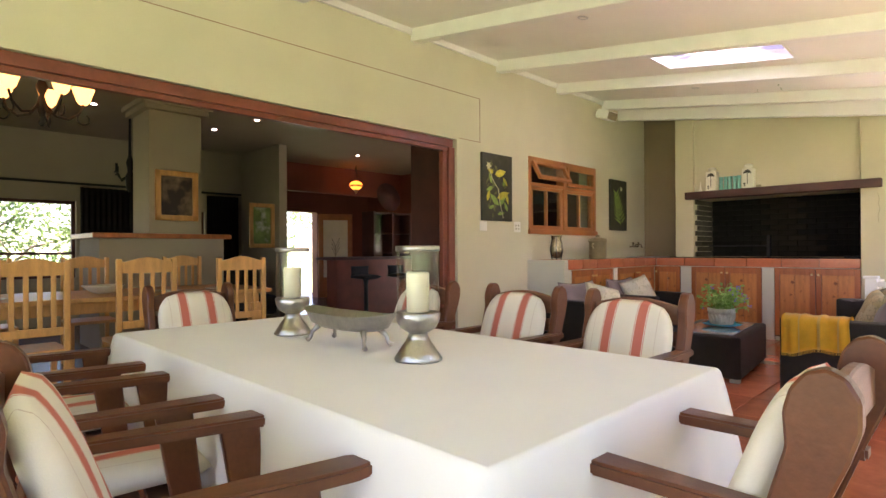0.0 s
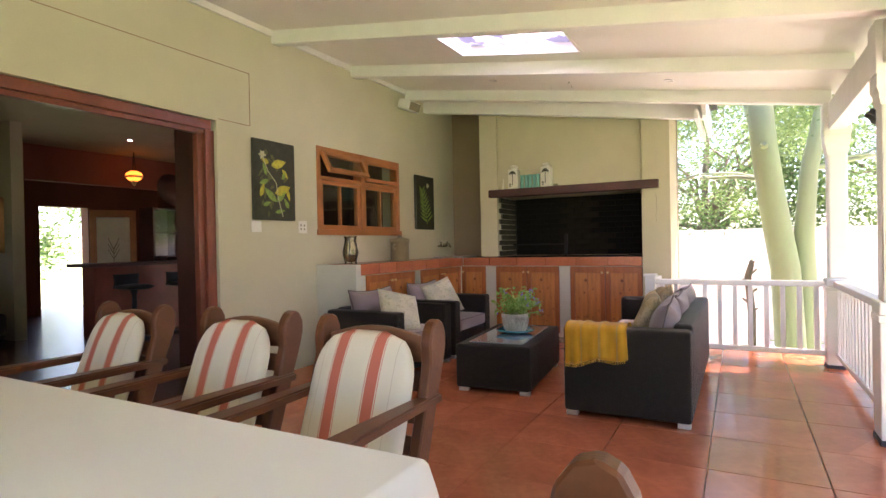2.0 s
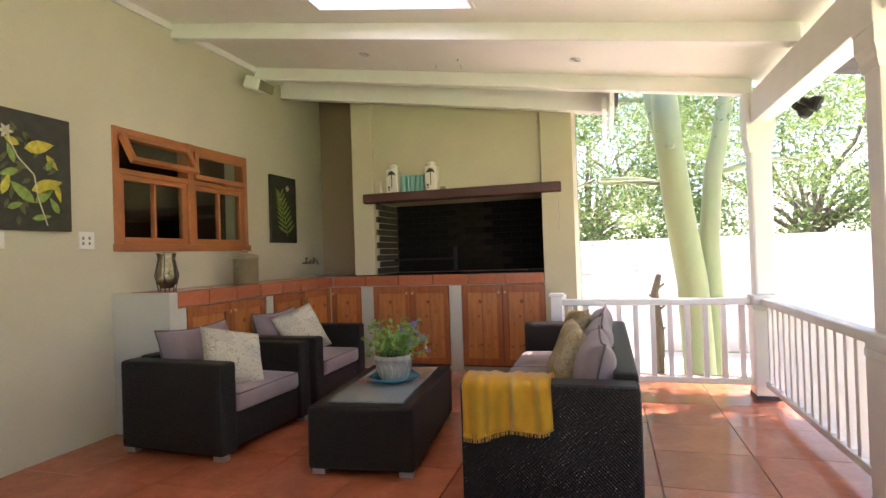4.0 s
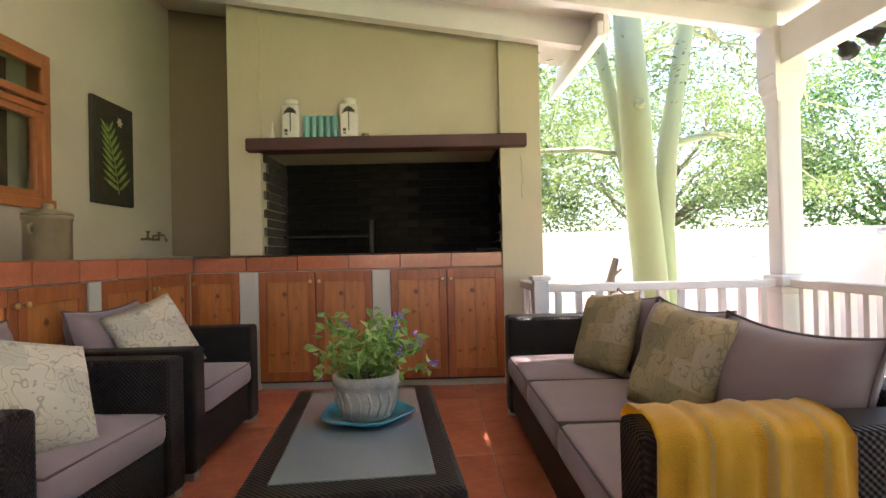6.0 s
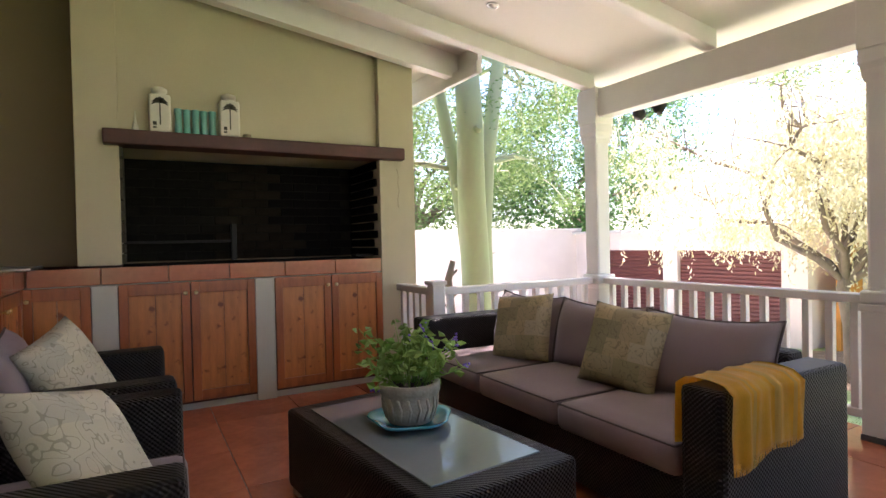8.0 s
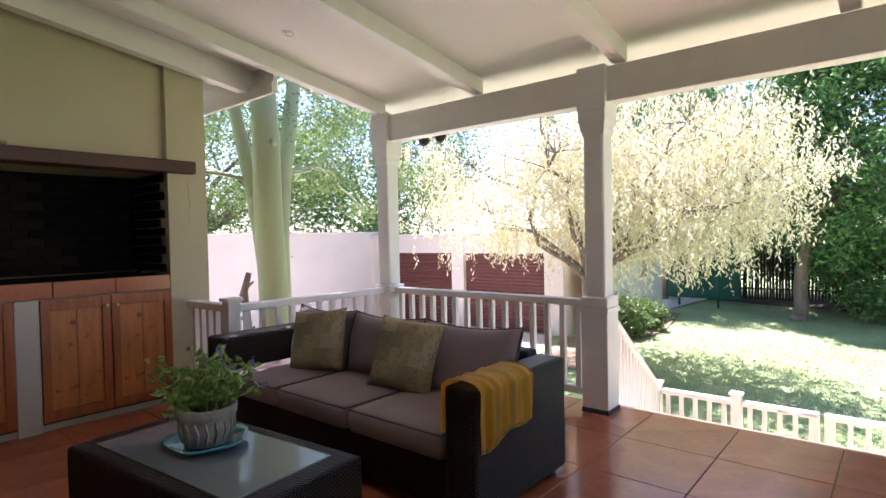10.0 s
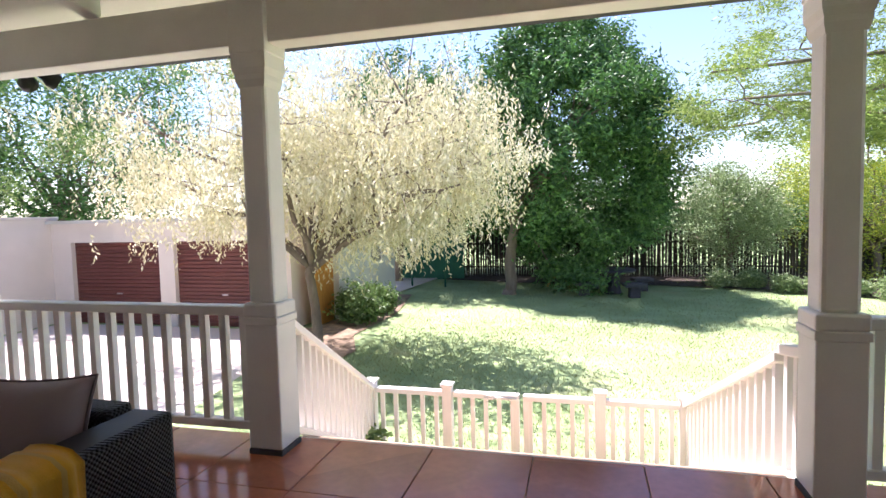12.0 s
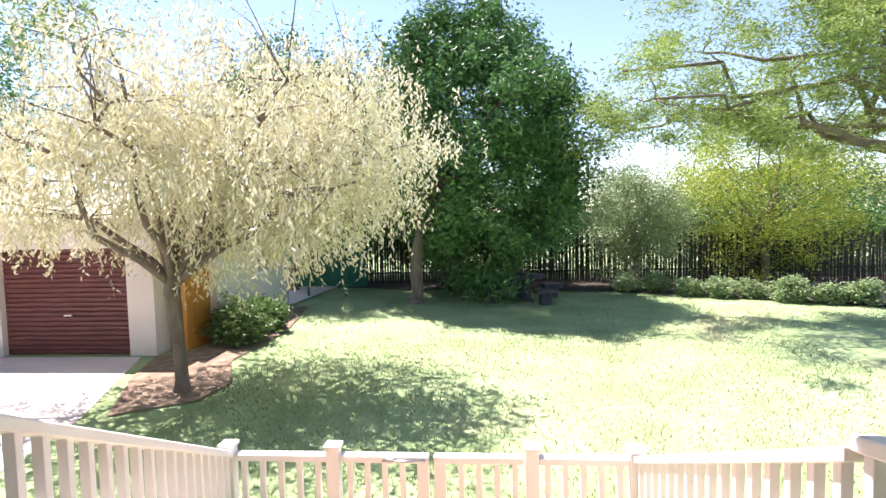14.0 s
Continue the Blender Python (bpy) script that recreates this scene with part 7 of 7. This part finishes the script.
dusty.matrix_basis = pose(-1.28, 8.972, 1.085)
first = True
for r in range(11):
    for c in range(9):
        x = -2.05 + 0.11 + 0.22 * c + (0.11 if r % 2 else 0)
        if x > -0.25:
            continue
        m = pose(x, 8.972 + rnd.uniform(-.002, .002), 1.085 + 0.073 * r)
        if first:
            first = False
        elif r == 0 and c == 3:
            dusty.matrix_basis = m
        elif r == 0 and c == 8:
            brick.matrix_basis = m
        else:
            share("brick", dusty if 2 < c < 6 and (r < 4 or c < 5) else smoky if c < 4 else brick, fb, m)
for s, x in ((-1, -2.042), (1, -0.188)):
    for r in range(11):
        for c in range(3):
            if s < 0 and r == 0 and c == 0:
                continue
            share("brick", ashy if s < 0 else brick, fb, pose(x, FY + 0.16 + 0.22 * c + (0.08 if r % 2 else 0), 1.085 + 0.073 * r, 0, 0, 90))

def edge_tiles(x0, y0, x1, y1, n, face):
    L = math.hypot(x1 - x0, y1 - y0)
    w = L / n
    bm = BM()
    box(bm, -w / 2 + 0.003, -0.012, 0, w / 2 - 0.003, 0.012, 0.112, 0.004)
    first = None
    for k in range(n):
        f = (k + 0.5) / n
        m = pose(x0 + (x1 - x0) * f, y0 + (y1 - y0) * f, 0.921, 0, 0, face)
        if first is None:
            first = part("edge_tile", bm, M_TERRA, worktop)
            first.matrix_basis = m
        else:
            share("edge_tile", first, worktop, m)
edge_tiles(-2.585, 5.89, -2.585, 8.25, 7, 90)
edge_tiles(-2.57, FY - 0.005, -0.185, FY - 0.005, 6, 0)
top = part("top_tile", tile_mesh(0.29, 0.29, 0.008, 0.003), M_TERRA, worktop)
first = True
for i in range(2):
    for j in range(8):
        m = pose(-2.725 - 0.30 * i + 0.0, 6.04 + 0.30 * j, 1.038)
        if -2.725 - 0.30 * i < -2.95:
            m = m @ Matrix.Diagonal((0.3, 1, 1, 1))
            m.translation.x = -2.96
        if first:
            top.matrix_basis, first = m, False
        else:
            share("top_tile", top, worktop, m)
hearth = part("hearth_tile", tile_mesh(0.30, 0.33, 0.008, 0.003), M_SOOT, worktop)
hearth.matrix_basis = pose(-1.90, 8.46, 1.038)
for i in range(6):
    for j in range(2):
        if i or j:
            share("hearth_tile", hearth, worktop, pose(-1.90 + 0.31 * i, 8.46 + 0.34 * j, 1.038))
